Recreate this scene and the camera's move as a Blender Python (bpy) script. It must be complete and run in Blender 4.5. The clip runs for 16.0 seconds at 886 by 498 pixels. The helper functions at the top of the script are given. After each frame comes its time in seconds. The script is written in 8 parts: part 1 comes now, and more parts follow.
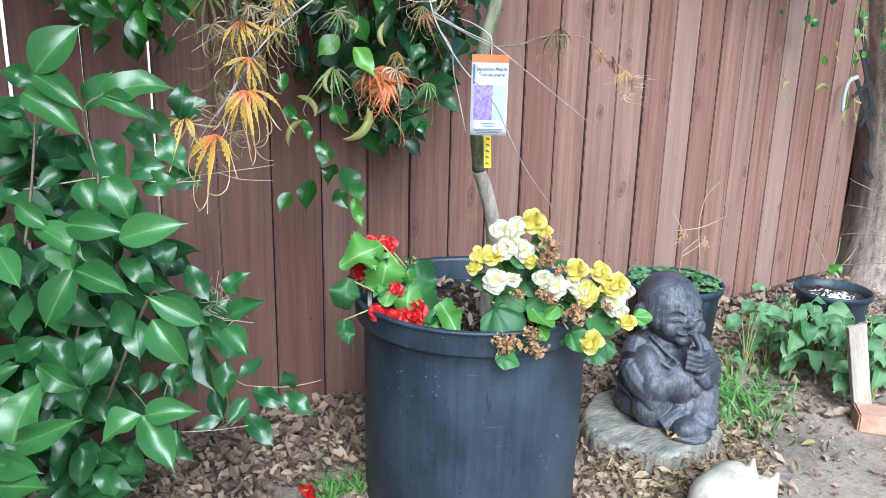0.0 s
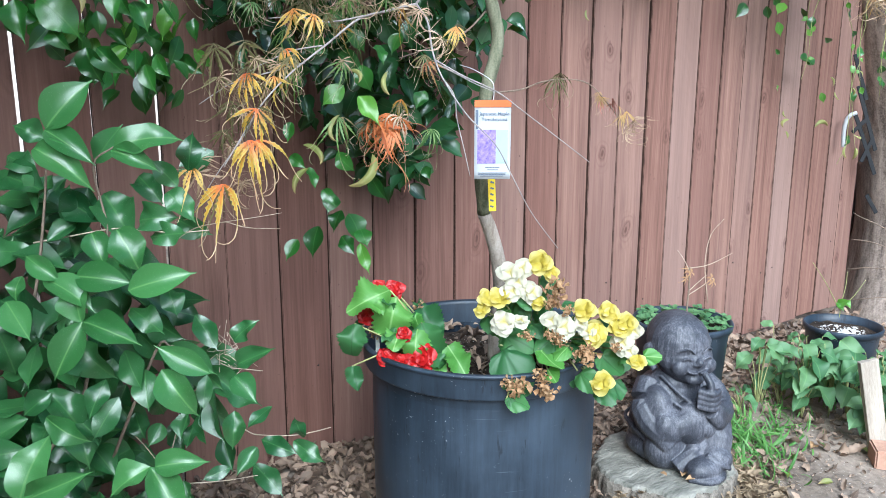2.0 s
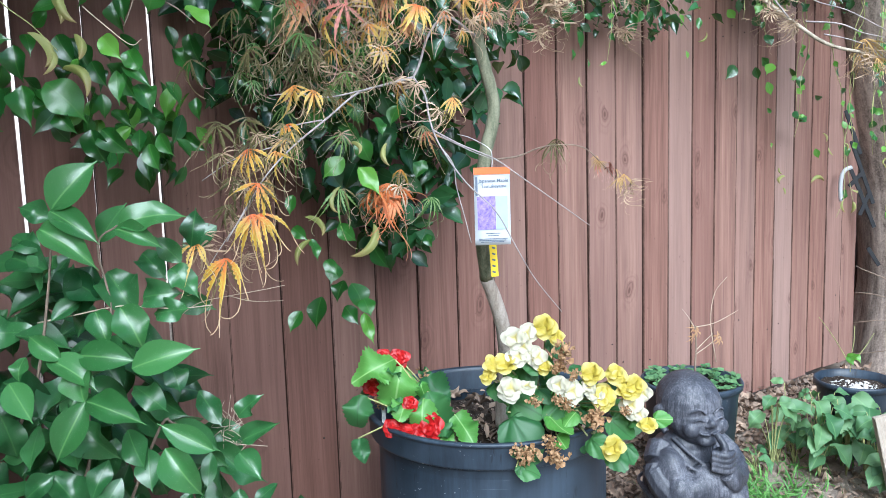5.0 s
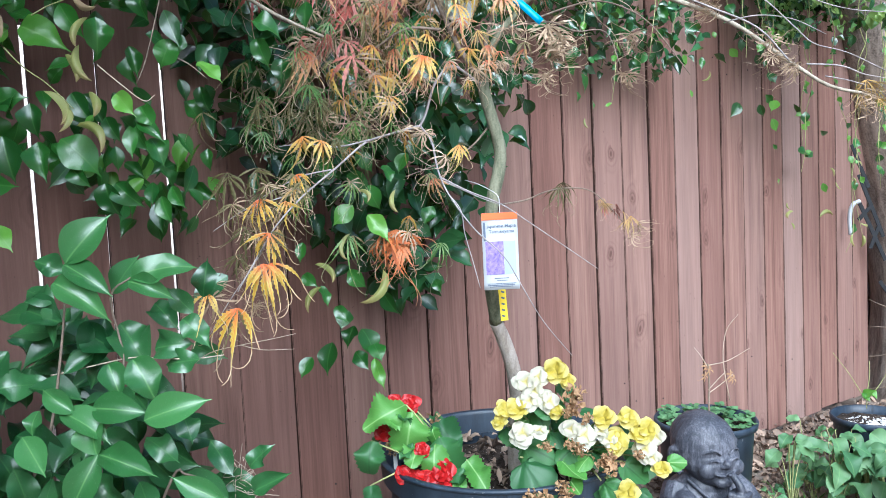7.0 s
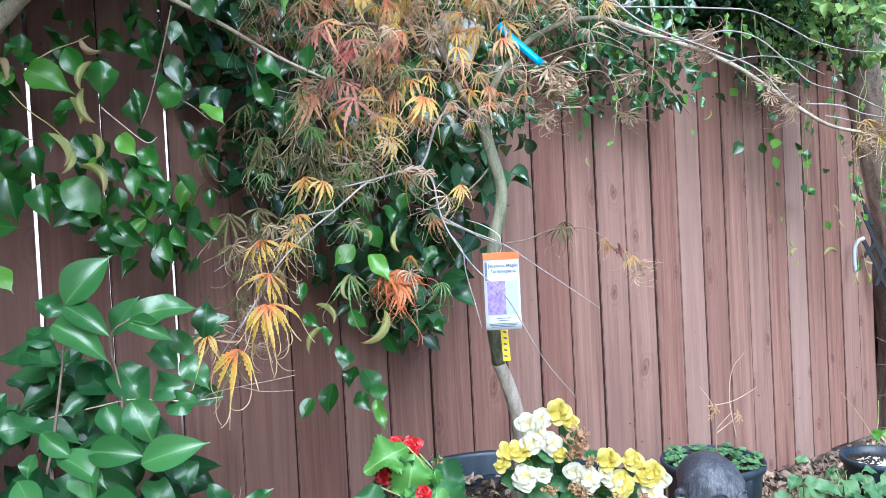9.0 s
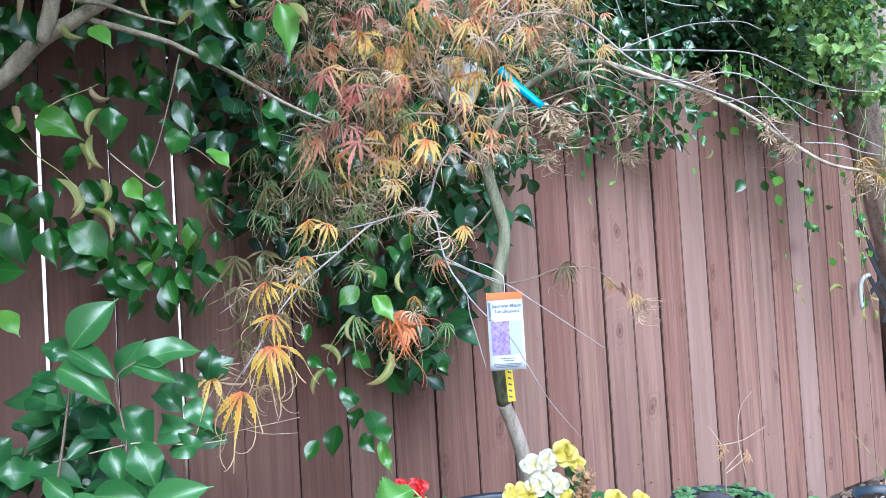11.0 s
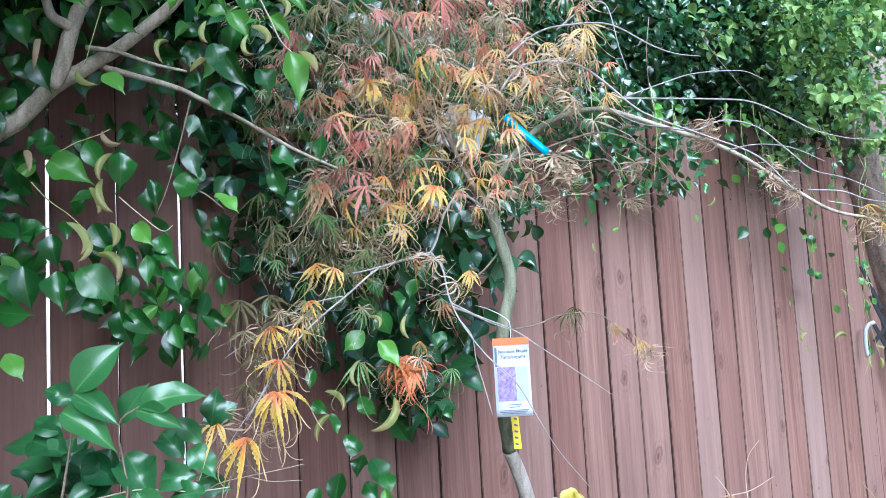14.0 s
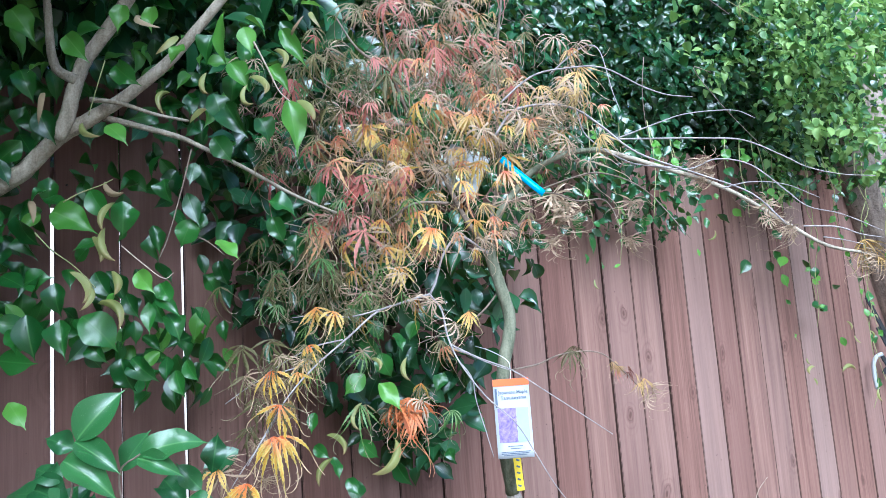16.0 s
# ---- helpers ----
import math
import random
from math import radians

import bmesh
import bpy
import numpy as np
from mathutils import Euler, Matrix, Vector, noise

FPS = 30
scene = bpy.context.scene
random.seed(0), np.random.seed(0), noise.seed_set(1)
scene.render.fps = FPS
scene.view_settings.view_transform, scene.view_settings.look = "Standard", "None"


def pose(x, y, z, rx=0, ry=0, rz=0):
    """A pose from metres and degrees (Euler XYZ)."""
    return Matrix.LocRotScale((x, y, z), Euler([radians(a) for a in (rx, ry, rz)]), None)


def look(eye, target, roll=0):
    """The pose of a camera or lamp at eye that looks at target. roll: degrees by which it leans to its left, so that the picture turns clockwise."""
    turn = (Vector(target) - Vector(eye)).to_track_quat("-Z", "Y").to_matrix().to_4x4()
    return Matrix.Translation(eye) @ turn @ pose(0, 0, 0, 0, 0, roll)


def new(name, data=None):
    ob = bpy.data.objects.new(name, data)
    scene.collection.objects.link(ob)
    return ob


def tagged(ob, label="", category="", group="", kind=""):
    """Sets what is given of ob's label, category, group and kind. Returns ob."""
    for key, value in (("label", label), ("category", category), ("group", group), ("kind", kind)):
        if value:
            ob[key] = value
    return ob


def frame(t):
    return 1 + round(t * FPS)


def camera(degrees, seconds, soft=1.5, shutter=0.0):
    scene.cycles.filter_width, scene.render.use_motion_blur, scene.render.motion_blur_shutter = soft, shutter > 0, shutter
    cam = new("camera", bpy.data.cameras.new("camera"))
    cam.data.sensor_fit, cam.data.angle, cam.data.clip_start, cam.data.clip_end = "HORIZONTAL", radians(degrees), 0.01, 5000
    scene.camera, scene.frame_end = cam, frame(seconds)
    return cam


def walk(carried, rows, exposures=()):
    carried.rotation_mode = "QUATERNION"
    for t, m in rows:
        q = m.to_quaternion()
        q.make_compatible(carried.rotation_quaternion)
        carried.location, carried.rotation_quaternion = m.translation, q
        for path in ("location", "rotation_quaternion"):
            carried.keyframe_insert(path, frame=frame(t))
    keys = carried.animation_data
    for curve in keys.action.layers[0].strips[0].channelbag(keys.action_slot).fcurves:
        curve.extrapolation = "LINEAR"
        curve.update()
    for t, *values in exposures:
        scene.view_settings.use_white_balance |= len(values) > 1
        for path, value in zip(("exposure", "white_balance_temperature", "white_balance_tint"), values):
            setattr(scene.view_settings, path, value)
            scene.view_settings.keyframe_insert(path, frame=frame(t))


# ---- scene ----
cam = camera(60.07, 16.0, soft=0.2)
walk(cam, [
    (0, look((-0.647, -1.841, 1.019), (-0.078, -1.059, 0.762), 1.36)),
    (0.5, look((-0.649, -1.842, 1.02), (-0.079, -1.057, 0.775), 1.02)),
    (1, look((-0.647, -1.841, 1.02), (-0.078, -1.053, 0.789), 0.73)),
    (1.5, look((-0.65, -1.842, 1.02), (-0.08, -1.05, 0.803), 0.35)),
    (2, look((-0.652, -1.843, 1.021), (-0.082, -1.047, 0.819), 0.00)),
    (2.5, look((-0.654, -1.844, 1.022), (-0.082, -1.046, 0.834), -0.36)),
    (3, look((-0.655, -1.844, 1.022), (-0.081, -1.044, 0.849), -0.66)),
    (3.5, look((-0.653, -1.844, 1.022), (-0.077, -1.042, 0.862), -0.93)),
    (4, look((-0.651, -1.842, 1.021), (-0.074, -1.039, 0.875), -1.19)),
    (6.5, look((-0.655, -1.851, 1.037), (-0.084, -1.034, 0.957), -2.68)),
    (7, look((-0.655, -1.852, 1.042), (-0.085, -1.033, 0.972), -2.80)),
    (7.5, look((-0.647, -1.85, 1.045), (-0.08, -1.029, 0.985), -2.92)),
    (8, look((-0.647, -1.851, 1.046), (-0.081, -1.028, 0.998), -2.95)),
    (8.5, look((-0.647, -1.852, 1.046), (-0.081, -1.029, 1.012), -2.94)),
    (9, look((-0.648, -1.852, 1.046), (-0.08, -1.03, 1.025), -2.93)),
    (11.5, look((-0.651, -1.863, 1.049), (-0.088, -1.038, 1.092), -3.45)),
    (12, look((-0.656, -1.863, 1.047), (-0.093, -1.038, 1.102), -3.41)),
    (12.5, look((-0.653, -1.861, 1.048), (-0.091, -1.036, 1.112), -3.33)),
    (13, look((-0.657, -1.861, 1.047), (-0.095, -1.037, 1.119), -3.21)),
    (13.5, look((-0.659, -1.858, 1.045), (-0.095, -1.036, 1.127), -3.15)),
    (14, look((-0.659, -1.857, 1.046), (-0.094, -1.036, 1.137), -3.19)),
    (14.5, look((-0.662, -1.859, 1.046), (-0.098, -1.039, 1.148), -3.30)),
    (15, look((-0.662, -1.866, 1.049), (-0.1, -1.046, 1.162), -3.55)),
    (15.5, look((-0.656, -1.876, 1.053), (-0.097, -1.056, 1.179), -3.89)),
    (16, look((-0.653, -1.878, 1.056), (-0.097, -1.059, 1.193), -4.09)),
], exposures=[(0, 1.17, 5250, 3), (4, 1.17, 5240, 4), (9, 1.2, 5050, 6), (12.5, 1.23, 4870, 6), (16, 1.28, 4780, 5)])

# ---- light ----
sky_world = bpy.data.worlds.new("sky")
scene.world = sky_world
sky_world.use_nodes = True
wn = sky_world.node_tree.nodes
sky = wn.new("ShaderNodeTexSky")
sky.sky_type, sky.sun_disc = "NISHITA", False
sky.sun_elevation, sky.sun_rotation = radians(40.5), radians(207.8)
sky.air_density, sky.dust_density, sky.ozone_density = 1.0, 4.5, 1.0
wn["Background"].inputs["Strength"].default_value = 0.09
sky_world.node_tree.links.new(sky.outputs[0], wn["Background"].inputs["Color"])

sun = new("sun", bpy.data.lights.new("sun", "SUN"))
sun.data.energy, sun.data.angle, sun.data.color = 3.1, radians(45), (1.0, 0.985, 0.96)
sun.matrix_world = look((-1.5, -2.85, 2.75), (0, 0, 0))

# ---- materials ----
def material(name, rough=0.6, spec=0.5, metal=0.0):
    """A principled material; returns it with its node tree and shader."""
    m = bpy.data.materials.new(name)
    m.use_nodes = True
    b = m.node_tree.nodes["Principled BSDF"]
    b.inputs["Roughness"].default_value = rough
    b.inputs["Metallic"].default_value = metal
    b.inputs["Specular IOR Level"].default_value = spec
    return m, m.node_tree, b


def node(nt, kind, **sets):
    n = nt.nodes.new(kind)
    for key, value in sets.items():
        n.inputs[key.replace("_", " ")].default_value = value
    return n


def math_node(nt, op, a, b=None):
    n = nt.nodes.new("ShaderNodeMath")
    n.operation = op
    for i, v in enumerate((a, b)):
        if v is None:
            continue
        if isinstance(v, (int, float)):
            n.inputs[i].default_value = v
        else:
            nt.links.new(v, n.inputs[i])
    return n.outputs[0]


def mix(nt, fac, a, b, blend="MIX"):
    n = nt.nodes.new("ShaderNodeMix")
    n.data_type, n.blend_type = "RGBA", blend
    for sock, v in ((n.inputs[0], fac), (n.inputs[6], a), (n.inputs[7], b)):
        if isinstance(v, (int, float)):
            sock.default_value = v
        elif isinstance(v, tuple):
            sock.default_value = (*v, 1)
        else:
            nt.links.new(v, sock)
    return n.outputs[2]


def ramp(nt, fac, stops):
    n = nt.nodes.new("ShaderNodeValToRGB")
    while len(n.color_ramp.elements) < len(stops):
        n.color_ramp.elements.new(0.5)
    for e, (p, c) in zip(n.color_ramp.elements, stops):
        e.position, e.color = p, (*c, 1) if isinstance(c, tuple) else (c, c, c, 1)
    nt.links.new(fac, n.inputs[0])
    return n.outputs[0]


def noise_tex(nt, scale, detail=4, rough=0.55, stretch=None, vector=None):
    """Noise in object space, stretched along the axes."""
    v = vector
    if v is None:
        v = nt.nodes.new("ShaderNodeTexCoord").outputs["Object"]
    if stretch:
        mp = nt.nodes.new("ShaderNodeMapping")
        mp.inputs["Scale"].default_value = stretch
        nt.links.new(v, mp.inputs[0])
        v = mp.outputs[0]
    n = node(nt, "ShaderNodeTexNoise", Scale=scale, Detail=detail, Roughness=rough)
    nt.links.new(v, n.inputs["Vector"])
    return n.outputs["Fac"]


def bump(nt, b, height, strength=0.3, distance=0.01):
    n = node(nt, "ShaderNodeBump", Strength=strength, Distance=distance)
    nt.links.new(height, n.inputs["Height"])
    nt.links.new(n.outputs[0], b.inputs["Normal"])


def random_value(nt, island=False):
    if island:
        return nt.nodes.new("ShaderNodeNewGeometry").outputs["Random Per Island"]
    return nt.nodes.new("ShaderNodeObjectInfo").outputs["Random"]


def mottled(name, dark, light, scale=8, rough=0.8, bump_scale=60, bump_strength=0.3, bump_depth=0.004, spec=0.4, stretch=None, speck=None):
    """Two tones mixed by coarse and fine noise, with a fine relief and optional specks."""
    m, nt, b = material(name, rough, spec)
    big, fine = noise_tex(nt, scale, 5, 0.6, stretch), noise_tex(nt, bump_scale, 4, 0.6, stretch)
    f = math_node(nt, "ADD", math_node(nt, "MULTIPLY", big, 0.65), math_node(nt, "MULTIPLY", fine, 0.35))
    c = ramp(nt, f, [(0.36, dark), (0.62, light)])
    if speck:
        c = mix(nt, ramp(nt, noise_tex(nt, bump_scale * 2.2, 2), [(0.66, 0.0), (0.72, 1.0)]), c, speck)
    nt.links.new(c, b.inputs["Base Color"])
    bump(nt, b, fine, bump_strength, bump_depth)
    return m


def leaf_material(name, dark, light, rough=0.35, vein=(0.3, 0.42, 0.12), vein_amount=0.5, island=False, tip=None, spots=None, through_light=0.25, base=None, edge=None, whisk=None):
    """A leaf: tone by leaf, midrib and side veins along the leaf's own coordinates, a little light through it."""
    m, nt, b = material(name, rough, 0.9 if rough < 0.3 else 0.7 if rough < 0.36 else 0.5)
    b.inputs["Coat Weight"].default_value = 0.0 if island or rough > 0.3 else 0.12
    b.inputs["Coat Roughness"].default_value = 0.15
    uv = nt.nodes.new("ShaderNodeUVMap")
    xyz = nt.nodes.new("ShaderNodeSeparateXYZ")
    nt.links.new(uv.outputs[0], xyz.inputs[0])
    across = math_node(nt, "ABSOLUTE", math_node(nt, "SUBTRACT", xyz.outputs[0], 0.5))
    tone = random_value(nt, island)
    c = mix(nt, tone, dark, light)
    if edge:
        c = mix(nt, ramp(nt, across, [(0.17, 0.0), (0.29, 0.85)]), c, edge)
    if base:
        c = mix(nt, ramp(nt, xyz.outputs[1], [(0.06, 1.0), (0.36, 0.0)]), c, base)
    if tip:
        wob = math_node(nt, "ADD", xyz.outputs[1], math_node(nt, "MULTIPLY", math_node(nt, "SUBTRACT", noise_tex(nt, 30), 0.5), 0.5))
        c = mix(nt, ramp(nt, wob, [(0.55, 0.0), (0.95, 1.0)]), c, tip)
    if whisk:
        c = mix(nt, ramp(nt, xyz.outputs[1], [(0.74, 0.0), (0.82, 0.9)]), c, whisk)
    blotch = noise_tex(nt, 45, 4)
    c = mix(nt, math_node(nt, "MULTIPLY", blotch, 0.45), c, dark)
    mid = ramp(nt, across, [(0.012, 1.0), (0.035, 0.0)])
    side = math_node(nt, "SINE", math_node(nt, "MULTIPLY", math_node(nt, "SUBTRACT", xyz.outputs[1], math_node(nt, "MULTIPLY", across, 0.55)), 62.0))
    side = ramp(nt, side, [(0.9, 0.0), (1.0, 0.13)])
    v = math_node(nt, "MULTIPLY", math_node(nt, "MAXIMUM", mid, side), vein_amount)
    c = mix(nt, v, c, vein)
    if spots:
        c = mix(nt, ramp(nt, noise_tex(nt, 210, 1), [(0.74, 0.0), (0.77, 1.0)]), c, spots)
    nt.links.new(c, b.inputs["Base Color"])
    bump(nt, b, math_node(nt, "ADD", math_node(nt, "MULTIPLY", math_node(nt, "MAXIMUM", mid, side), -1.0), blotch), 0.12, 0.002)
    tr = nt.nodes.new("ShaderNodeBsdfTranslucent")
    nt.links.new(mix(nt, 0.35, c, (0.35, 0.5, 0.05)) if dark[1] > dark[0] * 1.2 else c, tr.inputs[0])
    ms = nt.nodes.new("ShaderNodeMixShader")
    ms.inputs[0].default_value = through_light
    nt.links.new(b.outputs[0], ms.inputs[1])
    nt.links.new(tr.outputs[0], ms.inputs[2])
    nt.links.new(ms.outputs[0], nt.nodes["Material Output"].inputs[0])
    return m


def fence_material(name, worn):
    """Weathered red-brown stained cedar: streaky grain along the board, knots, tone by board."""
    m, nt, b = material(name, 0.72, 0.35)
    tc = nt.nodes.new("ShaderNodeTexCoord")
    shift = nt.nodes.new("ShaderNodeVectorMath")
    shift.operation = "ADD"
    rnd = random_value(nt)
    comb = nt.nodes.new("ShaderNodeCombineXYZ")
    for i, k in enumerate((17.0, 5.0, 41.0)):
        nt.links.new(math_node(nt, "MULTIPLY", rnd, k), comb.inputs[i])
    nt.links.new(tc.outputs["Object"], shift.inputs[0])
    nt.links.new(comb.outputs[0], shift.inputs[1])
    v = shift.outputs[0]
    # knots: sparse cells stretched along the board
    sep = nt.nodes.new("ShaderNodeSeparateXYZ")
    nt.links.new(v, sep.inputs[0])
    flat = nt.nodes.new("ShaderNodeCombineXYZ")
    wob = math_node(nt, "MULTIPLY", noise_tex(nt, 14.0, 3, 0.5, None, v), 0.25)
    nt.links.new(math_node(nt, "ADD", math_node(nt, "MULTIPLY", sep.outputs[0], 8.0), wob), flat.inputs[0])
    nt.links.new(math_node(nt, "ADD", math_node(nt, "MULTIPLY", sep.outputs[2], 5.0), wob), flat.inputs[1])
    vor = node(nt, "ShaderNodeTexVoronoi", Scale=1.0, Randomness=0.95)
    vor.voronoi_dimensions = "2D"
    nt.links.new(flat.outputs[0], vor.inputs["Vector"])
    cell = nt.nodes.new("ShaderNodeSeparateColor")
    nt.links.new(vor.outputs["Color"], cell.inputs[0])
    some = ramp(nt, cell.outputs[0], [(0.78, 0.0), (0.8, 1.0)])
    knot = math_node(nt, "MULTIPLY", ramp(nt, vor.outputs["Distance"], [(0.03, 1.0), (0.05, 0.45), (0.085, 0.35), (0.1, 0.9), (0.12, 0.1), (0.16, 0.0)]), some)
    ring = math_node(nt, "SINE", math_node(nt, "MULTIPLY", vor.outputs["Distance"], 60.0))
    ring = math_node(nt, "MULTIPLY", math_node(nt, "MULTIPLY", ring, some), ramp(nt, vor.outputs["Distance"], [(0.1, 1.0), (0.4, 0.0)]))
    grain = noise_tex(nt, 1.0, 5, 0.6, (34.0, 10.0, 1.1), v)
    fine = noise_tex(nt, 1.0, 5, 0.7, (170.0, 30.0, 3.5), v)
    blot = noise_tex(nt, 1.0, 4, 0.6, (9.0, 3.0, 2.2), v)
    # growth rings cut lengthwise: level lines of a slow noise
    slow = math_node(nt, "ADD", noise_tex(nt, 1.0, 2, 0.4, (7.0, 2.0, 0.5), v), math_node(nt, "MULTIPLY", ramp(nt, vor.outputs["Distance"], [(0.0, 0.12), (0.45, 0.0)]), some))
    arcs = math_node(nt, "SINE", math_node(nt, "MULTIPLY", slow, 95.0))
    arcs = math_node(nt, "MULTIPLY", math_node(nt, "ADD", arcs, 1.0), 0.5)
    f = math_node(nt, "ADD", math_node(nt, "MULTIPLY", grain, 0.5), math_node(nt, "ADD", math_node(nt, "MULTIPLY", fine, 0.38), math_node(nt, "MULTIPLY", arcs, 0.035)))
    c = ramp(nt, f, [(0.34, (0.112, 0.054, 0.04)), (0.5, (0.212, 0.114, 0.086)), (0.66, (0.31, 0.182, 0.143))])
    grey = ramp(nt, math_node(nt, "ADD", math_node(nt, "MULTIPLY", blot, 0.35), math_node(nt, "MULTIPLY", math_node(nt, "FRACT", math_node(nt, "MULTIPLY", rnd, 13.7)), 0.8)), [(0.4, 0.0), (0.95, worn)])
    c = mix(nt, grey, c, mix(nt, f, (0.21, 0.145, 0.122), (0.41, 0.298, 0.256)))
    c = mix(nt, math_node(nt, "MULTIPLY", math_node(nt, "FRACT", math_node(nt, "MULTIPLY", rnd, 7.3)), 0.5), c, (0.15, 0.07, 0.054))
    c = mix(nt, math_node(nt, "MULTIPLY", knot, 0.8), c, (0.075, 0.032, 0.024))
    c = mix(nt, ramp(nt, noise_tex(nt, 90.0, 2, 0.5, None, v), [(0.73, 0.0), (0.78, 0.7)]), c, (0.06, 0.03, 0.025))
    c = mix(nt, math_node(nt, "MULTIPLY", ring, 0.35), c, (0.09, 0.04, 0.03))
    # a darker tone at low wear: shade under the foliage, put into the colour
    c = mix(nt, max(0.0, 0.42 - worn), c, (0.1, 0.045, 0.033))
    nt.links.new(c, b.inputs["Base Color"])
    h = math_node(nt, "ADD", f, math_node(nt, "MULTIPLY", ring, 0.12))
    bump(nt, b, h, 0.5, 0.003)
    return m


def bark_material(name, dark, light, scale=1.0, moss=None):
    m, nt, b = material(name, 0.9, 0.25)
    fur = noise_tex(nt, 1.0 * scale, 6, 0.65, (28.0, 28.0, 5.0))
    fine = noise_tex(nt, 120 * scale, 4)
    f = math_node(nt, "ADD", math_node(nt, "MULTIPLY", fur, 0.7), math_node(nt, "MULTIPLY", fine, 0.3))
    c = ramp(nt, f, [(0.36, dark), (0.6, light)])
    if moss:
        c = mix(nt, ramp(nt, noise_tex(nt, 9, 4), [(0.45, 0.0), (0.65, 0.7)]), c, moss)
    nt.links.new(c, b.inputs["Base Color"])
    bump(nt, b, f, 0.7, 0.012 / scale)
    return m


def plain(name, colour, rough=0.5, spec=0.5, vary=0.12, scale=40):
    """Nearly even paint, plastic or paper with slight mottling."""
    m, nt, b = material(name, rough, spec)
    lo = tuple(v * (1 - vary) for v in colour)
    hi = tuple(min(1, v * (1 + vary)) for v in colour)
    nt.links.new(mix(nt, noise_tex(nt, scale, 4), lo, hi), b.inputs["Base Color"])
    return m


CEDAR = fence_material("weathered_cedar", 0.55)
# near-black edge tone: the shade in the joints, put into the colour
BOARD_EDGE = mottled("shade_toned_board_edge", (0.022, 0.013, 0.01), (0.075, 0.04, 0.03), 30, 0.85, 120, 0.4, 0.002, 0.2)
# darker cedar copy; the shade on the left boards is in its colour
CEDAR_SHADE_TONED = fence_material("shade_toned_cedar", 0.22)
DIRT = mottled("dirt", (0.12, 0.095, 0.075), (0.31, 0.255, 0.205), 3.0, 0.95, 55, 0.6, 0.012, 0.2, speck=(0.42, 0.38, 0.34))
LITTER = leaf_material("dry_leaf", (0.085, 0.058, 0.042), (0.46, 0.335, 0.24), 0.7, (0.3, 0.2, 0.13), 0.3, True, through_light=0.1)
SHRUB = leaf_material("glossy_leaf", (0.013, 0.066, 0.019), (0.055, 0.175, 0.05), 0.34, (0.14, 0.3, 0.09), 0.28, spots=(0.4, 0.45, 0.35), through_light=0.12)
# paler green copy of the shrub leaf, for the front rows
SHRUB_PALE = leaf_material("pale_glossy_leaf", (0.03, 0.115, 0.028), (0.075, 0.22, 0.062), 0.35, (0.2, 0.38, 0.12), 0.4, spots=(0.4, 0.45, 0.35), through_light=0.15)
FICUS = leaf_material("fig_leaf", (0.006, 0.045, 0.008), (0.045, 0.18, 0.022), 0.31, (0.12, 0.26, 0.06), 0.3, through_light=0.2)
# light on fig and vine leaves in the colour; a seedling's own yellow-green too
FICUS_BRIGHT = leaf_material("bright_leaf", (0.07, 0.22, 0.025), (0.18, 0.42, 0.055), 0.35, (0.22, 0.4, 0.1), 0.4, through_light=0.4)
YELLOW_LEAF = leaf_material("yellowing_leaf", (0.18, 0.2, 0.05), (0.34, 0.35, 0.12), 0.5, (0.3, 0.25, 0.06), 0.3, tip=(0.26, 0.18, 0.08), spots=(0.12, 0.08, 0.03))
DRY_CURL = leaf_material("dried_curl", (0.26, 0.19, 0.1), (0.42, 0.33, 0.2), 0.7, (0.3, 0.2, 0.1), 0.3)
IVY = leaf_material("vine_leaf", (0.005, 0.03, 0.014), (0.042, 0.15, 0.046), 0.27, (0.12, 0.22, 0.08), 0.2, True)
# paler copy of the vine leaf; the sunlit look is put into its colour
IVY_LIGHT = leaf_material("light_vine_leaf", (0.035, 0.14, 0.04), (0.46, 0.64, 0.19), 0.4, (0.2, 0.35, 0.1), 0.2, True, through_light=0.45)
WEED = leaf_material("weed_leaf", (0.05, 0.14, 0.055), (0.17, 0.3, 0.13), 0.55, (0.2, 0.36, 0.12), 0.4)
GRASS = leaf_material("grass_blade", (0.05, 0.15, 0.025), (0.14, 0.3, 0.065), 0.5, (0.2, 0.36, 0.12), 0.3, True)
BEGONIA = leaf_material("begonia_leaf", (0.026, 0.1, 0.032), (0.07, 0.2, 0.055), 0.5, (0.012, 0.05, 0.014), 0.45)
BEGONIA_LIGHT = leaf_material("light_begonia_leaf", (0.07, 0.22, 0.035), (0.13, 0.32, 0.06), 0.5, (0.34, 0.54, 0.2), 0.6)
RED_PETAL = leaf_material("red_petal", (0.3, 0.003, 0.006), (0.56, 0.012, 0.012), 0.45, (0.4, 0.01, 0.01), 0.2, True)
YELLOW_PETAL = leaf_material("yellow_petal", (0.54, 0.42, 0.025), (0.6, 0.52, 0.11), 0.5, (0.8, 0.7, 0.2), 0.1, True, tip=(0.76, 0.7, 0.3), through_light=0.45)
CREAM_PETAL = leaf_material("cream_petal", (0.58, 0.55, 0.4), (0.68, 0.66, 0.55), 0.5, (0.7, 0.66, 0.4), 0.08, True, base=(0.62, 0.52, 0.1), through_light=0.45)
DEAD_PETAL = leaf_material("withered_petal", (0.32, 0.18, 0.08), (0.56, 0.38, 0.21), 0.7, (0.3, 0.18, 0.08), 0.2, True)
WHISK = (0.56, 0.42, 0.32)
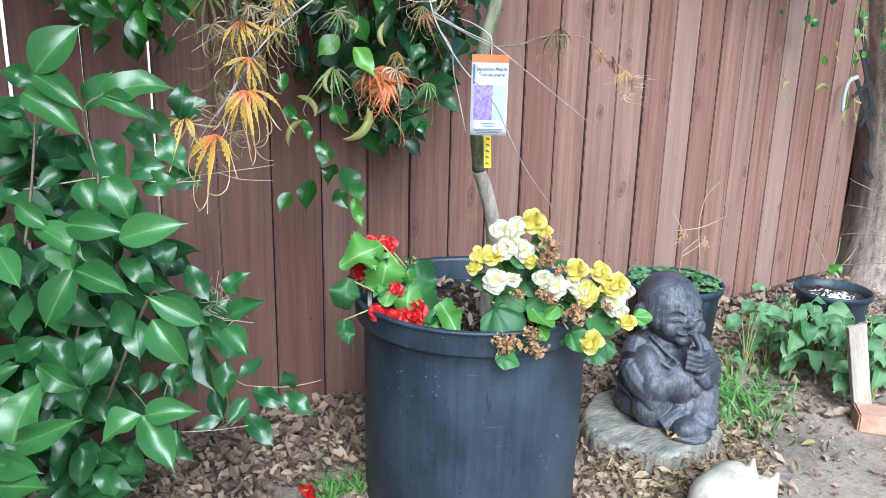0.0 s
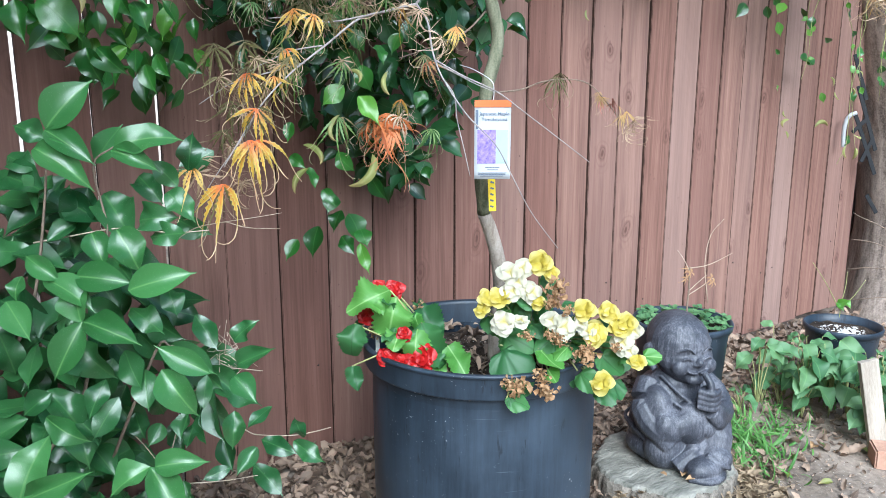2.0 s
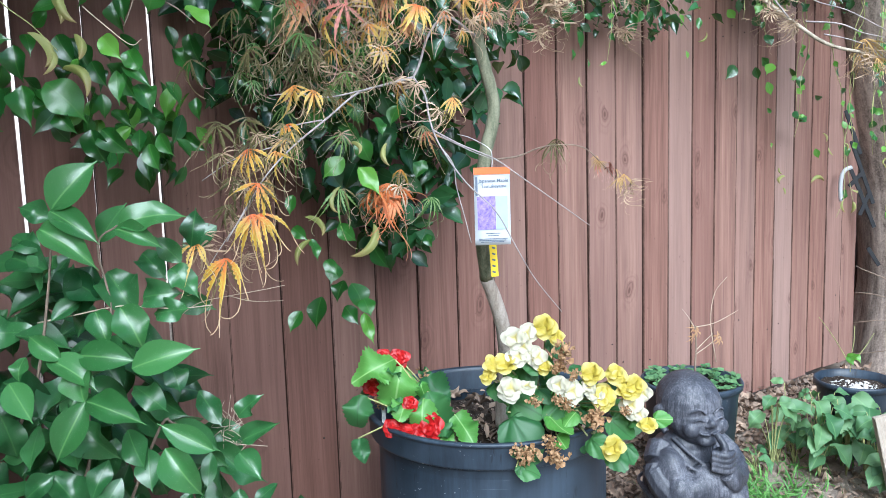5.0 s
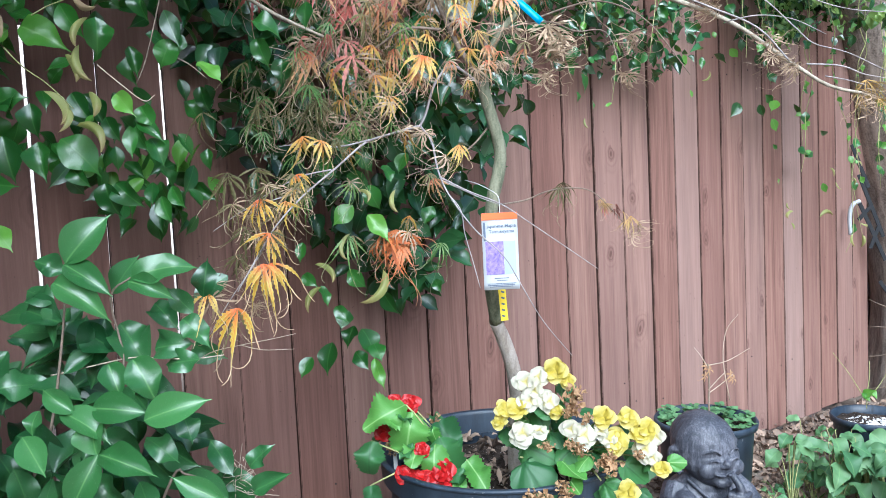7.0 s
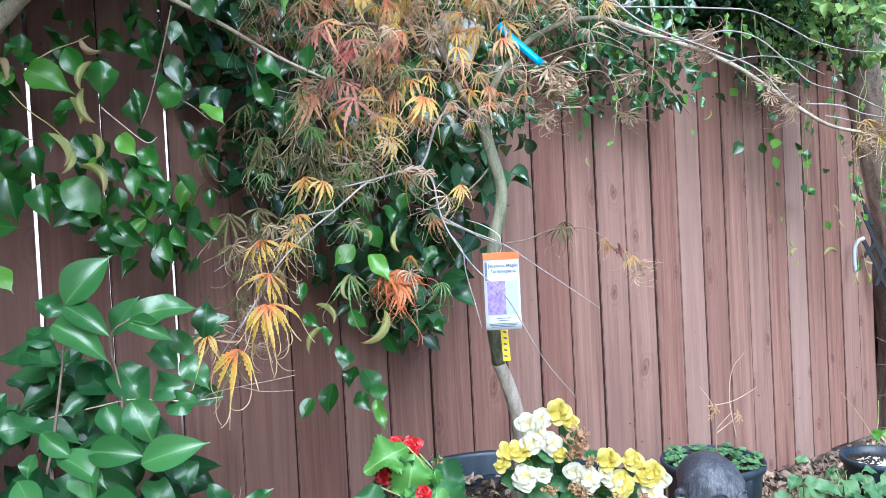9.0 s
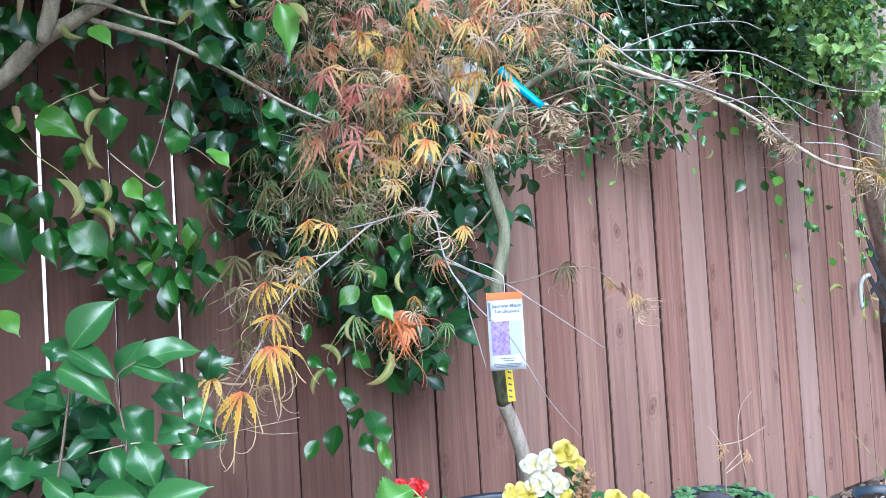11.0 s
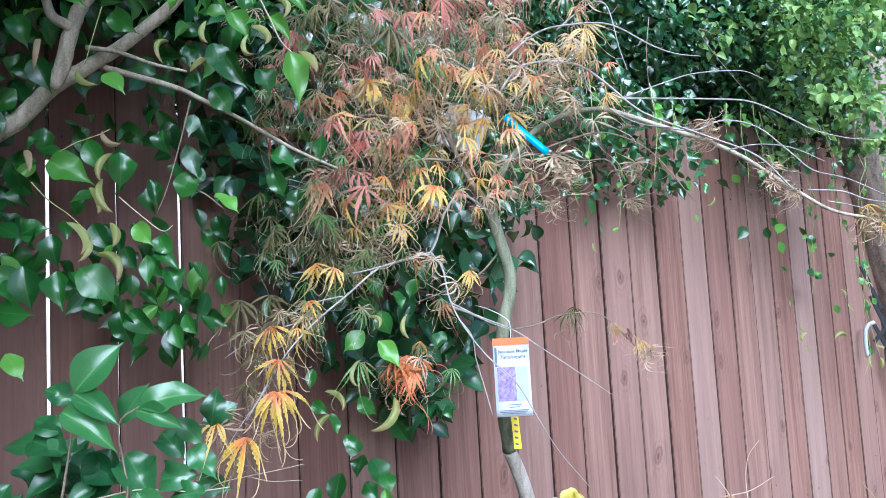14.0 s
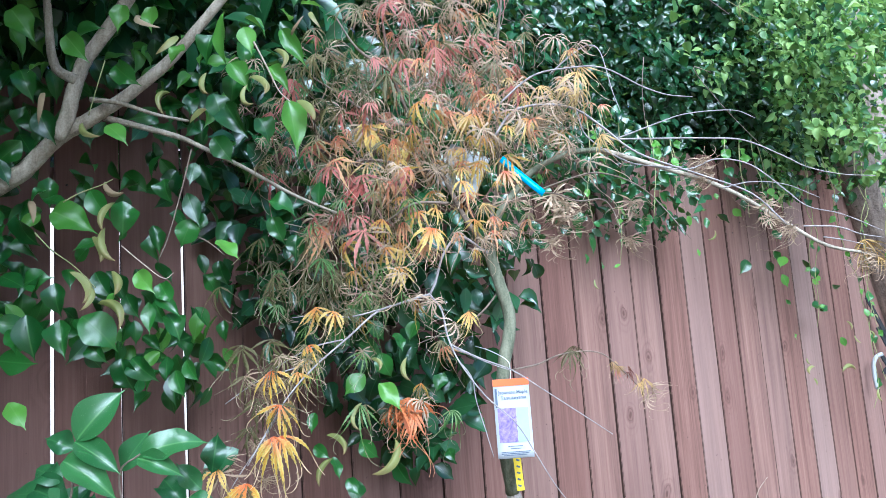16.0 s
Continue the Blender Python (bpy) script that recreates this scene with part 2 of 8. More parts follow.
MAPLE = {
    "y": leaf_material("yellow_maple", (0.42, 0.29, 0.035), (0.6, 0.43, 0.11), 0.55, (0.55, 0.2, 0.05), 0.45, tip=(0.66, 0.58, 0.3), base=(0.62, 0.22, 0.05), edge=(0.68, 0.56, 0.24), whisk=WHISK),
    "f": leaf_material("flame_maple", (0.48, 0.31, 0.025), (0.6, 0.4, 0.05), 0.5, (0.5, 0.1, 0.04), 0.75, tip=(0.4, 0.44, 0.2), base=(0.6, 0.09, 0.03), edge=(0.6, 0.56, 0.2), whisk=WHISK),
    "o": leaf_material("orange_maple", (0.44, 0.1, 0.022), (0.58, 0.2, 0.05), 0.55, (0.4, 0.12, 0.04), 0.3, tip=(0.44, 0.24, 0.12), edge=(0.48, 0.22, 0.09)),
    "r": leaf_material("red_maple", (0.27, 0.055, 0.04), (0.5, 0.19, 0.135), 0.55, (0.4, 0.08, 0.05), 0.3, tip=(0.52, 0.34, 0.26), edge=(0.46, 0.24, 0.18), whisk=(0.45, 0.3, 0.25)),
    "p": leaf_material("peach_maple", (0.42, 0.19, 0.075), (0.62, 0.39, 0.18), 0.6, (0.55, 0.16, 0.1), 0.5, tip=(0.7, 0.56, 0.34), base=(0.56, 0.13, 0.07), edge=(0.66, 0.48, 0.24), whisk=WHISK),
    "g": leaf_material("green_maple", (0.06, 0.14, 0.03), (0.16, 0.26, 0.06), 0.5, (0.2, 0.28, 0.1), 0.2, tip=(0.3, 0.3, 0.1), whisk=(0.34, 0.28, 0.18)),
    "d": leaf_material("dull_maple", (0.07, 0.066, 0.02), (0.21, 0.175, 0.06), 0.6, (0.2, 0.15, 0.08), 0.2, tip=(0.3, 0.24, 0.12), edge=(0.2, 0.17, 0.07), whisk=(0.4, 0.31, 0.2)),
    "b": leaf_material("dried_maple", (0.33, 0.23, 0.14), (0.6, 0.46, 0.31), 0.65, (0.4, 0.25, 0.15), 0.2),
    "t": leaf_material("tan_maple", (0.38, 0.25, 0.08), (0.55, 0.4, 0.16), 0.6, (0.4, 0.25, 0.1), 0.2, tip=(0.6, 0.45, 0.3), base=(0.6, 0.36, 0.1), whisk=WHISK),
}
BARK = bark_material("big_tree_bark", (0.1, 0.08, 0.066), (0.34, 0.28, 0.235))
LIMB = bark_material("pale_limb_bark", (0.22, 0.185, 0.13), (0.5, 0.44, 0.34), 2.0)
MAPLE_BARK = bark_material("young_maple_bark", (0.24, 0.2, 0.16), (0.42, 0.37, 0.32), 2.5)
MAPLE_GREEN = bark_material("green_maple_bark", (0.09, 0.1, 0.06), (0.23, 0.23, 0.155), 2.5)
TWIG = bark_material("grey_twig", (0.2, 0.175, 0.165), (0.4, 0.365, 0.345), 3.0)
TWIG_DARK = bark_material("brown_twig", (0.12, 0.09, 0.07), (0.26, 0.2, 0.15), 3.0)
TWIG_PALE = bark_material("straw_twig", (0.32, 0.25, 0.18), (0.52, 0.43, 0.33), 3.0)
SHOOT = bark_material("green_shoot", (0.2, 0.22, 0.08), (0.36, 0.36, 0.16), 3.0)
def scuffed_plastic(name):
    """Black nursery plastic, bluish and dulled by dust: faint runs, scratches and splashes."""
    m, nt, b = material(name, 0.34, 0.38)
    cloud, runs = noise_tex(nt, 5, 5, 0.6), noise_tex(nt, 1.0, 5, 0.7, (60.0, 60.0, 4.0))
    scratch = noise_tex(nt, 1.0, 3, 0.6, (12.0, 12.0, 260.0))
    f = math_node(nt, "ADD", math_node(nt, "MULTIPLY", cloud, 0.6), math_node(nt, "MULTIPLY", runs, 0.4))
    c = ramp(nt, f, [(0.36, (0.012, 0.019, 0.029)), (0.66, (0.042, 0.06, 0.086))])
    c = mix(nt, math_node(nt, "MULTIPLY", ramp(nt, noise_tex(nt, 150, 2), [(0.68, 0.0), (0.73, 1.0)]), ramp(nt, noise_tex(nt, 7, 3), [(0.52, 0.0), (0.64, 1.0)])), c, (0.36, 0.37, 0.37))
    c = mix(nt, ramp(nt, noise_tex(nt, 1.0, 4, 0.7, (48.0, 48.0, 9.0)), [(0.62, 0.0), (0.7, 0.75)]), c, (0.008, 0.011, 0.016))
    c = mix(nt, ramp(nt, scratch, [(0.68, 0.0), (0.76, 0.35)]), c, (0.14, 0.16, 0.18))
    c = mix(nt, ramp(nt, noise_tex(nt, 2.2, 6, 0.7), [(0.58, 0.0), (0.78, 0.3)]), c, (0.075, 0.085, 0.095))
    nt.links.new(c, b.inputs["Base Color"])
    nt.links.new(ramp(nt, f, [(0.35, 0.36), (0.7, 0.6)]), b.inputs["Roughness"])
    bump(nt, b, math_node(nt, "ADD", runs, math_node(nt, "MULTIPLY", scratch, 0.4)), 0.12, 0.002)
    return m


BLACK_PLASTIC = scuffed_plastic("black_nursery_plastic")
SOIL = mottled("potting_soil", (0.012, 0.009, 0.007), (0.07, 0.052, 0.04), 20, 0.95, 90, 0.9, 0.01, 0.15, speck=(0.55, 0.52, 0.48))
def carved_stone(name):
    """Dark blue-grey cast stone: cloudy tone, pale rubbed streaks, fine carved strokes that run down it."""
    m, nt, b = material(name, 0.5, 0.45)
    cloud, strokes = noise_tex(nt, 9, 5, 0.6), noise_tex(nt, 1.0, 4, 0.6, (170.0, 170.0, 30.0))
    grit = noise_tex(nt, 230, 3, 0.6)
    f = math_node(nt, "ADD", math_node(nt, "MULTIPLY", cloud, 0.5), math_node(nt, "ADD", math_node(nt, "MULTIPLY", strokes, 0.32), math_node(nt, "MULTIPLY", grit, 0.18)))
    c = ramp(nt, f, [(0.38, (0.016, 0.018, 0.024)), (0.5, (0.05, 0.053, 0.067)), (0.63, (0.15, 0.152, 0.176))])
    c = mix(nt, ramp(nt, noise_tex(nt, 4, 5, 0.65), [(0.55, 0.0), (0.75, 0.4)]), c, (0.2, 0.2, 0.225))
    nt.links.new(c, b.inputs["Base Color"])
    nt.links.new(ramp(nt, cloud, [(0.35, 0.4), (0.65, 0.62)]), b.inputs["Roughness"])
    bump(nt, b, math_node(nt, "ADD", math_node(nt, "MULTIPLY", strokes, 0.7), math_node(nt, "MULTIPLY", grit, 0.4)), 0.5, 0.0025)
    return m


STATUE = carved_stone("dark_stone")
STUMP_TOP = mottled("cut_stump_wood", (0.09, 0.09, 0.075), (0.3, 0.29, 0.25), 14, 0.9, 70, 0.9, 0.008, 0.2, stretch=(0.5, 1.8, 1))
STUMP_BARK = bark_material("stump_bark", (0.05, 0.042, 0.035), (0.26, 0.23, 0.19), 1.6)
PALE_WOOD = mottled("weathered_pale_wood", (0.26, 0.22, 0.18), (0.45, 0.4, 0.33), 6, 0.85, 80, 0.4, 0.003, 0.25, stretch=(6, 6, 0.6))
BRICK = mottled("terracotta_brick", (0.34, 0.2, 0.14), (0.5, 0.32, 0.24), 10, 0.9, 70, 0.4, 0.003, 0.2)
CERAMIC = mottled("white_painted_stone", (0.3, 0.275, 0.225), (0.44, 0.415, 0.355), 12, 0.6, 90, 0.25, 0.003, 0.4)
STONE = mottled("pale_stone", (0.4, 0.39, 0.37), (0.65, 0.63, 0.6), 14, 0.85, 90, 0.4, 0.004, 0.3)
STUCCO = mottled("pale_stucco", (0.62, 0.52, 0.46), (0.72, 0.62, 0.55), 6, 0.9, 140, 0.4, 0.003, 0.2)
WHITE_PLASTIC = plain("white_plastic", (0.62, 0.62, 0.61), 0.4)
PAPER = plain("label_paper", (0.47, 0.49, 0.51), 0.45, vary=0.03)
INK = plain("grey_ink", (0.1, 0.13, 0.18), 0.6, vary=0.05)
ORANGE_INK = plain("orange_ink", (0.8, 0.14, 0.03), 0.5, vary=0.05)
LILAC_INK = mottled("lilac_print", (0.13, 0.09, 0.3), (0.34, 0.26, 0.52), 130, 0.5, 300, 0.05, 0.001)
BLUE_INK = plain("pale_blue_print", (0.34, 0.43, 0.5), 0.5)
NAIL = plain("rusted_nail", (0.035, 0.025, 0.022), 0.6, 0.3)
TRELLIS_BLACK = plain("trellis_black", (0.012, 0.013, 0.015), 0.6, 0.3)
HOOK_GREY = plain("dull_white_plastic", (0.36, 0.37, 0.38), 0.5)
YELLOW_TAPE = plain("yellow_tag_plastic", (0.8, 0.6, 0.02), 0.45, vary=0.05)
BLUE_TAPE = plain("blue_ribbon_plastic", (0.02, 0.32, 0.58), 0.4, vary=0.06)
STRAW = leaf_material("pale_straw", (0.16, 0.115, 0.07), (0.42, 0.32, 0.2), 0.7, (0.4, 0.3, 0.18), 0.2, True, through_light=0.1)
GREY_PANEL = mottled("grey_board", (0.3, 0.31, 0.3), (0.42, 0.43, 0.42), 10, 0.8)

# ---- building helpers ----
def mesh_of(name, verts, faces, mat, uvs=None, smooth=True):
    me = bpy.data.meshes.new(name)
    me.from_pydata([tuple(v) for v in verts], [], [tuple(int(i) for i in f) for f in faces])
    if uvs is not None:
        layer = me.uv_layers.new(name="UVMap")
        idx = np.empty(len(me.loops), dtype=np.int32)
        me.loops.foreach_get("vertex_index", idx)
        layer.data.foreach_set("uv", np.asarray(uvs, dtype=np.float32)[idx].ravel())
    if smooth:
        me.polygons.foreach_set("use_smooth", [True] * len(me.polygons))
    me.materials.append(mat)
    me.update()
    return me


def part(name, me, parent=None, label="", m=None):
    """Links a mesh as one object, under parent if there is one, at the world pose m."""
    ob = new(name, me)
    if m is not None:
        ob.matrix_basis = m
    if parent is not None:
        ob.parent = parent
        ob.matrix_parent_inverse = WORLD[parent.name].inverted() if parent.name in WORLD else Matrix()
    WORLD[ob.name] = m.copy() if m is not None else Matrix()
    if label:
        ob["label"] = label
    return ob


WORLD = {}


def thing(name, place, label, category, group="", kind=""):
    """An Empty at the base of a thing; its parts are then given in world places."""
    ob = new(name)
    ob.empty_display_size = 0.05
    ob.location = place
    WORLD[ob.name] = Matrix.Translation(place)
    return tagged(ob, label, category, group, kind)


def bm_mesh(name, bm, mat, smooth=False):
    me = bpy.data.meshes.new(name)
    bm.to_mesh(me)
    bm.free()
    if smooth:
        me.polygons.foreach_set("use_smooth", [True] * len(me.polygons))
    me.materials.append(mat)
    return me


def box_mesh(name, size, mat, bevel=0.003, at_base=False):
    """A box with softened edges."""
    bm = bmesh.new()
    bmesh.ops.create_cube(bm, size=1)
    bmesh.ops.scale(bm, vec=size, verts=bm.verts)
    if at_base:
        bmesh.ops.translate(bm, vec=(0, 0, size[2] / 2), verts=bm.verts)
    if bevel:
        bmesh.ops.bevel(bm, geom=bm.edges[:], offset=bevel, segments=2, affect="EDGES")
    return bm_mesh(name, bm, mat)


def spline(points, steps=5):
    """A smooth line through the points."""
    p = [np.array(q, dtype=float) for q in points]
    p = [2 * p[0] - p[1]] + p + [2 * p[-1] - p[-2]]
    out = []
    for i in range(1, len(p) - 2):
        for s in range(steps):
            t = s / steps
            a, b, c, d = p[i - 1], p[i], p[i + 1], p[i + 2]
            out.append(0.5 * (2 * b + (c - a) * t + (2 * a - 5 * b + 4 * c - d) * t * t + (3 * b - a - 3 * c + d) * t ** 3))
    out.append(p[-2])
    return out


def tube(points, r0, r1, sides=7, steps=4, wob=0.0, rng=None):
    """Vertices, faces and coordinates of a tapered round branch along the points."""
    line = spline(points, steps)
    n = len(line)
    V, F, U = [], [], []
    ref = np.array((0.3, 0.5, 0.81))
    for i, p in enumerate(line):
        d = line[min(i + 1, n - 1)] - line[max(i - 1, 0)]
        d = d / (np.linalg.norm(d) + 1e-9)
        a = np.cross(d, ref)
        if np.linalg.norm(a) < 0.1:
            a = np.cross(d, np.array((1.0, 0, 0)))
        a = a / np.linalg.norm(a)
        b = np.cross(d, a)
        r = r0 + (r1 - r0) * i / (n - 1)
        for k in range(sides):
            w = r * (1 + (wob * rng.uniform(-1, 1) if rng else 0))
            ang = 2 * math.pi * k / sides
            V.append(p + w * (math.cos(ang) * a + math.sin(ang) * b))
            U.append((k / sides, i / n))
    for i in range(n - 1):
        for k in range(sides):
            k2 = (k + 1) % sides
            F.append((i * sides + k, i * sides + k2, (i + 1) * sides + k2, (i + 1) * sides + k))
    F.append(tuple(range((n - 1) * sides, n * sides)))
    F.append(tuple(reversed(range(sides))))
    return V, F, U


def tube_mesh(name, points, r0, r1, mat, sides=7, steps=4, wob=0.0, rng=None):
    V, F, U = tube(points, r0, r1, sides, steps, wob, rng)
    return mesh_of(name, V, F, mat, U)


def leaf_geo(wide=0.42, rows=8, fold=0.25, droop=0.25, full=0.9, tip=0.0, wave=0.0, teeth=0.0, cols=5, phase=0.0, power=0.85, drip=0.0):
    """A leaf of length 1 along y: folded at the midrib, drooping, with a pointed tip or a long drip tip."""
    V, F, U = [], [], []
    for i in range(rows + 1):
        v = i / rows
        s = min(1.0, v / (1 - drip))
        w = wide * 0.5 * max(0.0, math.sin(math.pi * min(1, s ** full))) ** power * (1 - tip * s)
        if drip and v > 0.6:
            w = max(w, wide * 0.1 * (1 - v) / 0.4 + 0.003)
        w *= 1 + (teeth if i % 2 else 0)
        if v > 0.9 and tip:
            w = max(w, 0.006)
        y = math.sin(v * droop * 1.5) / max(droop * 1.5, 1e-3) if droop > 0 else v
        z = -droop * v * v * 0.6
        for j in range(cols):
            u = 2 * j / (cols - 1) - 1
            V.append((u * w, y, z + abs(u) ** 1.3 * w * fold * 2 + wave * w * math.sin(9 * v + phase + (1.6 if u > 0 else 0)) * abs(u)))
            U.append((0.5 + u * 0.5 * max(0.15, min(1, w / (wide * 0.5))), v))
    for i in range(rows):
        for j in range(cols - 1):
            a = i * cols + j
            F.append((a, a + 1, a + cols + 1, a + cols))
    return np.array(V), F, U


def round_leaf_geo(rings=3, n=16, lobes=0.12, cup=0.2, teeth=0.06, phase=0.0):
    """A broad leaf on a stalk at its base: heart-shaped, toothed and cupped, about 1 long along y."""
    V, U, F = [(0, 0.12, 0)], [(0.5, 0.12)], []
    for r in range(1, rings + 1):
        f = r / rings
        for k in range(n):
            a = 2 * math.pi * k / n
            rad = 0.5 * f * (1 + (teeth if k % 2 else -teeth) * f) * (1.0 - 0.35 * math.exp(-((a - math.pi) / 0.35) ** 2) + lobes * math.cos(a) + 0.35 * math.exp(-(min(a, 2 * math.pi - a) / 0.4) ** 2))
            x, y = rad * math.sin(a), 0.12 + 0.38 * f * 0.85 + rad * math.cos(a)
            if k == n // 2:
                y = 0.12 + 0.02 * f
            V.append((x, y, cup * (x * x + (y - 0.5) ** 2) + 0.045 * f * math.sin(4 * a + phase) + 0.014 * f * math.sin(9 * a + 2 * phase)))
            U.append((0.5 + x * 0.9, y))
    for k in range(n):
        F.append((0, 1 + k, 1 + (k + 1) % n))
    for r in range(rings - 1):
        for k in range(n):
            a, b = 1 + r * n + k, 1 + r * n + (k + 1) % n
            F.append((a, a + n, b + n, b))
    return np.array(V), F, U


def maple_geo(rng, lobes=7, spread=2.4, droop=0.9, curl=0.3, wide=0.09, whisk=0.35, teeth=0.35, hang=0.45):
    """A finely cut drooping leaf: narrow toothed lobes from one point, ending in thin curling whisks; about 1 long along y."""
    V, F, U = [], [], []
    body_rows, whisk_rows = 17, 8
    rows = body_rows + whisk_rows
    for k in range(lobes):
        a = (k / (lobes - 1) - 0.5) * spread + rng.uniform(-0.16, 0.16)
        length = (1.0 - 0.3 * abs(a) / (spread / 2)) * rng.uniform(0.7, 1.15)
        tail = length * whisk * rng.uniform(0.6, 1.5)
        bend, lift, sag = rng.uniform(-curl, curl), rng.uniform(0.0, 0.55), droop * rng.uniform(0.6, 1.3)
        turn, rise = rng.uniform(-2.6, 2.6) * min(1.2, 0.5 + curl), rng.uniform(-1.2, 2.2)
        o, p = len(V), np.zeros(3)
        for i in range(rows + 1):
            if i <= body_rows:
                v = i / body_rows
                head, pitch = a * (1 - hang * v) + bend * v * v, lift - sag * v * 1.3
                step = length / body_rows
                lobe = (0.2 + 0.8 * min(1.0, v / 0.42)) * (1.0 if v < 0.5 else max(0.12, 1 - 1.15 * (v - 0.5) / 0.5))
                w = max(0.012, wide * lobe * (1.3 if i % 2 else 1.3 * (1 - teeth)))
                fwd = 0.55 * step if i % 2 else 0.0
                uv = 0.76 * v
            else:
                q = (i - body_rows) / whisk_rows
                head, pitch = a * (1 - hang) + bend + turn * q * q, lift - sag * 1.3 + rise * q * q
                step, w, fwd, uv = tail / whisk_rows, 0.022 * (1 - 0.55 * q), 0.0, 0.78 + 0.22 * q
            ahead = np.array((math.sin(head) * math.cos(pitch), math.cos(head) * math.cos(pitch), math.sin(pitch)))
            if i:
                p = p + step * ahead
            nx = np.array((math.cos(head), -math.sin(head), 0.0))
            tw = np.array((0, 0, 0.3 * w * (1 if i % 2 else -1)))
            V += [p - nx * w * 0.5 + tw + fwd * ahead, p + np.array((0, 0, 0.01)), p + nx * w * 0.5 + tw + fwd * ahead]
            U += [(0.2, uv), (0.5, uv), (0.8, uv)]
        for i in range(rows):
            for j in range(2):
                b = o + i * 3 + j
                F.append((b, b + 1, b + 4, b + 3))
    return np.array(V), F, U


def crescent_geo(wide=0.3, sweep=2.4, rows=9, side=1.0):
    """A leaf that has curled up edgewise into a crescent, its ends 1 apart along y."""
    V, F, U = [], [], []
    r = 0.5 / math.sin(sweep / 2)
    for i in range(rows + 1):
        v = i / rows
        a = (v - 0.5) * sweep
        c = np.array((side * (r * math.cos(a) - r * math.cos(sweep / 2)), 0.5 + r * math.sin(a), 0.0))
        out = np.array((side * math.cos(a), math.sin(a), 0.0))
        w = wide * math.sin(math.pi * min(1, v ** 0.85)) ** 0.8 + 0.004
        for j in range(4):
            u = j / 3
            V.append(c + out * w * (u - 0.5) + np.array((0, 0, w * 0.7 * math.sin(math.pi * u))))
            U.append((0.5 + (u - 0.5) * 0.9, v))
    for i in range(rows):
        for j in range(3):
            a = i * 4 + j
            F.append((a, a + 1, a + 5, a + 4))
    return np.array(V), F, U


def petal_flower_geo(rng, petals=14, size=0.5, layers=3, open_=0.9):
    """A full ruffled blossom of broad petals, facing z, of radius about size."""
    V, F, U = [], [], []
    for layer in range(layers):
        n = max(3, petals // layers - layer)
        tilt = open_ * (1 - 0.7 * layer / layers) + 0.08
        for k in range(n):
            a = 2 * math.pi * k / n + layer * 0.7 + rng.uniform(-0.2, 0.2)
            g, f, u = leaf_geo(rng.uniform(1.0, 1.3), 11, rng.uniform(-0.25, 0.1), rng.uniform(-0.1, 0.6), 0.66, 0, 0.22, 0, 7, rng.uniform(0, 6), 0.55)
            s = size * (1 - 0.2 * layer) * rng.uniform(0.85, 1.1)
            m = Matrix.Rotation(a, 3, "Z") @ Matrix.Rotation(radians(90) - tilt * radians(85) + rng.uniform(-0.15, 0.15), 3, "X")
            o = len(V)
            V += [np.array(m @ Vector(q * s)) + np.array((0, 0, 0.05 * layer * size)) for q in g]
            U += u
            F += [tuple(i + o for i in q) for q in f]
    return np.array(V), F, U


def aim(base, tip, up=(0, 0, 1), roll=0.0, wide=1.0):
    """The pose that lays a leaf (length 1 along y, face along z) from base to tip."""
    b, t = Vector(base), Vector(tip)
    y = t - b
    size = y.length
    y.normalize()
    z = Vector(up) - y * Vector(up).dot(y)
    if z.length < 1e-3:
        z = Vector((0, -1, 0)) - y * Vector((0, -1, 0)).dot(y)
    z.normalize()
    x = y.cross(z)
    m = Matrix((x, y, z)).transposed() @ Matrix.Rotation(roll, 3, "Y")
    m = m @ Matrix.Diagonal((size * wide, size, size))
    return Matrix.Translation(b) @ m.to_4x4()


def lay(rows, meshes, parent, rng, own=0.53, label="", tilt=0.3, name="leaf"):
    """Leaves from rows of base, tip and breadth to length, placed to fit the camera's view; their faces turn to the
    camera.
    """
    for bx, by, bz, tx, ty, tz, broad in rows:
        up = Vector((-0.5 + rng.uniform(-tilt, tilt), -0.75 + rng.uniform(-tilt, tilt), 0.5 + rng.uniform(-tilt, tilt)))
        wide = max(0.7, min(1.25, 0.95 * broad / own)) if own else 1.0
        part(name, rng.choice(meshes), parent, label, m=aim((bx, by, bz), (tx, ty, tz), up, rng.uniform(-tilt, tilt) * 1.2, wide))


def swarm(name, mat, shapes, placed, parent=None, label=""):
    """Many small leaves in one mesh: (shape number, pose) for each."""
    Vs, Fs, Us, o = [], [], [], 0
    for k, m in placed:
        V, F, U = shapes[k]
        a = np.array(m)
        Vs.append(V @ a[:3, :3].T + a[:3, 3])
        Fs += [tuple(i + o for i in f) for f in F]
        Us += U
        o += len(V)
    me = mesh_of(name, np.concatenate(Vs), Fs, mat, Us)
    return part(name, me, parent, label)


def lathe(name, profile, mat, n=64, wob=0.0, rng=None):
    """A turned body from (radius, height) rows."""
    V, F = [], []
    for r, z in profile:
        for k in range(n):
            a = 2 * math.pi * k / n
            V.append((r * math.cos(a), r * math.sin(a), z))
    for i in range(len(profile) - 1):
        for k in range(n):
            k2 = (k + 1) % n
            F.append((i * n + k, i * n + k2, (i + 1) * n + k2, (i + 1) * n + k))
    return mesh_of(name, V, F, mat)

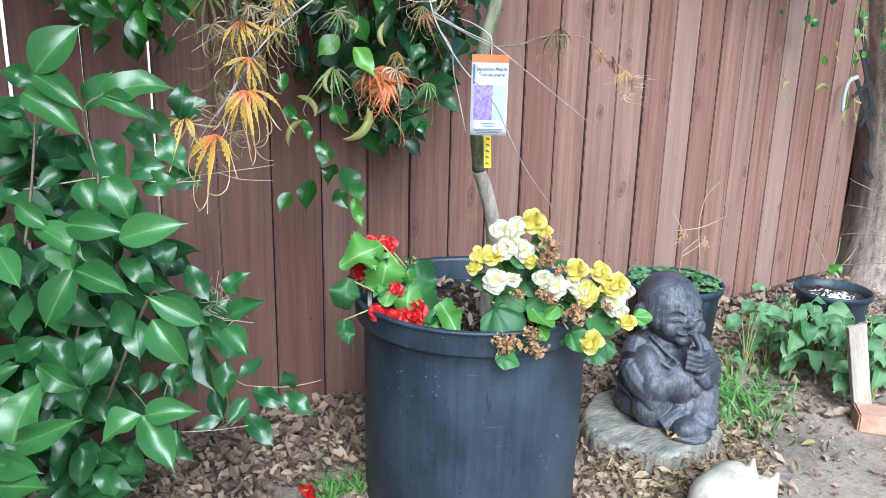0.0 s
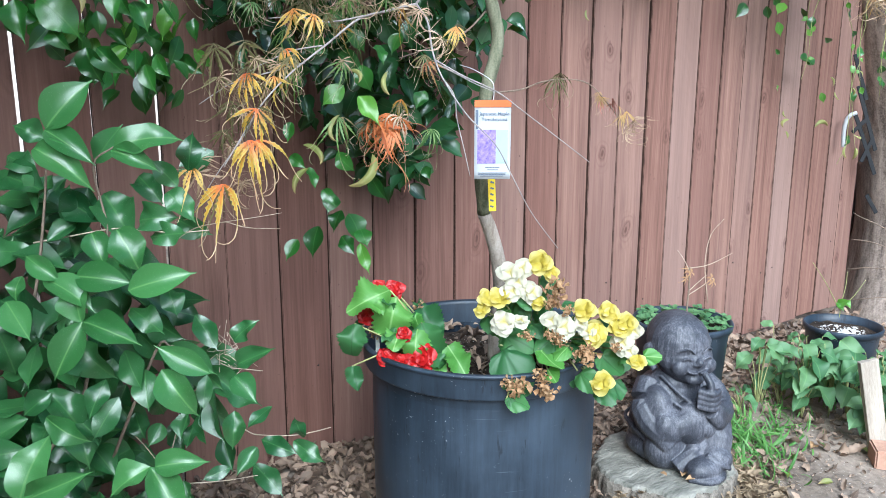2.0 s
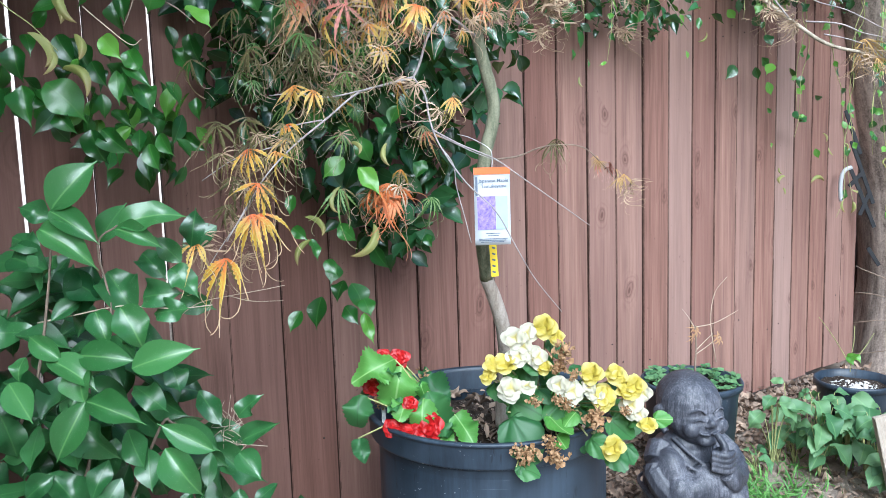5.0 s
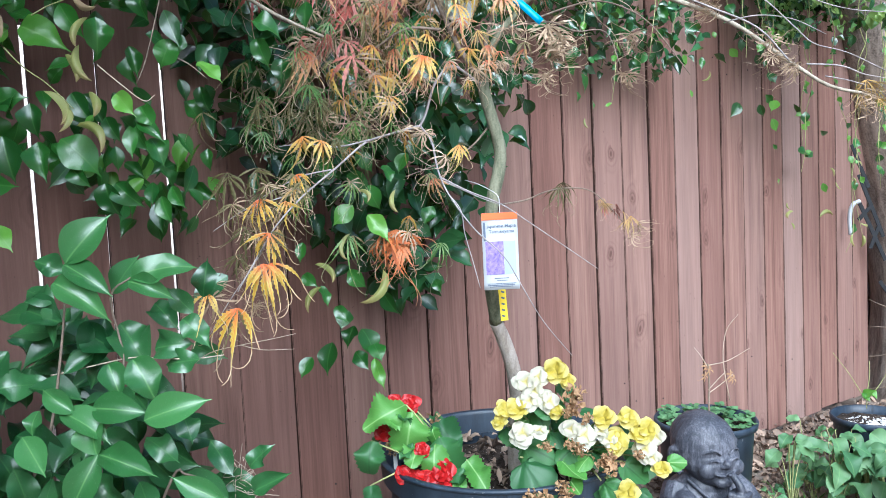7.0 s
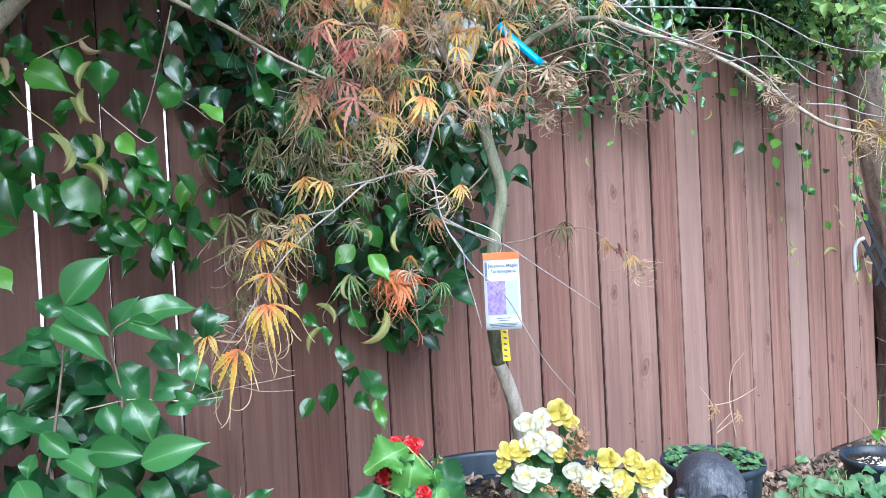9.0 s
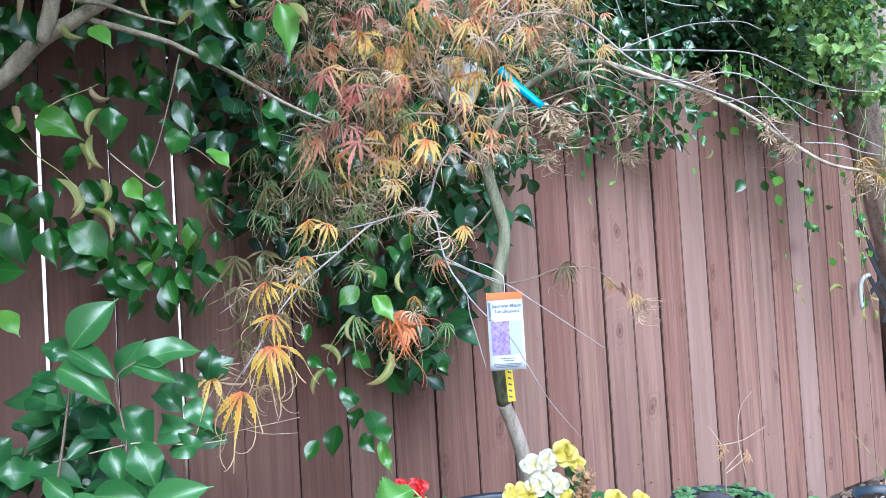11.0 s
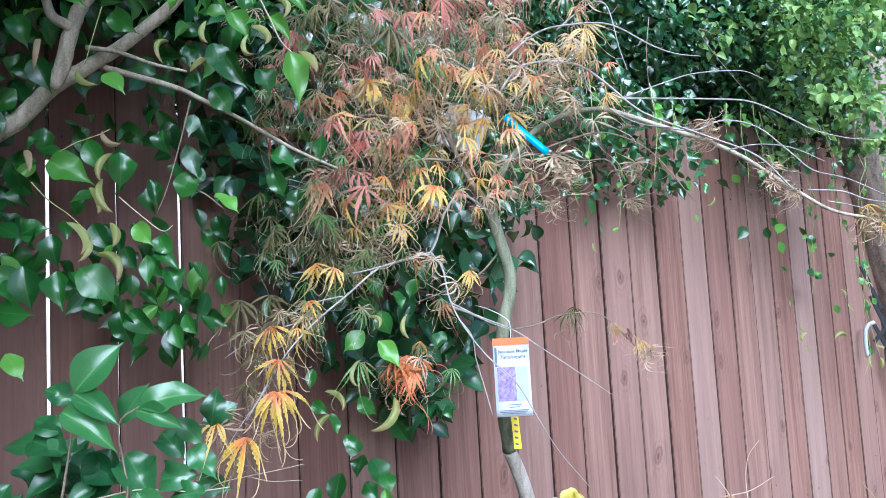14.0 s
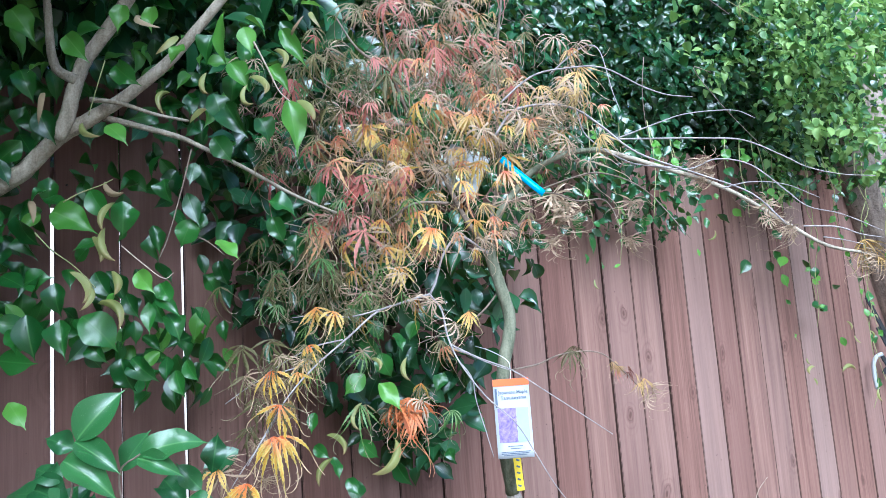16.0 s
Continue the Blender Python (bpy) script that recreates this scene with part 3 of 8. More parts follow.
# ---- ground ----
def ground_z(x, y):
    """Height of the soil: a slight fall along the fence, with small lumps."""
    k = max(0.0, 1 - max(0.0, abs(x - 0.8) - 3.5) / 4) * max(0.0, 1 - max(0.0, abs(y + 0.6) - 2.2) / 4)
    base = (0.02 - 0.035 * max(-1.5, min(3.5, x))) * k
    base += 0.07 * max(-1.2, min(0.0, y)) * k
    return base + k * 0.014 * noise.noise(Vector((x * 2.3, y * 2.3, 3.1))) + k * 0.005 * noise.noise(Vector((x * 9, y * 9, 7.7)))


def build_ground():
    xs = np.concatenate(([-900, -200, -60, -20, -8, -5], np.linspace(-3.2, 4.6, 230), [6, 9, 20, 60, 200, 900]))
    ys = np.concatenate(([-900, -200, -60, -20, -8, -4, -2.6], np.linspace(-1.9, 0.3, 90), [0.8, 2, 5, 20, 60, 200, 900]))
    V = [(x, y, ground_z(x, y)) for y in ys for x in xs]
    n = len(xs)
    F = [(j * n + i, j * n + i + 1, (j + 1) * n + i + 1, (j + 1) * n + i) for j in range(len(ys) - 1) for i in range(n - 1)]
    ob = part("ground", mesh_of("ground", V, F, DIRT))
    tagged(ob, "bare grey-brown garden soil with scattered fallen leaves", "ground", kind="structure")


build_ground()

# ---- fence ----
PITCH = 0.142


def picket_mesh(width, height, mat, thick=0.017, ear=0.028, name="picket"):
    """A dog-eared board, base at z 0, face towards -y."""
    w = width / 2
    out = [(-w, 0), (w, 0), (w, height - ear), (w - ear, height), (-w + ear, height), (-w, height - ear)]
    bm = bmesh.new()
    front = [bm.verts.new((x, -thick / 2, z)) for x, z in out]
    back = [bm.verts.new((x, thick / 2, z)) for x, z in out]
    bm.faces.new(front)
    bm.faces.new(list(reversed(back)))
    for i in range(6):
        j = (i + 1) % 6
        bm.faces.new((front[j], front[i], back[i], back[j]))
    bmesh.ops.bevel(bm, geom=bm.edges[:], offset=0.002, segments=2, affect="EDGES")
    bmesh.ops.recalc_face_normals(bm, faces=bm.faces[:])
    # side faces take the dark tone that paints the joint shade
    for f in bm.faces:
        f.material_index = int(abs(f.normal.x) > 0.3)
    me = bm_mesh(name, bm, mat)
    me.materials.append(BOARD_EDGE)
    return me


def build_fence():
    rng = random.Random(3)
    fence = thing("fence", (0.8, 0.0, 0.0), "tall red-brown stained cedar board fence with dog-eared tops", "fence", kind="structure")
    meshes = {}
    gap = {-8: 6, -7: 2, -6: 5, -5: 2, -4: 3, -3: 9, -2: 2.6, -1: 8.5, 0: 2.4, 1: 3.2, 2: 4.5, 3: 4.5, 4: 5.0, 5: 6.0, 11: 5.0, 14: 5.2, 15: 4.2, 16: 4.8, 17: 3.8, 18: 4.4, 19: 4.0, 20: 4.4, 21: 4.0}
    for k in range(-22, 22):
        left, right = gap.get(k, 7.0 + 1.5 * math.sin(2.3 * k)) / 1000, gap.get(k + 1, 7.0 + 1.5 * math.sin(2.3 * k + 2.3)) / 1000
        width = PITCH - (left + right) / 2
        # boards left of the fifth get the copy with painted-in shade
        mat = CEDAR_SHADE_TONED if k < 5 else CEDAR
        key = (round(width, 4), mat.name)
        if key not in meshes:
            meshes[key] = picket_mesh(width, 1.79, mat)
        x = (PITCH * k + left / 2 + PITCH * (k + 1) - right / 2) / 2
        m = pose(x, 0.0085 + rng.uniform(-0.0025, 0.0025), -0.02 + rng.uniform(-0.008, 0.008), rng.uniform(-0.1, 0.1), rng.uniform(-0.03, 0.03), rng.uniform(-0.4, 0.4))
        part("picket", meshes[key], fence, m=m)
    for z in (0.3, 1.5):
        part("rail", box_mesh("rail", (6.2, 0.038, 0.088), CEDAR, 0.003), fence, m=pose(0, 0.04, z))
    for x in (-2.9, -1.02, 1.07, 3.05):
        part("post", box_mesh("post", (0.088, 0.088, 1.75), CEDAR, 0.004, True), fence, m=pose(x, 0.105, -0.05))
    bm = bmesh.new()
    bmesh.ops.create_cone(bm, cap_ends=True, segments=8, radius1=0.0026, radius2=0.002, depth=0.003, matrix=Matrix.Rotation(radians(90), 4, "X"))
    nail = bm_mesh("nail_head", bm, NAIL)
    for k in range(-3, 21):
        for z in (0.3, 1.5):
            for side in (-0.035, 0.035):
                if rng.random() < 0.45:
                    part("nail_head", nail, fence, m=pose(PITCH * (k + 0.5) + side + rng.uniform(-0.012, 0.012), -0.0035, z + rng.uniform(-0.06, 0.05)))
    # a lower panel set back beyond the end post
    low = picket_mesh(0.139, 0.8, CEDAR)
    for k in range(8):
        part("picket", low, fence, m=pose(3.21 + 0.142 * k, 0.16 + rng.uniform(-0.002, 0.002), -0.03, 0, 0, 0))


build_fence()


def build_shading_fence():
    """An unseen return fence beside the camera, added to hold back sky light on the left."""
    fence = thing("shading_fence", (-1.95, -1.6, 0.0), "unseen red-brown cedar side fence added to cut light on the left", "fence", kind="structure")
    me = picket_mesh(0.138, 1.95, CEDAR_SHADE_TONED)
    for k in range(26):
        part("picket", me, fence, m=pose(-1.95, -0.1 - 0.142 * k, -0.02, 0, 0, 90))
    for z in (0.3, 1.5):
        part("rail", box_mesh("rail", (3.7, 0.038, 0.088), CEDAR, 0.003), fence, m=pose(-1.985, -1.87, z, 0, 0, 90))


build_shading_fence()


def build_neighbour():
    """A pale house wall behind the fence, with eaves, that shows through the gaps."""
    house = thing("house", (0, 4.2, 0), "pale pink stucco house wall behind the fence", "house", kind="structure")
    part("wall", box_mesh("wall", (16, 0.25, 3.0), STUCCO, 0.01, True), house, m=pose(1, 4.3, 0))
    part("roof", box_mesh("roof", (16.6, 1.2, 0.16), BARK, 0.01, True), house, m=pose(1, 4.5, 3.0))


build_neighbour()


# ---- fallen leaves ----
def build_litter():
    rng = random.Random(11)
    shapes = [leaf_geo(rng.uniform(0.3, 0.62), 6, rng.uniform(-0.5, 0.7), rng.uniform(-0.8, 1.1), rng.uniform(0.75, 1.0), 0, 0.5, 0.1, 4, rng.uniform(0, 6), rng.uniform(0.5, 0.8)) for _ in range(14)]
    placed = []

    def drop(x, y, lift, size):
        a, tilt = rng.uniform(0, 6.28), rng.uniform(-0.35, 0.45)
        b = Vector((x, y, ground_z(x, y) + 0.006 + lift))
        t = b + Vector((math.cos(a), math.sin(a), tilt * 0.6)) * size
        up = Vector((rng.uniform(-0.7, 0.7), rng.uniform(-0.7, 0.7), 1))
        placed.append((rng.randrange(14), aim(b, t, up)))

    def patch(n, x0, x1, y0, y1, pile, s0=0.02, s1=0.05):
        for _ in range(n):
            drop(rng.uniform(x0, x1), rng.uniform(y0, y1), rng.uniform(0, 1) ** 2 * pile, rng.uniform(s0, s1))

    patch(3600, -1.2, 0.5, -0.33, -0.02, 0.03, 0.018, 0.055)
    patch(750, -1.2, 0.5, -0.55, -0.3, 0.012, 0.014, 0.038)
    patch(380, -0.9, 0.35, -0.85, -0.5, 0.012, 0.012, 0.036)
    patch(3200, 0.5, 1.4, -0.75, -0.02, 0.025, 0.014, 0.04)
    patch(1500, 1.4, 3.1, -0.42, -0.02, 0.035)
    patch(700, 1.6, 3.1, -0.16, -0.015, 0.05, 0.025, 0.06)
    patch(260, 1.2, 2.2, -0.8, -0.42, 0.012)
    patch(90, 0.7, 2.0, -1.2, -0.7, 0.006)
    patch(520, 1.15, 2.3, -1.15, -0.6, 0.003, 0.005, 0.016)
    patch(300, -0.9, 0.4, -0.85, -0.3, 0.003, 0.005, 0.015)
    straw = []
    long_bit = [leaf_geo(0.07, 5, 0.3, rng.uniform(-1, 1), 0.8, 0, 0.3, 0, 3) for _ in range(6)] + [leaf_geo(0.4, 5, 0.5, rng.uniform(-1, 1), 0.8, 0, 0.6, 0, 3) for _ in range(2)]
    for _ in range(2400):
        a = rng.uniform(3.3, 6.1)
        q = 0.2 + abs(rng.gauss(0, 0.07))
        x, y = 0.99 + q * math.cos(a) + rng.gauss(0, 0.015), -0.6 + q * math.sin(a) + rng.gauss(0, 0.015)
        b = Vector((x, y, ground_z(x, y) + rng.uniform(0.004, 0.014 + 0.055 * math.exp(-((q - 0.2) / 0.045) ** 2))))
        a = rng.uniform(0, 6.28)
        straw.append((rng.randrange(8), aim(b, b + Vector((math.cos(a), math.sin(a), rng.uniform(-0.2, 0.3))) * rng.uniform(0.015, 0.05), (rng.uniform(-0.6, 0.6), rng.uniform(-0.6, 0.6), 1))))
    tagged(swarm("straw_litter", STRAW, long_bit, straw), "pale tan straw and leaf bits round the stump", "straw", kind="stuff")
    ob = swarm("fallen_leaves", LITTER, shapes, placed)
    tagged(ob, "dry brown curled fallen leaves lying on the soil", "leaves", kind="stuff")


build_litter()

# ---- the big planter ----
POT = Vector((0.393, -0.542, 0.0))
POT_Z = ground_z(0.393, -0.542)
RIM = 0.486


def build_pot():
    pot = thing("plant_pot", (POT.x, POT.y, POT_Z), "large round black plastic nursery pot standing on the soil", "plant pot")
    h = RIM - POT_Z
    prof = [(0.001, 0.004), (0.238, 0.004), (0.245, 0.0), (0.249, 0.006), (0.252, 0.2), (0.253, h - 0.07), (0.2535, h - 0.056)]
    m = Matrix.Translation((POT.x, POT.y, POT_Z))
    part("body", lathe("body", prof, BLACK_PLASTIC, 80), pot, m=m)
    rim = [(0.26, h - 0.055), (0.262, h - 0.0555), (0.275, h - 0.056), (0.2765, h - 0.0552), (0.2775, h - 0.0535), (0.278, h - 0.05), (0.2815, h - 0.012), (0.2825, h - 0.009), (0.2865, h - 0.007), (0.2875, h - 0.004), (0.2865, h - 0.001), (0.284, h), (0.276, h - 0.0005), (0.273, h - 0.003), (0.271, h - 0.01), (0.265, h - 0.05), (0.256, h - 0.1), (0.25, h - 0.14)]
    rim = [(r * 0.975, z) for r, z in rim]
    part("rim", lathe("rim", rim, BLACK_PLASTIC, 80), pot, "rolled black plastic rim with a scuff", m=m)
    # soil, lumpy
    V, F, n = [], [], 40
    for r in range(14):
        for k in range(n):
            a, q = 2 * math.pi * k / n, 0.25 * r / 13
            x, y = q * math.cos(a), q * math.sin(a)
            V.append((x, y, 0.02 * noise.noise(Vector((x * 14, y * 14, 2))) + 0.01 * noise.noise(Vector((x * 45, y * 45, 5)))))
    for r in range(13):
        for k in range(n):
            k2 = (k + 1) % n
            F.append((r * n + k, r * n + k2, (r + 1) * n + k2, (r + 1) * n + k))
    part("soil", mesh_of("soil", V, F, SOIL), pot, "dark potting soil flecked with white grains", m=Matrix.Translation((POT.x, POT.y, RIM - 0.07)))
    rng = random.Random(5)
    shapes = [leaf_geo(rng.uniform(0.35, 0.6), 4, rng.uniform(-0.6, 0.6), rng.uniform(-0.8, 0.8), 0.85, 0, 0.3, 0, 3) for _ in range(8)]
    placed = []
    for _ in range(320):
        a, q = rng.uniform(0, 6.28), 0.245 * math.sqrt(rng.random())
        b = Vector((POT.x + q * math.cos(a), POT.y + q * math.sin(a), RIM - 0.062 + rng.uniform(0, 0.015)))
        d = Vector((rng.uniform(-1, 1), rng.uniform(-1, 1), rng.uniform(-0.3, 0.5))).normalized()
        placed.append((rng.randrange(8), aim(b, b + d * rng.uniform(0.015, 0.04), (rng.uniform(-0.8, 0.8), rng.uniform(-0.8, 0.8), 1))))
    tagged(swarm("bark_mulch", LITTER, shapes, placed), "brown bark chips and dry leaves on the potting soil", "mulch", kind="stuff")


build_pot()


def crumpled_geo(rng):
    """A withered flower head: many small curled shreds in a loose ball."""
    V, F, U = [], [], []
    for _ in range(46):
        g, f, u = leaf_geo(rng.uniform(0.4, 0.9), 5, rng.uniform(-0.6, 0.8), rng.uniform(-1, 1.4), 0.8, 0, 0.8, 0.2, 3, rng.uniform(0, 6))
        c = Vector((rng.gauss(0, 0.4), rng.gauss(0, 0.4), rng.gauss(0, 0.4)))
        d = Vector((rng.gauss(0, 1), rng.gauss(0, 1), rng.gauss(0, 1))).normalized() * rng.uniform(0.35, 0.7)
        a = np.array(aim(c, c + d, (rng.uniform(-1, 1), rng.uniform(-1, 1), 0.3)))
        o = len(V)
        V += list(g @ a[:3, :3].T + a[:3, 3])
        F += [tuple(i + o for i in q) for q in f]
        U += u
    return np.array(V), F, U


def begonia(name, label, leaves, light, blossoms, withered, petals, base, seed, ovate=False):
    """A begonia: stems from its base, broad toothed leaves, ruffled blossoms and dead ones."""
    rng = random.Random(seed)
    plant = thing(name, base, label, "begonia", "begonias in the planter")
    geos = [round_leaf_geo(5, 40, rng.uniform(0.05, 0.2), rng.uniform(-0.7, 0.4), rng.uniform(0.02, 0.035), rng.uniform(0, 6)) for _ in range(4)]
    if ovate:
        geos = [leaf_geo(rng.uniform(0.62, 0.78), 28, rng.uniform(-0.15, 0.25), rng.uniform(0.3, 1.1), 0.72, 0.1, 0.6, 0.2, 9, rng.uniform(0, 6), 0.6) for _ in range(4)]
    dark = [mesh_of("begonia_leaf", g[0], g[1], BEGONIA, g[2]) for g in geos]
    pale = [mesh_of("begonia_leaf", g[0], g[1], BEGONIA_LIGHT, g[2]) for g in geos]
    for i, (bx, by, bz, tx, ty, tz) in enumerate(leaves):
        up = Vector((-0.45 + rng.uniform(-0.3, 0.3), -0.7 + rng.uniform(-0.3, 0.3), 0.8))
        part("leaf", (pale if i in light else dark)[i % 4], plant, m=aim((bx, by, bz), (tx, ty, tz), up, rng.uniform(-0.3, 0.3), rng.uniform(0.85, 1.1)))
        mid = (Vector((bx, by, bz)) + Vector(base)) / 2 + Vector((rng.uniform(-0.01, 0.01), rng.uniform(-0.01, 0.01), 0.01 if bz > RIM else 0.05))
        part("stem", tube_mesh("stem", [base, mid, (bx, by, bz)], 0.0028, 0.0018, SHOOT, 5, 3), plant)
    # small inner leaves that fill the plant
    tops = [Vector(q[:3]) for q in blossoms]
    for i in range(30):
        q = rng.choice(tops).lerp(Vector(base), rng.uniform(0.12, 0.5)) + Vector((rng.gauss(0, 0.02), rng.gauss(0, 0.02), rng.gauss(0, 0.01)))
        q.z = max(q.z, RIM - 0.03)
        d = Vector((rng.uniform(-1, 0.8), rng.uniform(-1, 0.4), rng.uniform(-0.5, 0.5))).normalized()
        part("leaf", rng.choice(pale if rng.random() < 0.35 else dark), plant, m=aim(q, q + d * rng.uniform(0.028, 0.05), (-0.4, -0.6, 0.8), rng.uniform(-0.5, 0.5)))
    kinds = {}
    geos = [petal_flower_geo(rng, *((rng.choice((15, 17)), 1.0, 3, rng.uniform(0.8, 1.1)) if ovate else (rng.choice((8, 9)), 1.02, 2, rng.uniform(0.85, 1.2)))) for _ in range(5)]
    for i, (x, y, z, r) in enumerate(blossoms):
        mat = petals[i % len(petals)]
        key = (mat.name, i % 5)
        if key not in kinds:
            g = geos[i % 5]
            kinds[key] = mesh_of("blossom", g[0], g[1], mat, g[2])
        face = Vector((-0.5 + rng.uniform(-0.45, 0.45), -0.7 + rng.uniform(-0.4, 0.4), 0.45 + rng.uniform(-0.3, 0.5))).normalized()
        rot = face.to_track_quat("Z", "Y").to_matrix().to_4x4()
        part("blossom", kinds[key], plant, m=Matrix.Translation((x, y, z)) @ rot @ Matrix.Scale(r, 4))
        mid = (Vector((x, y, z)) + Vector(base)) / 2 + Vector((0, 0, 0.02))
        part("stem", tube_mesh("stem", [base, mid, (x, y, z)], 0.0026, 0.0016, SHOOT, 5, 3), plant)
    dead = [crumpled_geo(rng) for _ in range(2)]
    for i, (x, y, z, r) in enumerate(withered):
        g = dead[i % 2]
        key = ("dead", i % 2)
        if key not in kinds:
            kinds[key] = mesh_of("withered_blossom", g[0], g[1], DEAD_PETAL, g[2])
        part("withered_blossom", kinds[key], plant, "dry brown withered blossom", m=Matrix.Translation((x, y, z)) @ Matrix.Rotation(rng.uniform(0, 6), 4, "Z") @ Matrix.Rotation(2.2, 4, "X") @ Matrix.Scale(r, 4))
    return plant


def with_size(points, sizes):
    return [(*p, s * 1.1) for p, s in zip(points, sizes)]


red_base = (POT.x - 0.11, POT.y - 0.02, RIM - 0.07)
red_leaves = [(0.171, -0.527, 0.599, 0.109, -0.573, 0.504), (0.161, -0.516, 0.613, 0.065, -0.492, 0.584), (0.092, -0.486, 0.545, 0.052, -0.524, 0.486), (0.226, -0.537, 0.569, 0.237, -0.599, 0.514), (0.206, -0.567, 0.547, 0.194, -0.641, 0.481), (0.244, -0.609, 0.5, 0.247, -0.673, 0.458), (0.192, -0.573, 0.536, 0.146, -0.618, 0.486), (0.063, -0.525, 0.469, 0.057, -0.558, 0.428), (0.203, -0.547, 0.566, 0.184, -0.58, 0.536), (0.17, -0.545, 0.535, 0.126, -0.583, 0.512), (0.241, -0.563, 0.515, 0.235, -0.602, 0.497)]
begonia("red_begonia", "red begonia with ragged green toothed leaves in the black planter", red_leaves, (0, 1, 5, 6, 8, 9),
        with_size([(0.189, -0.488, 0.604), (0.163, -0.467, 0.612), (0.133, -0.463, 0.551), (0.15, -0.472, 0.564), (0.127, -0.554, 0.486), (0.149, -0.572, 0.475), (0.187, -0.597, 0.487), (0.189, -0.604, 0.467), (0.169, -0.588, 0.473), (0.163, -0.566, 0.53)], [0.026, 0.018, 0.024, 0.018, 0.022, 0.026, 0.03, 0.026, 0.024, 0.018]),
        with_size([(0.227, -0.525, 0.564), (0.15, -0.471, 0.513)], [0.014, 0.014]), [RED_PETAL], red_base, 21, True)
yellow_base = (POT.x + 0.1, POT.y - 0.07, RIM - 0.07)
heads = [(0.245, -0.736, 0.63), (0.264, -0.75, 0.631), (0.234, -0.733, 0.611), (0.288, -0.752, 0.679), (0.308, -0.764, 0.687), (0.298, -0.765, 0.662), (0.337, -0.782, 0.698), (0.352, -0.798, 0.68), (0.287, -0.762, 0.644), (0.317, -0.784, 0.642), (0.323, -0.794, 0.624), (0.265, -0.763, 0.587), (0.291, -0.781, 0.59), (0.34, -0.816, 0.591), (0.358, -0.832, 0.578), (0.384, -0.85, 0.584), (0.394, -0.849, 0.609), (0.43, -0.875, 0.61), (0.433, -0.88, 0.6), (0.405, -0.87, 0.566), (0.398, -0.868, 0.556), (0.441, -0.893, 0.574), (0.455, -0.9, 0.587), (0.452, -0.914, 0.534), (0.444, -0.903, 0.549), (0.466, -0.913, 0.57), (0.461, -0.926, 0.513), (0.402, -0.894, 0.477), (0.393, -0.861, 0.569), (0.262, -0.762, 0.582)]
yellow_leaves = [(0.272, -0.745, 0.534, 0.28, -0.808, 0.47), (0.287, -0.726, 0.551, 0.319, -0.78, 0.532), (0.276, -0.695, 0.585, 0.275, -0.739, 0.562), (0.332, -0.79, 0.527, 0.337, -0.84, 0.501), (0.249, -0.793, 0.444, 0.271, -0.824, 0.438), (0.387, -0.843, 0.486, 0.392, -0.891, 0.464), (0.414, -0.87, 0.46, 0.411, -0.911, 0.441), (0.441, -0.848, 0.511, 0.445, -0.897, 0.485), (0.389, -0.792, 0.534, 0.391, -0.836, 0.517), (0.345, -0.749, 0.57, 0.346, -0.781, 0.55), (0.474, -0.748, 0.59, 0.44, -0.751, 0.584), (0.34, -0.807, 0.49, 0.33, -0.842, 0.476), (0.293, -0.709, 0.58, 0.317, -0.722, 0.596), (0.258, -0.798, 0.449, 0.245, -0.806, 0.435), (0.38, -0.824, 0.533, 0.347, -0.829, 0.518), (0.457, -0.874, 0.464, 0.444, -0.899, 0.435)]
withered = [(0.301, -0.83, 0.489), (0.306, -0.841, 0.464), (0.337, -0.837, 0.556), (0.326, -0.826, 0.566), (0.378, -0.875, 0.526), (0.375, -0.87, 0.536), (0.359, -0.837, 0.609), (0.292, -0.801, 0.565), (0.264, -0.81, 0.466), (0.338, -0.816, 0.627), (0.424, -0.904, 0.542), (0.251, -0.798, 0.476), (0.352, -0.819, 0.652)]
begonia("yellow_begonia", "yellow and cream begonia with round leaves and withered brown blossoms", yellow_leaves, (3, 11, 12, 14),
        [(*p, 0.0245 + 0.005 * math.sin(i * 2.4)) for i, p in enumerate(heads)],
        [(*p, 0.017 + 0.006 * math.sin(i * 1.7)) for i, p in enumerate(withered)], [YELLOW_PETAL, YELLOW_PETAL, YELLOW_PETAL, CREAM_PETAL, CREAM_PETAL, CREAM_PETAL, YELLOW_PETAL, YELLOW_PETAL, CREAM_PETAL, CREAM_PETAL, YELLOW_PETAL, CREAM_PETAL, CREAM_PETAL, CREAM_PETAL, CREAM_PETAL, CREAM_PETAL, YELLOW_PETAL, YELLOW_PETAL, YELLOW_PETAL, YELLOW_PETAL], yellow_base, 22)

marker = [(0.165, -0.456, 0.526), (0.165, -0.456, 0.437)]
stick = tagged(part("plant_marker", box_mesh("plant_marker", (0.009, 0.0012, 0.1), WHITE_PLASTIC, 0.0004, True), m=pose(marker[1][0], marker[1][1], marker[1][2] - 0.03, 0, 0, -35)), "white plastic plant marker stuck in the planter soil", "plant marker")

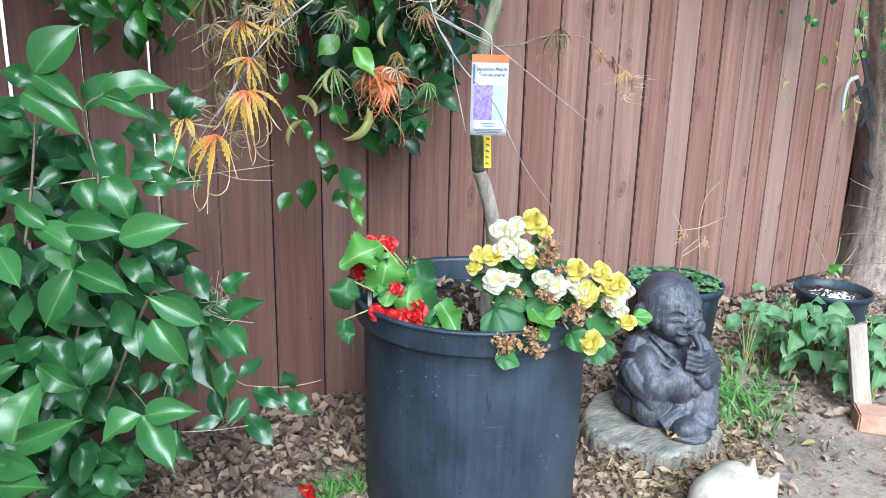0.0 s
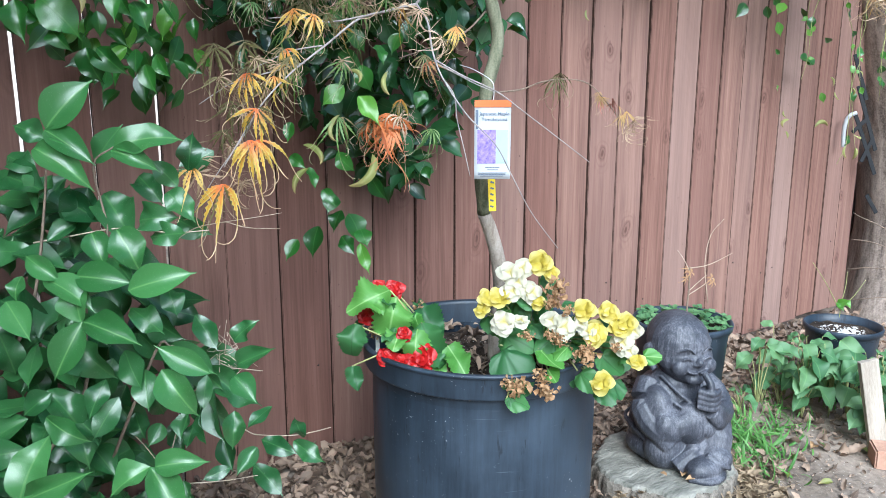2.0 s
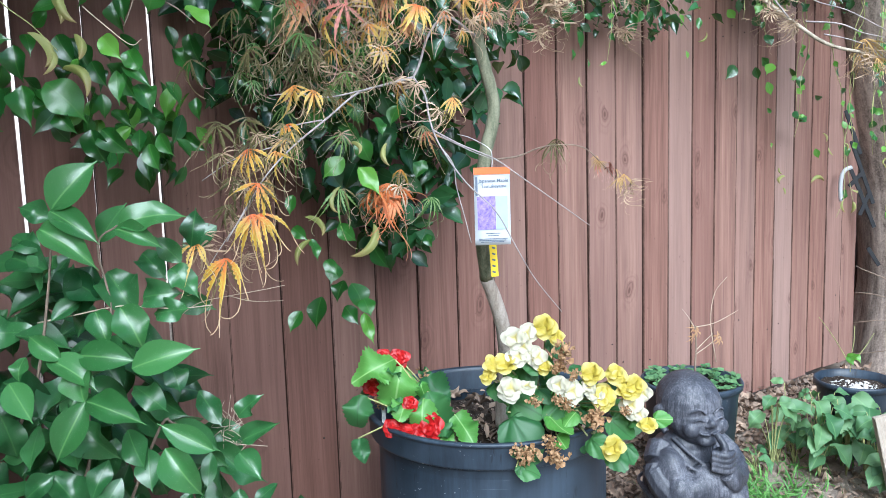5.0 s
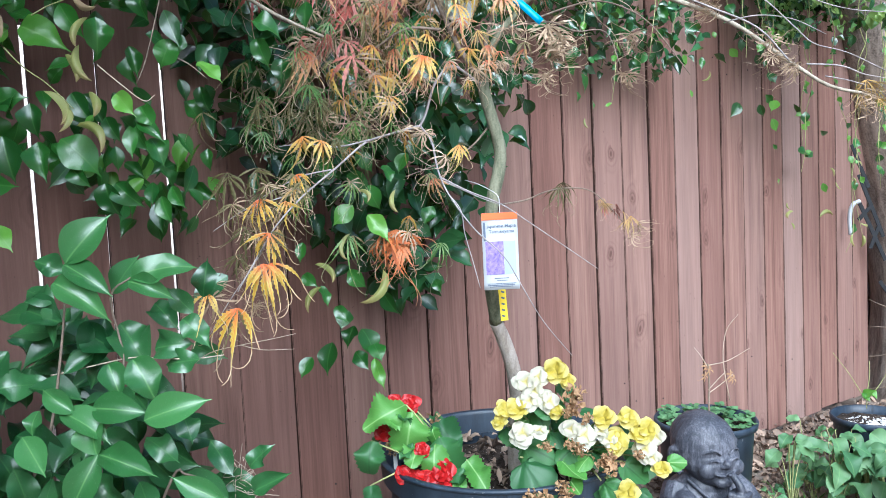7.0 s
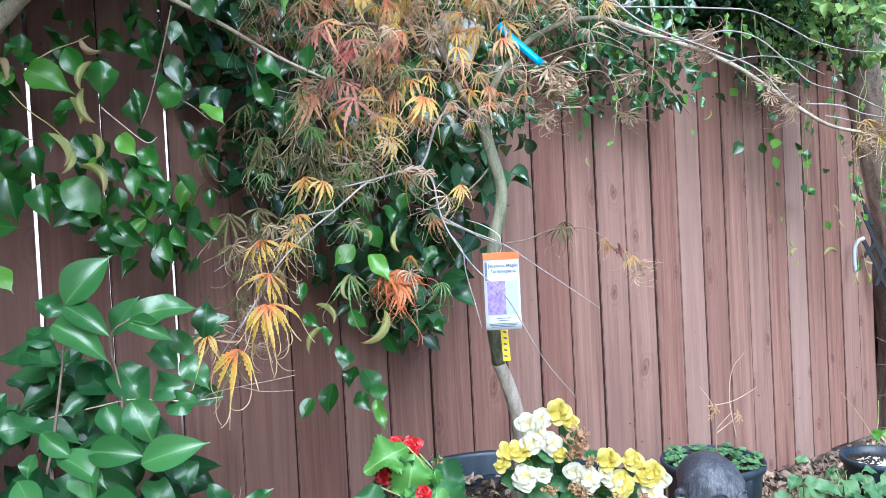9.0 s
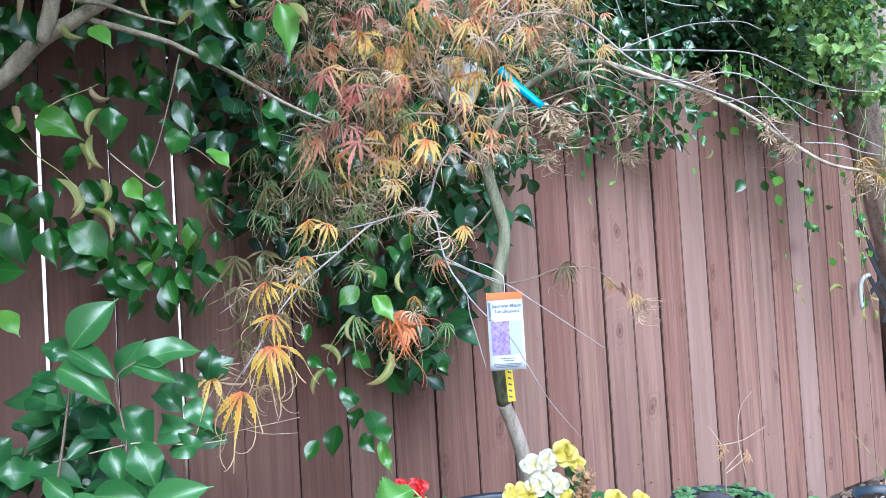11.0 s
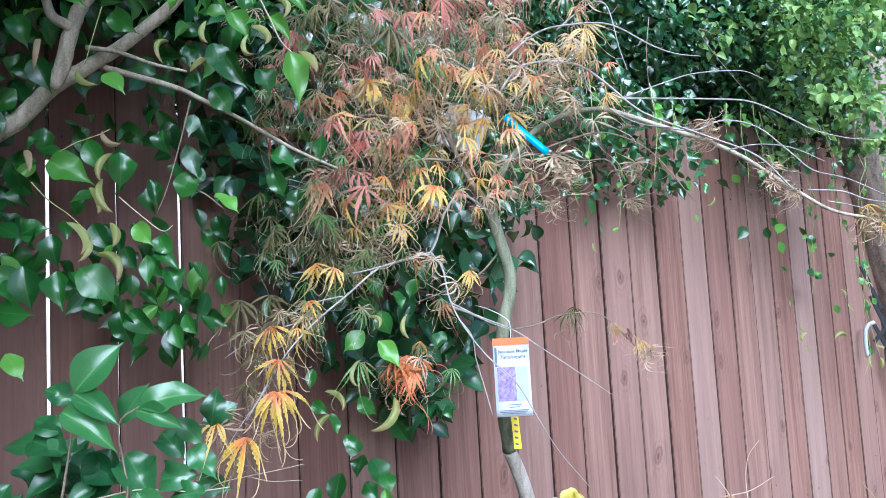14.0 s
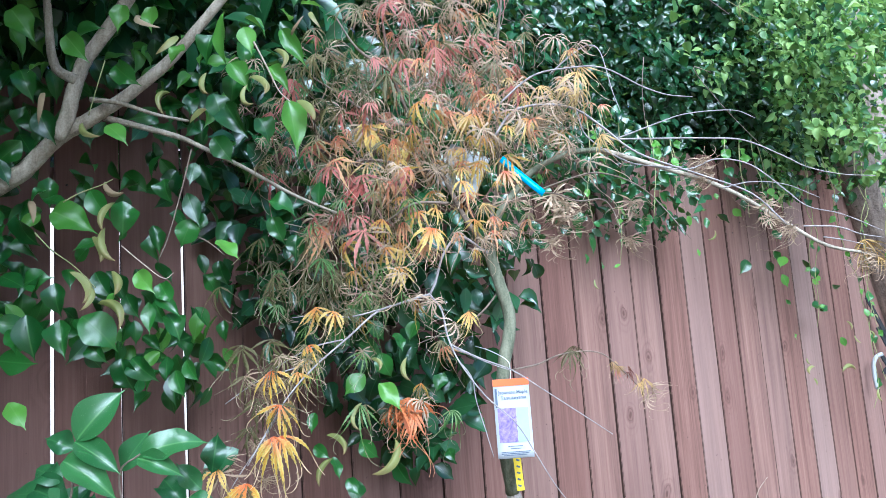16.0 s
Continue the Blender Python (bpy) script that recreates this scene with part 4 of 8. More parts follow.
# ---- japanese maple in the planter ----
def build_maple():
    rng = random.Random(31)
    tree = thing("maple_tree", (POT.x, POT.y, RIM - 0.07), "young japanese maple with finely cut yellow, orange and red leaves", "maple tree")
    # trunk: pale below the graft, green above
    low = [(0.415, -0.558, 0.42), (0.411, -0.567, 0.505), (0.397, -0.594, 0.592), (0.374, -0.614, 0.662), (0.35, -0.622, 0.72), (0.322, -0.627, 0.776)]
    high = [(0.295, -0.643, 0.806), (0.289, -0.657, 0.874), (0.279, -0.674, 0.963), (0.279, -0.686, 1.028), (0.291, -0.694, 1.082), (0.294, -0.697, 1.126), (0.278, -0.698, 1.181), (0.26, -0.698, 1.237), (0.26, -0.697, 1.264)]
    part("trunk", tube_mesh("trunk", low, 0.0185, 0.0142, MAPLE_BARK, 12, 6, 0.04, rng), tree, "smooth pale grey-brown trunk")
    part("upper_trunk", tube_mesh("upper_trunk", [low[-1]] + high[1:], 0.0138, 0.011, MAPLE_GREEN, 12, 6, 0.05, rng), tree, "mossy green upper trunk")
    def branch(pts, r0, r1, mat):
        if mat in (TWIG, TWIG_PALE):
            r0, r1 = r0 * 0.72, r1 * 0.72
        name = "branch" if r0 > 0.0035 else "twig"
        part(name, tube_mesh(name, pts, r0, r1, mat, 8 if r0 > 0.0035 else 5, 5, 0.06, rng), tree)

    # long arching main branch
    branch([(0.26, -0.697, 1.264), (0.28, -0.711, 1.325), (0.309, -0.732, 1.368), (0.339, -0.752, 1.405), (0.395, -0.792, 1.435), (0.45, -0.83, 1.439)], 0.0077, 0.0054, MAPLE_GREEN)
    branch([(0.45, -0.83, 1.439), (0.521, -0.88, 1.406), (0.661, -0.953, 1.347), (0.754, -1.019, 1.266), (0.794, -1.071, 1.215), (0.834, -1.124, 1.192)], 0.0054, 0.0028, LIMB)
    branch([(0.26, -0.697, 1.264), (0.307, -0.657, 1.348), (0.322, -0.667, 1.418), (0.325, -0.669, 1.501), (0.332, -0.674, 1.597), (0.337, -0.678, 1.694), (0.353, -0.689, 1.816)], 0.0042, 0.0025, TWIG_DARK)
    branch([(0.25, -0.702, 1.258), (0.219, -0.681, 1.316), (0.187, -0.658, 1.408), (0.146, -0.63, 1.513), (0.115, -0.608, 1.631), (0.102, -0.599, 1.773)], 0.006, 0.0025, TWIG_DARK)
    # upper right arching twigs
    branch([(0.245, -0.76, 1.466), (0.279, -0.783, 1.513), (0.332, -0.821, 1.52), (0.375, -0.851, 1.506), (0.412, -0.877, 1.47), (0.465, -0.914, 1.411), (0.558, -0.979, 1.36), (0.632, -1.031, 1.317), (0.679, -1.064, 1.254)], 0.0042, 0.0022, TWIG)
    branch([(0.235, -0.778, 1.514), (0.295, -0.819, 1.57), (0.348, -0.857, 1.582), (0.409, -0.899, 1.578), (0.467, -0.94, 1.535), (0.505, -0.966, 1.515), (0.543, -0.993, 1.507)], 0.003, 0.0013, TWIG)
    branch([(0.34, -0.826, 1.581), (0.373, -0.849, 1.612), (0.401, -0.869, 1.632), (0.422, -0.884, 1.619), (0.435, -0.893, 1.54), (0.445, -0.9, 1.495)], 0.0025, 0.001, TWIG)
    branch([(0.432, -0.891, 1.441), (0.504, -0.942, 1.468), (0.549, -0.973, 1.481), (0.619, -1.022, 1.481), (0.653, -1.046, 1.462)], 0.0022, 0.001, TWIG)
    branch([(0.447, -0.865, 1.45), (0.527, -0.921, 1.444), (0.598, -0.97, 1.438), (0.659, -1.013, 1.428), (0.718, -1.055, 1.39), (0.752, -1.078, 1.366), (0.803, -1.114, 1.347), (0.855, -1.151, 1.339)], 0.0028, 0.0012, TWIG)
    branch([(0.514, -0.912, 1.389), (0.566, -0.948, 1.379), (0.612, -0.98, 1.395), (0.664, -1.017, 1.378), (0.713, -1.051, 1.324), (0.745, -1.073, 1.289), (0.796, -1.109, 1.269), (0.854, -1.15, 1.232)], 0.0025, 0.0012, TWIG)
    branch([(0.634, -0.971, 1.341), (0.68, -1.003, 1.349), (0.733, -1.04, 1.339), (0.784, -1.076, 1.308)], 0.002, 0.001, TWIG)
    branch([(0.743, -1.06, 1.253), (0.795, -1.096, 1.247), (0.829, -1.12, 1.23), (0.863, -1.144, 1.22)], 0.0025, 0.0013, TWIG)
    branch([(0.771, -1.08, 1.229), (0.802, -1.101, 1.221), (0.836, -1.125, 1.208)], 0.002, 0.001, TWIG)
    branch([(0.39, -0.837, 1.512), (0.404, -0.847, 1.455), (0.462, -0.888, 1.401), (0.514, -0.924, 1.386), (0.55, -0.949, 1.383)], 0.0022, 0.0012, TWIG)
    branch([(0.288, -0.729, 1.344), (0.339, -0.764, 1.363), (0.385, -0.797, 1.38), (0.43, -0.829, 1.39), (0.475, -0.86, 1.375), (0.517, -0.89, 1.338), (0.573, -0.929, 1.245)], 0.0024, 0.001, TWIG_DARK)
    branch([(0.333, -0.736, 1.357), (0.375, -0.765, 1.36), (0.414, -0.793, 1.34), (0.46, -0.825, 1.336), (0.483, -0.841, 1.267)], 0.002, 0.001, TWIG_DARK)
    # left weeping branch and its twigs
    branch([(0.243, -0.71, 1.245), (0.202, -0.681, 1.281), (0.174, -0.661, 1.25), (0.158, -0.65, 1.197), (0.148, -0.643, 1.174)], 0.004, 0.0032, TWIG)
    branch([(0.137, -0.66, 1.172), (0.097, -0.632, 1.161), (0.033, -0.636, 1.143), (-0.03, -0.641, 1.1), (-0.093, -0.633, 1.053), (-0.139, -0.625, 1.008), (-0.172, -0.615, 0.959), (-0.212, -0.611, 0.898)], 0.0035, 0.0014, TWIG)
    branch([(0.042, -0.642, 1.148), (-0.01, -0.606, 1.138), (-0.052, -0.577, 1.146), (-0.095, -0.547, 1.144)], 0.0024, 0.001, TWIG)
    branch([(-0.038, -0.635, 1.096), (-0.079, -0.606, 1.088), (-0.113, -0.583, 1.071), (-0.155, -0.553, 1.044)], 0.0022, 0.001, TWIG)
    branch([(-0.072, -0.635, 1.067), (-0.122, -0.601, 1.051), (-0.171, -0.567, 1.035), (-0.22, -0.532, 0.999)], 0.0022, 0.001, TWIG)
    branch([(-0.151, -0.617, 0.985), (-0.176, -0.599, 0.94), (-0.213, -0.573, 0.881), (-0.25, -0.548, 0.814)], 0.0018, 0.0008, TWIG)
    branch([(-0.287, -0.538, 0.766), (-0.25, -0.563, 0.794), (-0.207, -0.594, 0.805), (-0.167, -0.621, 0.812), (-0.13, -0.648, 0.82)], 0.0014, 0.0007, TWIG_PALE)
    branch([(-0.2, -0.574, 0.801), (-0.169, -0.596, 0.791), (-0.125, -0.627, 0.79)], 0.0012, 0.0006, TWIG_PALE)
    # middle twigs that hang before the label
    branch([(0.126, -0.677, 1.17), (0.142, -0.688, 1.139), (0.137, -0.709, 1.091), (0.14, -0.735, 1.044), (0.162, -0.775, 0.982), (0.204, -0.804, 0.93), (0.235, -0.814, 0.874), (0.271, -0.827, 0.807), (0.326, -0.841, 0.737)], 0.003, 0.001, TWIG)
    branch([(0.14, -0.711, 1.075), (0.181, -0.74, 1.047), (0.23, -0.774, 1.02), (0.27, -0.802, 0.985), (0.325, -0.841, 0.935), (0.369, -0.871, 0.895)], 0.0024, 0.001, TWIG)
    branch([(0.14, -0.735, 1.044), (0.157, -0.747, 1.013), (0.161, -0.75, 0.972), (0.171, -0.757, 0.922), (0.18, -0.764, 0.872)], 0.002, 0.001, TWIG)
    branch([(0.151, -0.694, 1.071), (0.18, -0.715, 1.053), (0.209, -0.735, 1.035), (0.239, -0.755, 1.02)], 0.0018, 0.001, TWIG)
    branch([(0.28, -0.687, 1.017), (0.396, -0.646, 1.023), (0.431, -0.67, 1.038), (0.465, -0.694, 1.044), (0.503, -0.721, 1.039), (0.53, -0.74, 1.014), (0.573, -0.77, 0.953)], 0.002, 0.001, TWIG_DARK)
    branch([(0.287, -0.692, 1.182), (0.245, -0.663, 1.129), (0.189, -0.623, 1.1), (0.143, -0.591, 1.081)], 0.0022, 0.001, TWIG_DARK)
    branch([(0.141, -0.638, 1.51), (0.087, -0.601, 1.525), (0.034, -0.564, 1.575), (-0.019, -0.526, 1.625)], 0.004, 0.0015, TWIG_DARK)
    branch([(0.181, -0.667, 1.405), (0.119, -0.623, 1.432), (0.057, -0.579, 1.448), (0.002, -0.541, 1.43), (-0.042, -0.51, 1.467)], 0.004, 0.0015, TWIG_DARK)
    branch([(0.176, -0.687, 1.345), (0.123, -0.65, 1.349), (0.077, -0.618, 1.319), (0.032, -0.587, 1.29), (-0.004, -0.561, 1.27)], 0.0032, 0.0012, TWIG_DARK)
    branch([(0.104, -0.625, 1.623), (0.052, -0.588, 1.673), (0.018, -0.564, 1.746)], 0.004, 0.0015, TWIG_DARK)
    branch([(0.26, -0.734, 1.475), (0.217, -0.704, 1.523), (0.174, -0.674, 1.561), (0.138, -0.649, 1.575)], 0.0035, 0.0015, TWIG_DARK)
    # the finely cut leaves
    geos = {"wet": [maple_geo(rng, 7, 2.4, 0.5, 0.35, 0.07, 0.5, 0.4, 0.66) for _ in range(5)],
            "dry": [maple_geo(rng, 9, 4.6, 1.7, 2.6, 0.055, 0.7, 0.4) for _ in range(5)],
            "fine": [maple_geo(rng, rng.choice((5, 6, 7)), rng.uniform(1.7, 2.9), rng.uniform(0.5, 1.1), 0.8, rng.uniform(0.066, 0.086), 0.55, 0.42, rng.uniform(0.45, 0.75)) for _ in range(5)],
            "thin": [maple_geo(rng, rng.choice((5, 6, 7)), rng.uniform(1.7, 2.9), rng.uniform(0.5, 1.1), 0.8, 0.056, 0.5, 0.45, rng.uniform(0.45, 0.75)) for _ in range(5)]}
    style = {"b": "dry", "d": "thin", "g": "thin", "t": "thin", "r": "fine", "p": "fine", "o": "fine", "y": "fine"}
    cache = {}

    def leaf(x, y, z, size, kind, face=None):
        k = (kind, rng.randrange(5))
        if k not in cache:
            g = geos[style.get(kind, "wet")][k[1]]
            cache[k] = mesh_of("maple_leaf", g[0], g[1], MAPLE[kind], g[2])
        base = Vector((x, y, z))
        out = Vector((-0.57 + rng.uniform(-0.5, 0.5), -0.82 + rng.uniform(-0.4, 0.4), 0)) if face is None else face
        d = (out.normalized() * rng.uniform(0.1, 0.45) + Vector((rng.uniform(-0.3, 0.3), rng.uniform(-0.3, 0.3), -1))).normalized()
        roll = rng.uniform(-0.8, 0.8)
        if kind == "f":  # the broad bright leaves are turned to face the camera
            out, roll, size = Vector((-0.57, -0.82, 0)), roll * 0.3, size * 1.18
        part("leaf", cache[k], tree, m=aim(base, base + d * size * 1.05, out + Vector((0, 0, 0.35)), roll))

    sprays = [(-0.155, -0.626, 0.997, 0.077, "f"), (-0.167, -0.630, 0.942, 0.093, "f"), (-0.216, -0.620, 0.870, 0.082, "f"), (-0.255, -0.593, 0.894, 0.075, "y"), (-0.156, -0.589, 1.055, 0.061, "f"), (-0.096, -0.607, 1.091, 0.046, "f"), (-0.042, -0.608, 1.146, 0.063, "y"), (-0.068, -0.578, 1.159, 0.064, "y"), (-0.118, -0.616, 1.045, 0.055, "y"), (-0.191, -0.528, 1.094, 0.080, "d"), (-0.128, -0.523, 1.105, 0.088, "d"), (-0.176, -0.563, 1.001, 0.065, "d"), (-0.185, -0.557, 0.958, 0.059, "d")]
    sprays += [(0.104, -0.661, 1.165, 0.065, "y"), (0.130, -0.679, 1.161, 0.052, "b"), (0.202, -0.694, 1.136, 0.051, "y"), (0.164, -0.703, 1.115, 0.054, "b"), (0.128, -0.702, 1.078, 0.052, "p"), (0.038, -0.566, 1.076, 0.059, "g"), (0.144, -0.592, 1.005, 0.053, "y"), (0.049, -0.525, 0.973, 0.069, "g"), (0.202, -0.608, 0.944, 0.065, "g"), (0.022, -0.628, 1.293, 0.083, "r"), (0.065, -0.634, 1.262, 0.063, "y"), (0.093, -0.654, 1.313, 0.063, "p"), (0.136, -0.684, 1.294, 0.063, "f"), (0.122, -0.674, 1.274, 0.058, "p"), (0.245, -0.724, 1.287, 0.048, "p")]
    sprays += [(0.103, -0.563, 0.975, 0.077, "o"), (0.123, -0.577, 0.979, 0.088, "o"), (0.143, -0.591, 0.972, 0.080, "o"), (0.116, -0.572, 0.963, 0.086, "o"), (0.093, -0.556, 0.959, 0.069, "o"), (0.133, -0.584, 0.953, 0.077, "o")]
    sprays += [(0.054, -0.602, 1.509, 0.085, "y"), (0.036, -0.589, 1.394, 0.090, "r"), (0.085, -0.624, 1.393, 0.085, "p"), (-0.024, -0.547, 1.316, 0.085, "p"), (-0.064, -0.519, 1.620, 0.064, "r"), (0.061, -0.606, 1.565, 0.085, "r"), (0.118, -0.647, 1.640, 0.074, "r"), (0.089, -0.627, 1.608, 0.096, "d"), (0.185, -0.694, 1.533, 0.074, "p"), (0.230, -0.725, 1.530, 0.074, "p"), (0.295, -0.770, 1.570, 0.064, "r"), (0.240, -0.732, 1.563, 0.064, "p"), (0.375, -0.826, 1.558, 0.074, "t"), (0.371, -0.873, 1.537, 0.062, "t"), (0.392, -0.887, 1.442, 0.046, "t"), (0.204, -0.707, 1.365, 0.058, "p"), (0.229, -0.724, 1.341, 0.053, "t"), (0.298, -0.773, 1.308, 0.053, "p"), (0.237, -0.730, 1.677, 0.074, "r")]
    sprays += [(0.214, -0.714, 1.309, 0.051, "y"), (0.245, -0.736, 1.318, 0.047, "p"), (0.266, -0.750, 1.297, 0.042, "p"), (0.227, -0.723, 1.270, 0.045, "b"), (0.261, -0.747, 1.282, 0.040, "b"), (0.207, -0.709, 1.257, 0.042, "y"), (0.187, -0.695, 1.289, 0.048, "p"), (0.286, -0.764, 1.337, 0.042, "b")]
    sprays += [(0.170, -0.658, 1.542, 0.065, "p"), (0.139, -0.637, 1.465, 0.075, "p"), (0.173, -0.661, 1.417, 0.075, "b"), (0.209, -0.686, 1.426, 0.065, "p"), (0.102, -0.611, 1.456, 0.065, "y"), (0.161, -0.653, 1.362, 0.065, "d"), (0.133, -0.633, 1.331, 0.065, "y"), (0.158, -0.650, 1.486, 0.065, "p"), (0.089, -0.602, 1.356, 0.075, "d"), (0.013, -0.549, 1.497, 0.065, "p"), (0.024, -0.557, 1.553, 0.075, "r")]
    sprays += [(-0.187, -0.555, 1.046, 0.059, "d"), (-0.167, -0.569, 1.025, 0.049, "b"), (-0.130, -0.595, 1.032, 0.059, "d"), (-0.156, -0.577, 0.985, 0.047, "b"), (-0.123, -0.600, 0.992, 0.044, "t"), (-0.182, -0.559, 0.929, 0.049, "b"), (-0.105, -0.612, 1.060, 0.049, "t"), (-0.218, -0.533, 0.907, 0.045, "b"), (-0.203, -0.544, 0.854, 0.044, "d"), (-0.167, -0.569, 0.870, 0.044, "b"), (-0.088, -0.624, 1.078, 0.049, "d"), (-0.137, -0.590, 1.072, 0.049, "d")]
    for x, y, z, size, kind in sprays:
        n = 2
        for i in range(n):
            leaf(x + rng.uniform(-0.006, 0.006), y + rng.uniform(-0.006, 0.006), z + rng.uniform(-0.006, 0.006), size * rng.uniform(0.9, 1.12) * (1 if i < 1 else 0.8), kind if i < 1 else rng.choice("bd" + kind))
    # fuller crown above
    heart = [(-0.059, -0.498, 1.502), (0.036, -0.565, 1.633), (0.107, -0.614, 1.558), (0.185, -0.669, 1.668), (0.246, -0.712, 1.617), (0.092, -0.604, 1.423), (0.008, -0.545, 1.362), (0.175, -0.662, 1.462), (0.248, -0.713, 1.479), (0.36, -0.791, 1.528), (-0.032, -0.517, 1.232), (0.048, -0.573, 1.227), (0.116, -0.621, 1.79), (0.228, -0.699, 1.805)]
    tones = ["dddrb", "drbdd", "rpbdgb", "prbddb", "ppbrdb", "ypdbdt", "dgdrb", "gyydb", "pybdt", "tbbp", "gddd", "gydgb", "drpbb", "prtbb"]
    for (x, y, z), tone in zip(heart, tones):
        for _ in range(40):
            leaf(x + rng.gauss(0, 0.06), y + rng.gauss(0, 0.05), z + rng.gauss(0, 0.055), rng.uniform(0.03, 0.075), rng.choice(tone))
    # dried tufts along the right branch
    tufts = [(0.594, -0.955, 1.391, 0.054, "b"), (0.610, -0.967, 1.368, 0.048, "b"), (0.689, -1.022, 1.306, 0.048, "b"), (0.691, -1.024, 1.273, 0.048, "b"), (0.720, -1.044, 1.249, 0.043, "b"), (0.836, -1.125, 1.208, 0.052, "t"), (0.847, -1.133, 1.191, 0.048, "t"), (0.830, -1.121, 1.192, 0.048, "b"), (0.591, -0.782, 1.342, 0.059, "b"), (0.348, -0.832, 1.502, 0.052, "b"), (0.313, -0.807, 1.494, 0.047, "b"), (0.653, -0.704, 1.285, 0.050, "b"), (0.455, -0.687, 1.042, 0.059, "d"), (0.525, -0.737, 1.02, 0.028, "t"), (0.566, -0.765, 0.976, 0.04, "t"), (0.583, -0.777, 0.955, 0.038, "b"), (0.548, -0.753, 1.001, 0.036, "r"), (0.729, -0.391, 1.460, 0.088, "b"), (0.731, -0.392, 1.399, 0.088, "b"), (0.716, -0.381, 1.339, 0.081, "b"), (0.745, -0.402, 1.428, 0.074, "b")]
    for x, y, z, size, kind in tufts:
        for i in range(3):
            leaf(x + rng.gauss(0, 0.008), y + rng.gauss(0, 0.008), z + rng.gauss(0, 0.008), size * rng.uniform(0.8, 1.1), kind, Vector((rng.uniform(-1, 1), rng.uniform(-1, 1), rng.uniform(-0.5, 0.5))))
    return tree


build_maple()


def flat_text(body, size, mat, m, parent, align="CENTER"):
    cu = bpy.data.curves.new("lettering", "FONT")
    cu.body, cu.size, cu.align_x, cu.offset = body, size, align, 0.0001
    ob = new("lettering", cu)
    bpy.context.view_layer.update()
    me = bpy.data.meshes.new_from_object(ob)
    bpy.data.objects.remove(ob)
    me.materials.clear()
    me.materials.append(mat)
    return part("lettering", me, parent, m=m)


def build_label():
    """The care label that hangs from the maple, its lower edge curling a little."""
    c = [(0.236, -0.757, 0.934)]
    x, y, z = c[0]
    tag = thing("plant_label", (x, y, z - 0.07), "white plant care label with an orange band, tied to maple", "plant label")
    face = pose(x, y, z, 90, 0, -33)
    w, h = 0.066, 0.142
    V, F = [], []
    for i in range(13):
        for j in range(5):
            u, v = (j / 4 - 0.5) * w, (0.5 - i / 12) * h
            V.append((u, v, 0.0))
    for i in range(12):
        for j in range(4):
            a = i * 5 + j
            F.append((a + 1, a, a + 5, a + 6))
    me = mesh_of("card", V, F, PAPER)
    card = part("card", me, tag, m=face)
    card.modifiers.new("thick", "SOLIDIFY").thickness = 0.0006

    def panel(name, u0, u1, v0, v1, mat, lift=0.0012):
        q = [(u0 * w, v0 * h, lift), (u1 * w, v0 * h, lift), (u1 * w, v1 * h, lift), (u0 * w, v1 * h, lift)]
        part(name, mesh_of(name, q, [(0, 1, 2, 3)], mat, smooth=False), card, m=face)

    panel("orange_band", -0.5, 0.5, 0.41, 0.5, ORANGE_INK)
    panel("plant_picture", -0.42, 0.09, -0.3, 0.13, LILAC_INK)
    panel("blue_panel", 0.1, 0.42, -0.3, 0.13, BLUE_INK)
    panel("side_strip", -0.46, -0.4, 0.14, 0.38, INK)
    for k, (u0, u1, v) in enumerate(((-0.2, 0.2, -0.355), (-0.14, 0.16, -0.385), (-0.4, 0.4, -0.425), (-0.4, 0.36, -0.445), (-0.34, 0.3, -0.465))):
        panel("print_line", u0, u1, v, v + 0.009, INK)
    flat_text("Japanese Maple", 0.0088, INK, face @ pose(0.003, 0.028 + 0.016, 0.0014), card)
    flat_text("Tamukeyama", 0.0088, INK, face @ pose(0.003, 0.018 + 0.016, 0.0014), card)
    part("string", tube_mesh("string", [(x, y, z + 0.066), (x + 0.002, y, z + 0.085), (x + 0.0, y + 0.005, z + 0.105), (x - 0.005, y + 0.05, z + 0.125), (x - 0.0, y + 0.1, z + 0.135)], 0.0008, 0.0008, WHITE_PLASTIC, 5), tag, "white tie string")
    # yellow tag behind it
    q = [(0.3, -0.68, 0.848), (0.299, -0.679, 0.787)]
    t2 = tagged(part("yellow_tag", box_mesh("yellow_tag", (0.0145, 0.0012, 0.075), YELLOW_TAPE, 0.0003), m=pose(*((Vector(q[0]) + Vector(q[1])) / 2 + Vector((0, 0, 0.008))), 0, -3, -33)), "yellow plastic tag with dark writing on the maple trunk", "plant tag")
    for k in range(5):
        bar = box_mesh("print_line", (0.007, 0.0006, 0.0035), INK, 0)
        part("print_line", bar, t2, m=pose(*((Vector(q[0]) + Vector(q[1])) / 2 + Vector((-0.0006, -0.0011, -0.02 + 0.012 * k))), 0, 20, -33))
    # blue ribbon on the branch
    a = [(0.277, -0.734, 1.43), (0.298, -0.748, 1.404), (0.319, -0.763, 1.379), (0.34, -0.778, 1.354)]
    V, F = [], []
    for i, p in enumerate(spline(a, 3)):
        tw = Vector((0.49, -0.34, 0.8)).normalized() * 0.0068
        V += [Vector(p) - tw, Vector(p) + tw]
        if i:
            F.append((2 * i - 2, 2 * i, 2 * i + 1, 2 * i - 1))
    rb = tagged(part("ribbon", mesh_of("ribbon", V, F, BLUE_TAPE)), "bright blue plastic ribbon tied round a maple branch", "ribbon")
    rb.modifiers.new("thick", "SOLIDIFY").thickness = 0.0006


build_label()

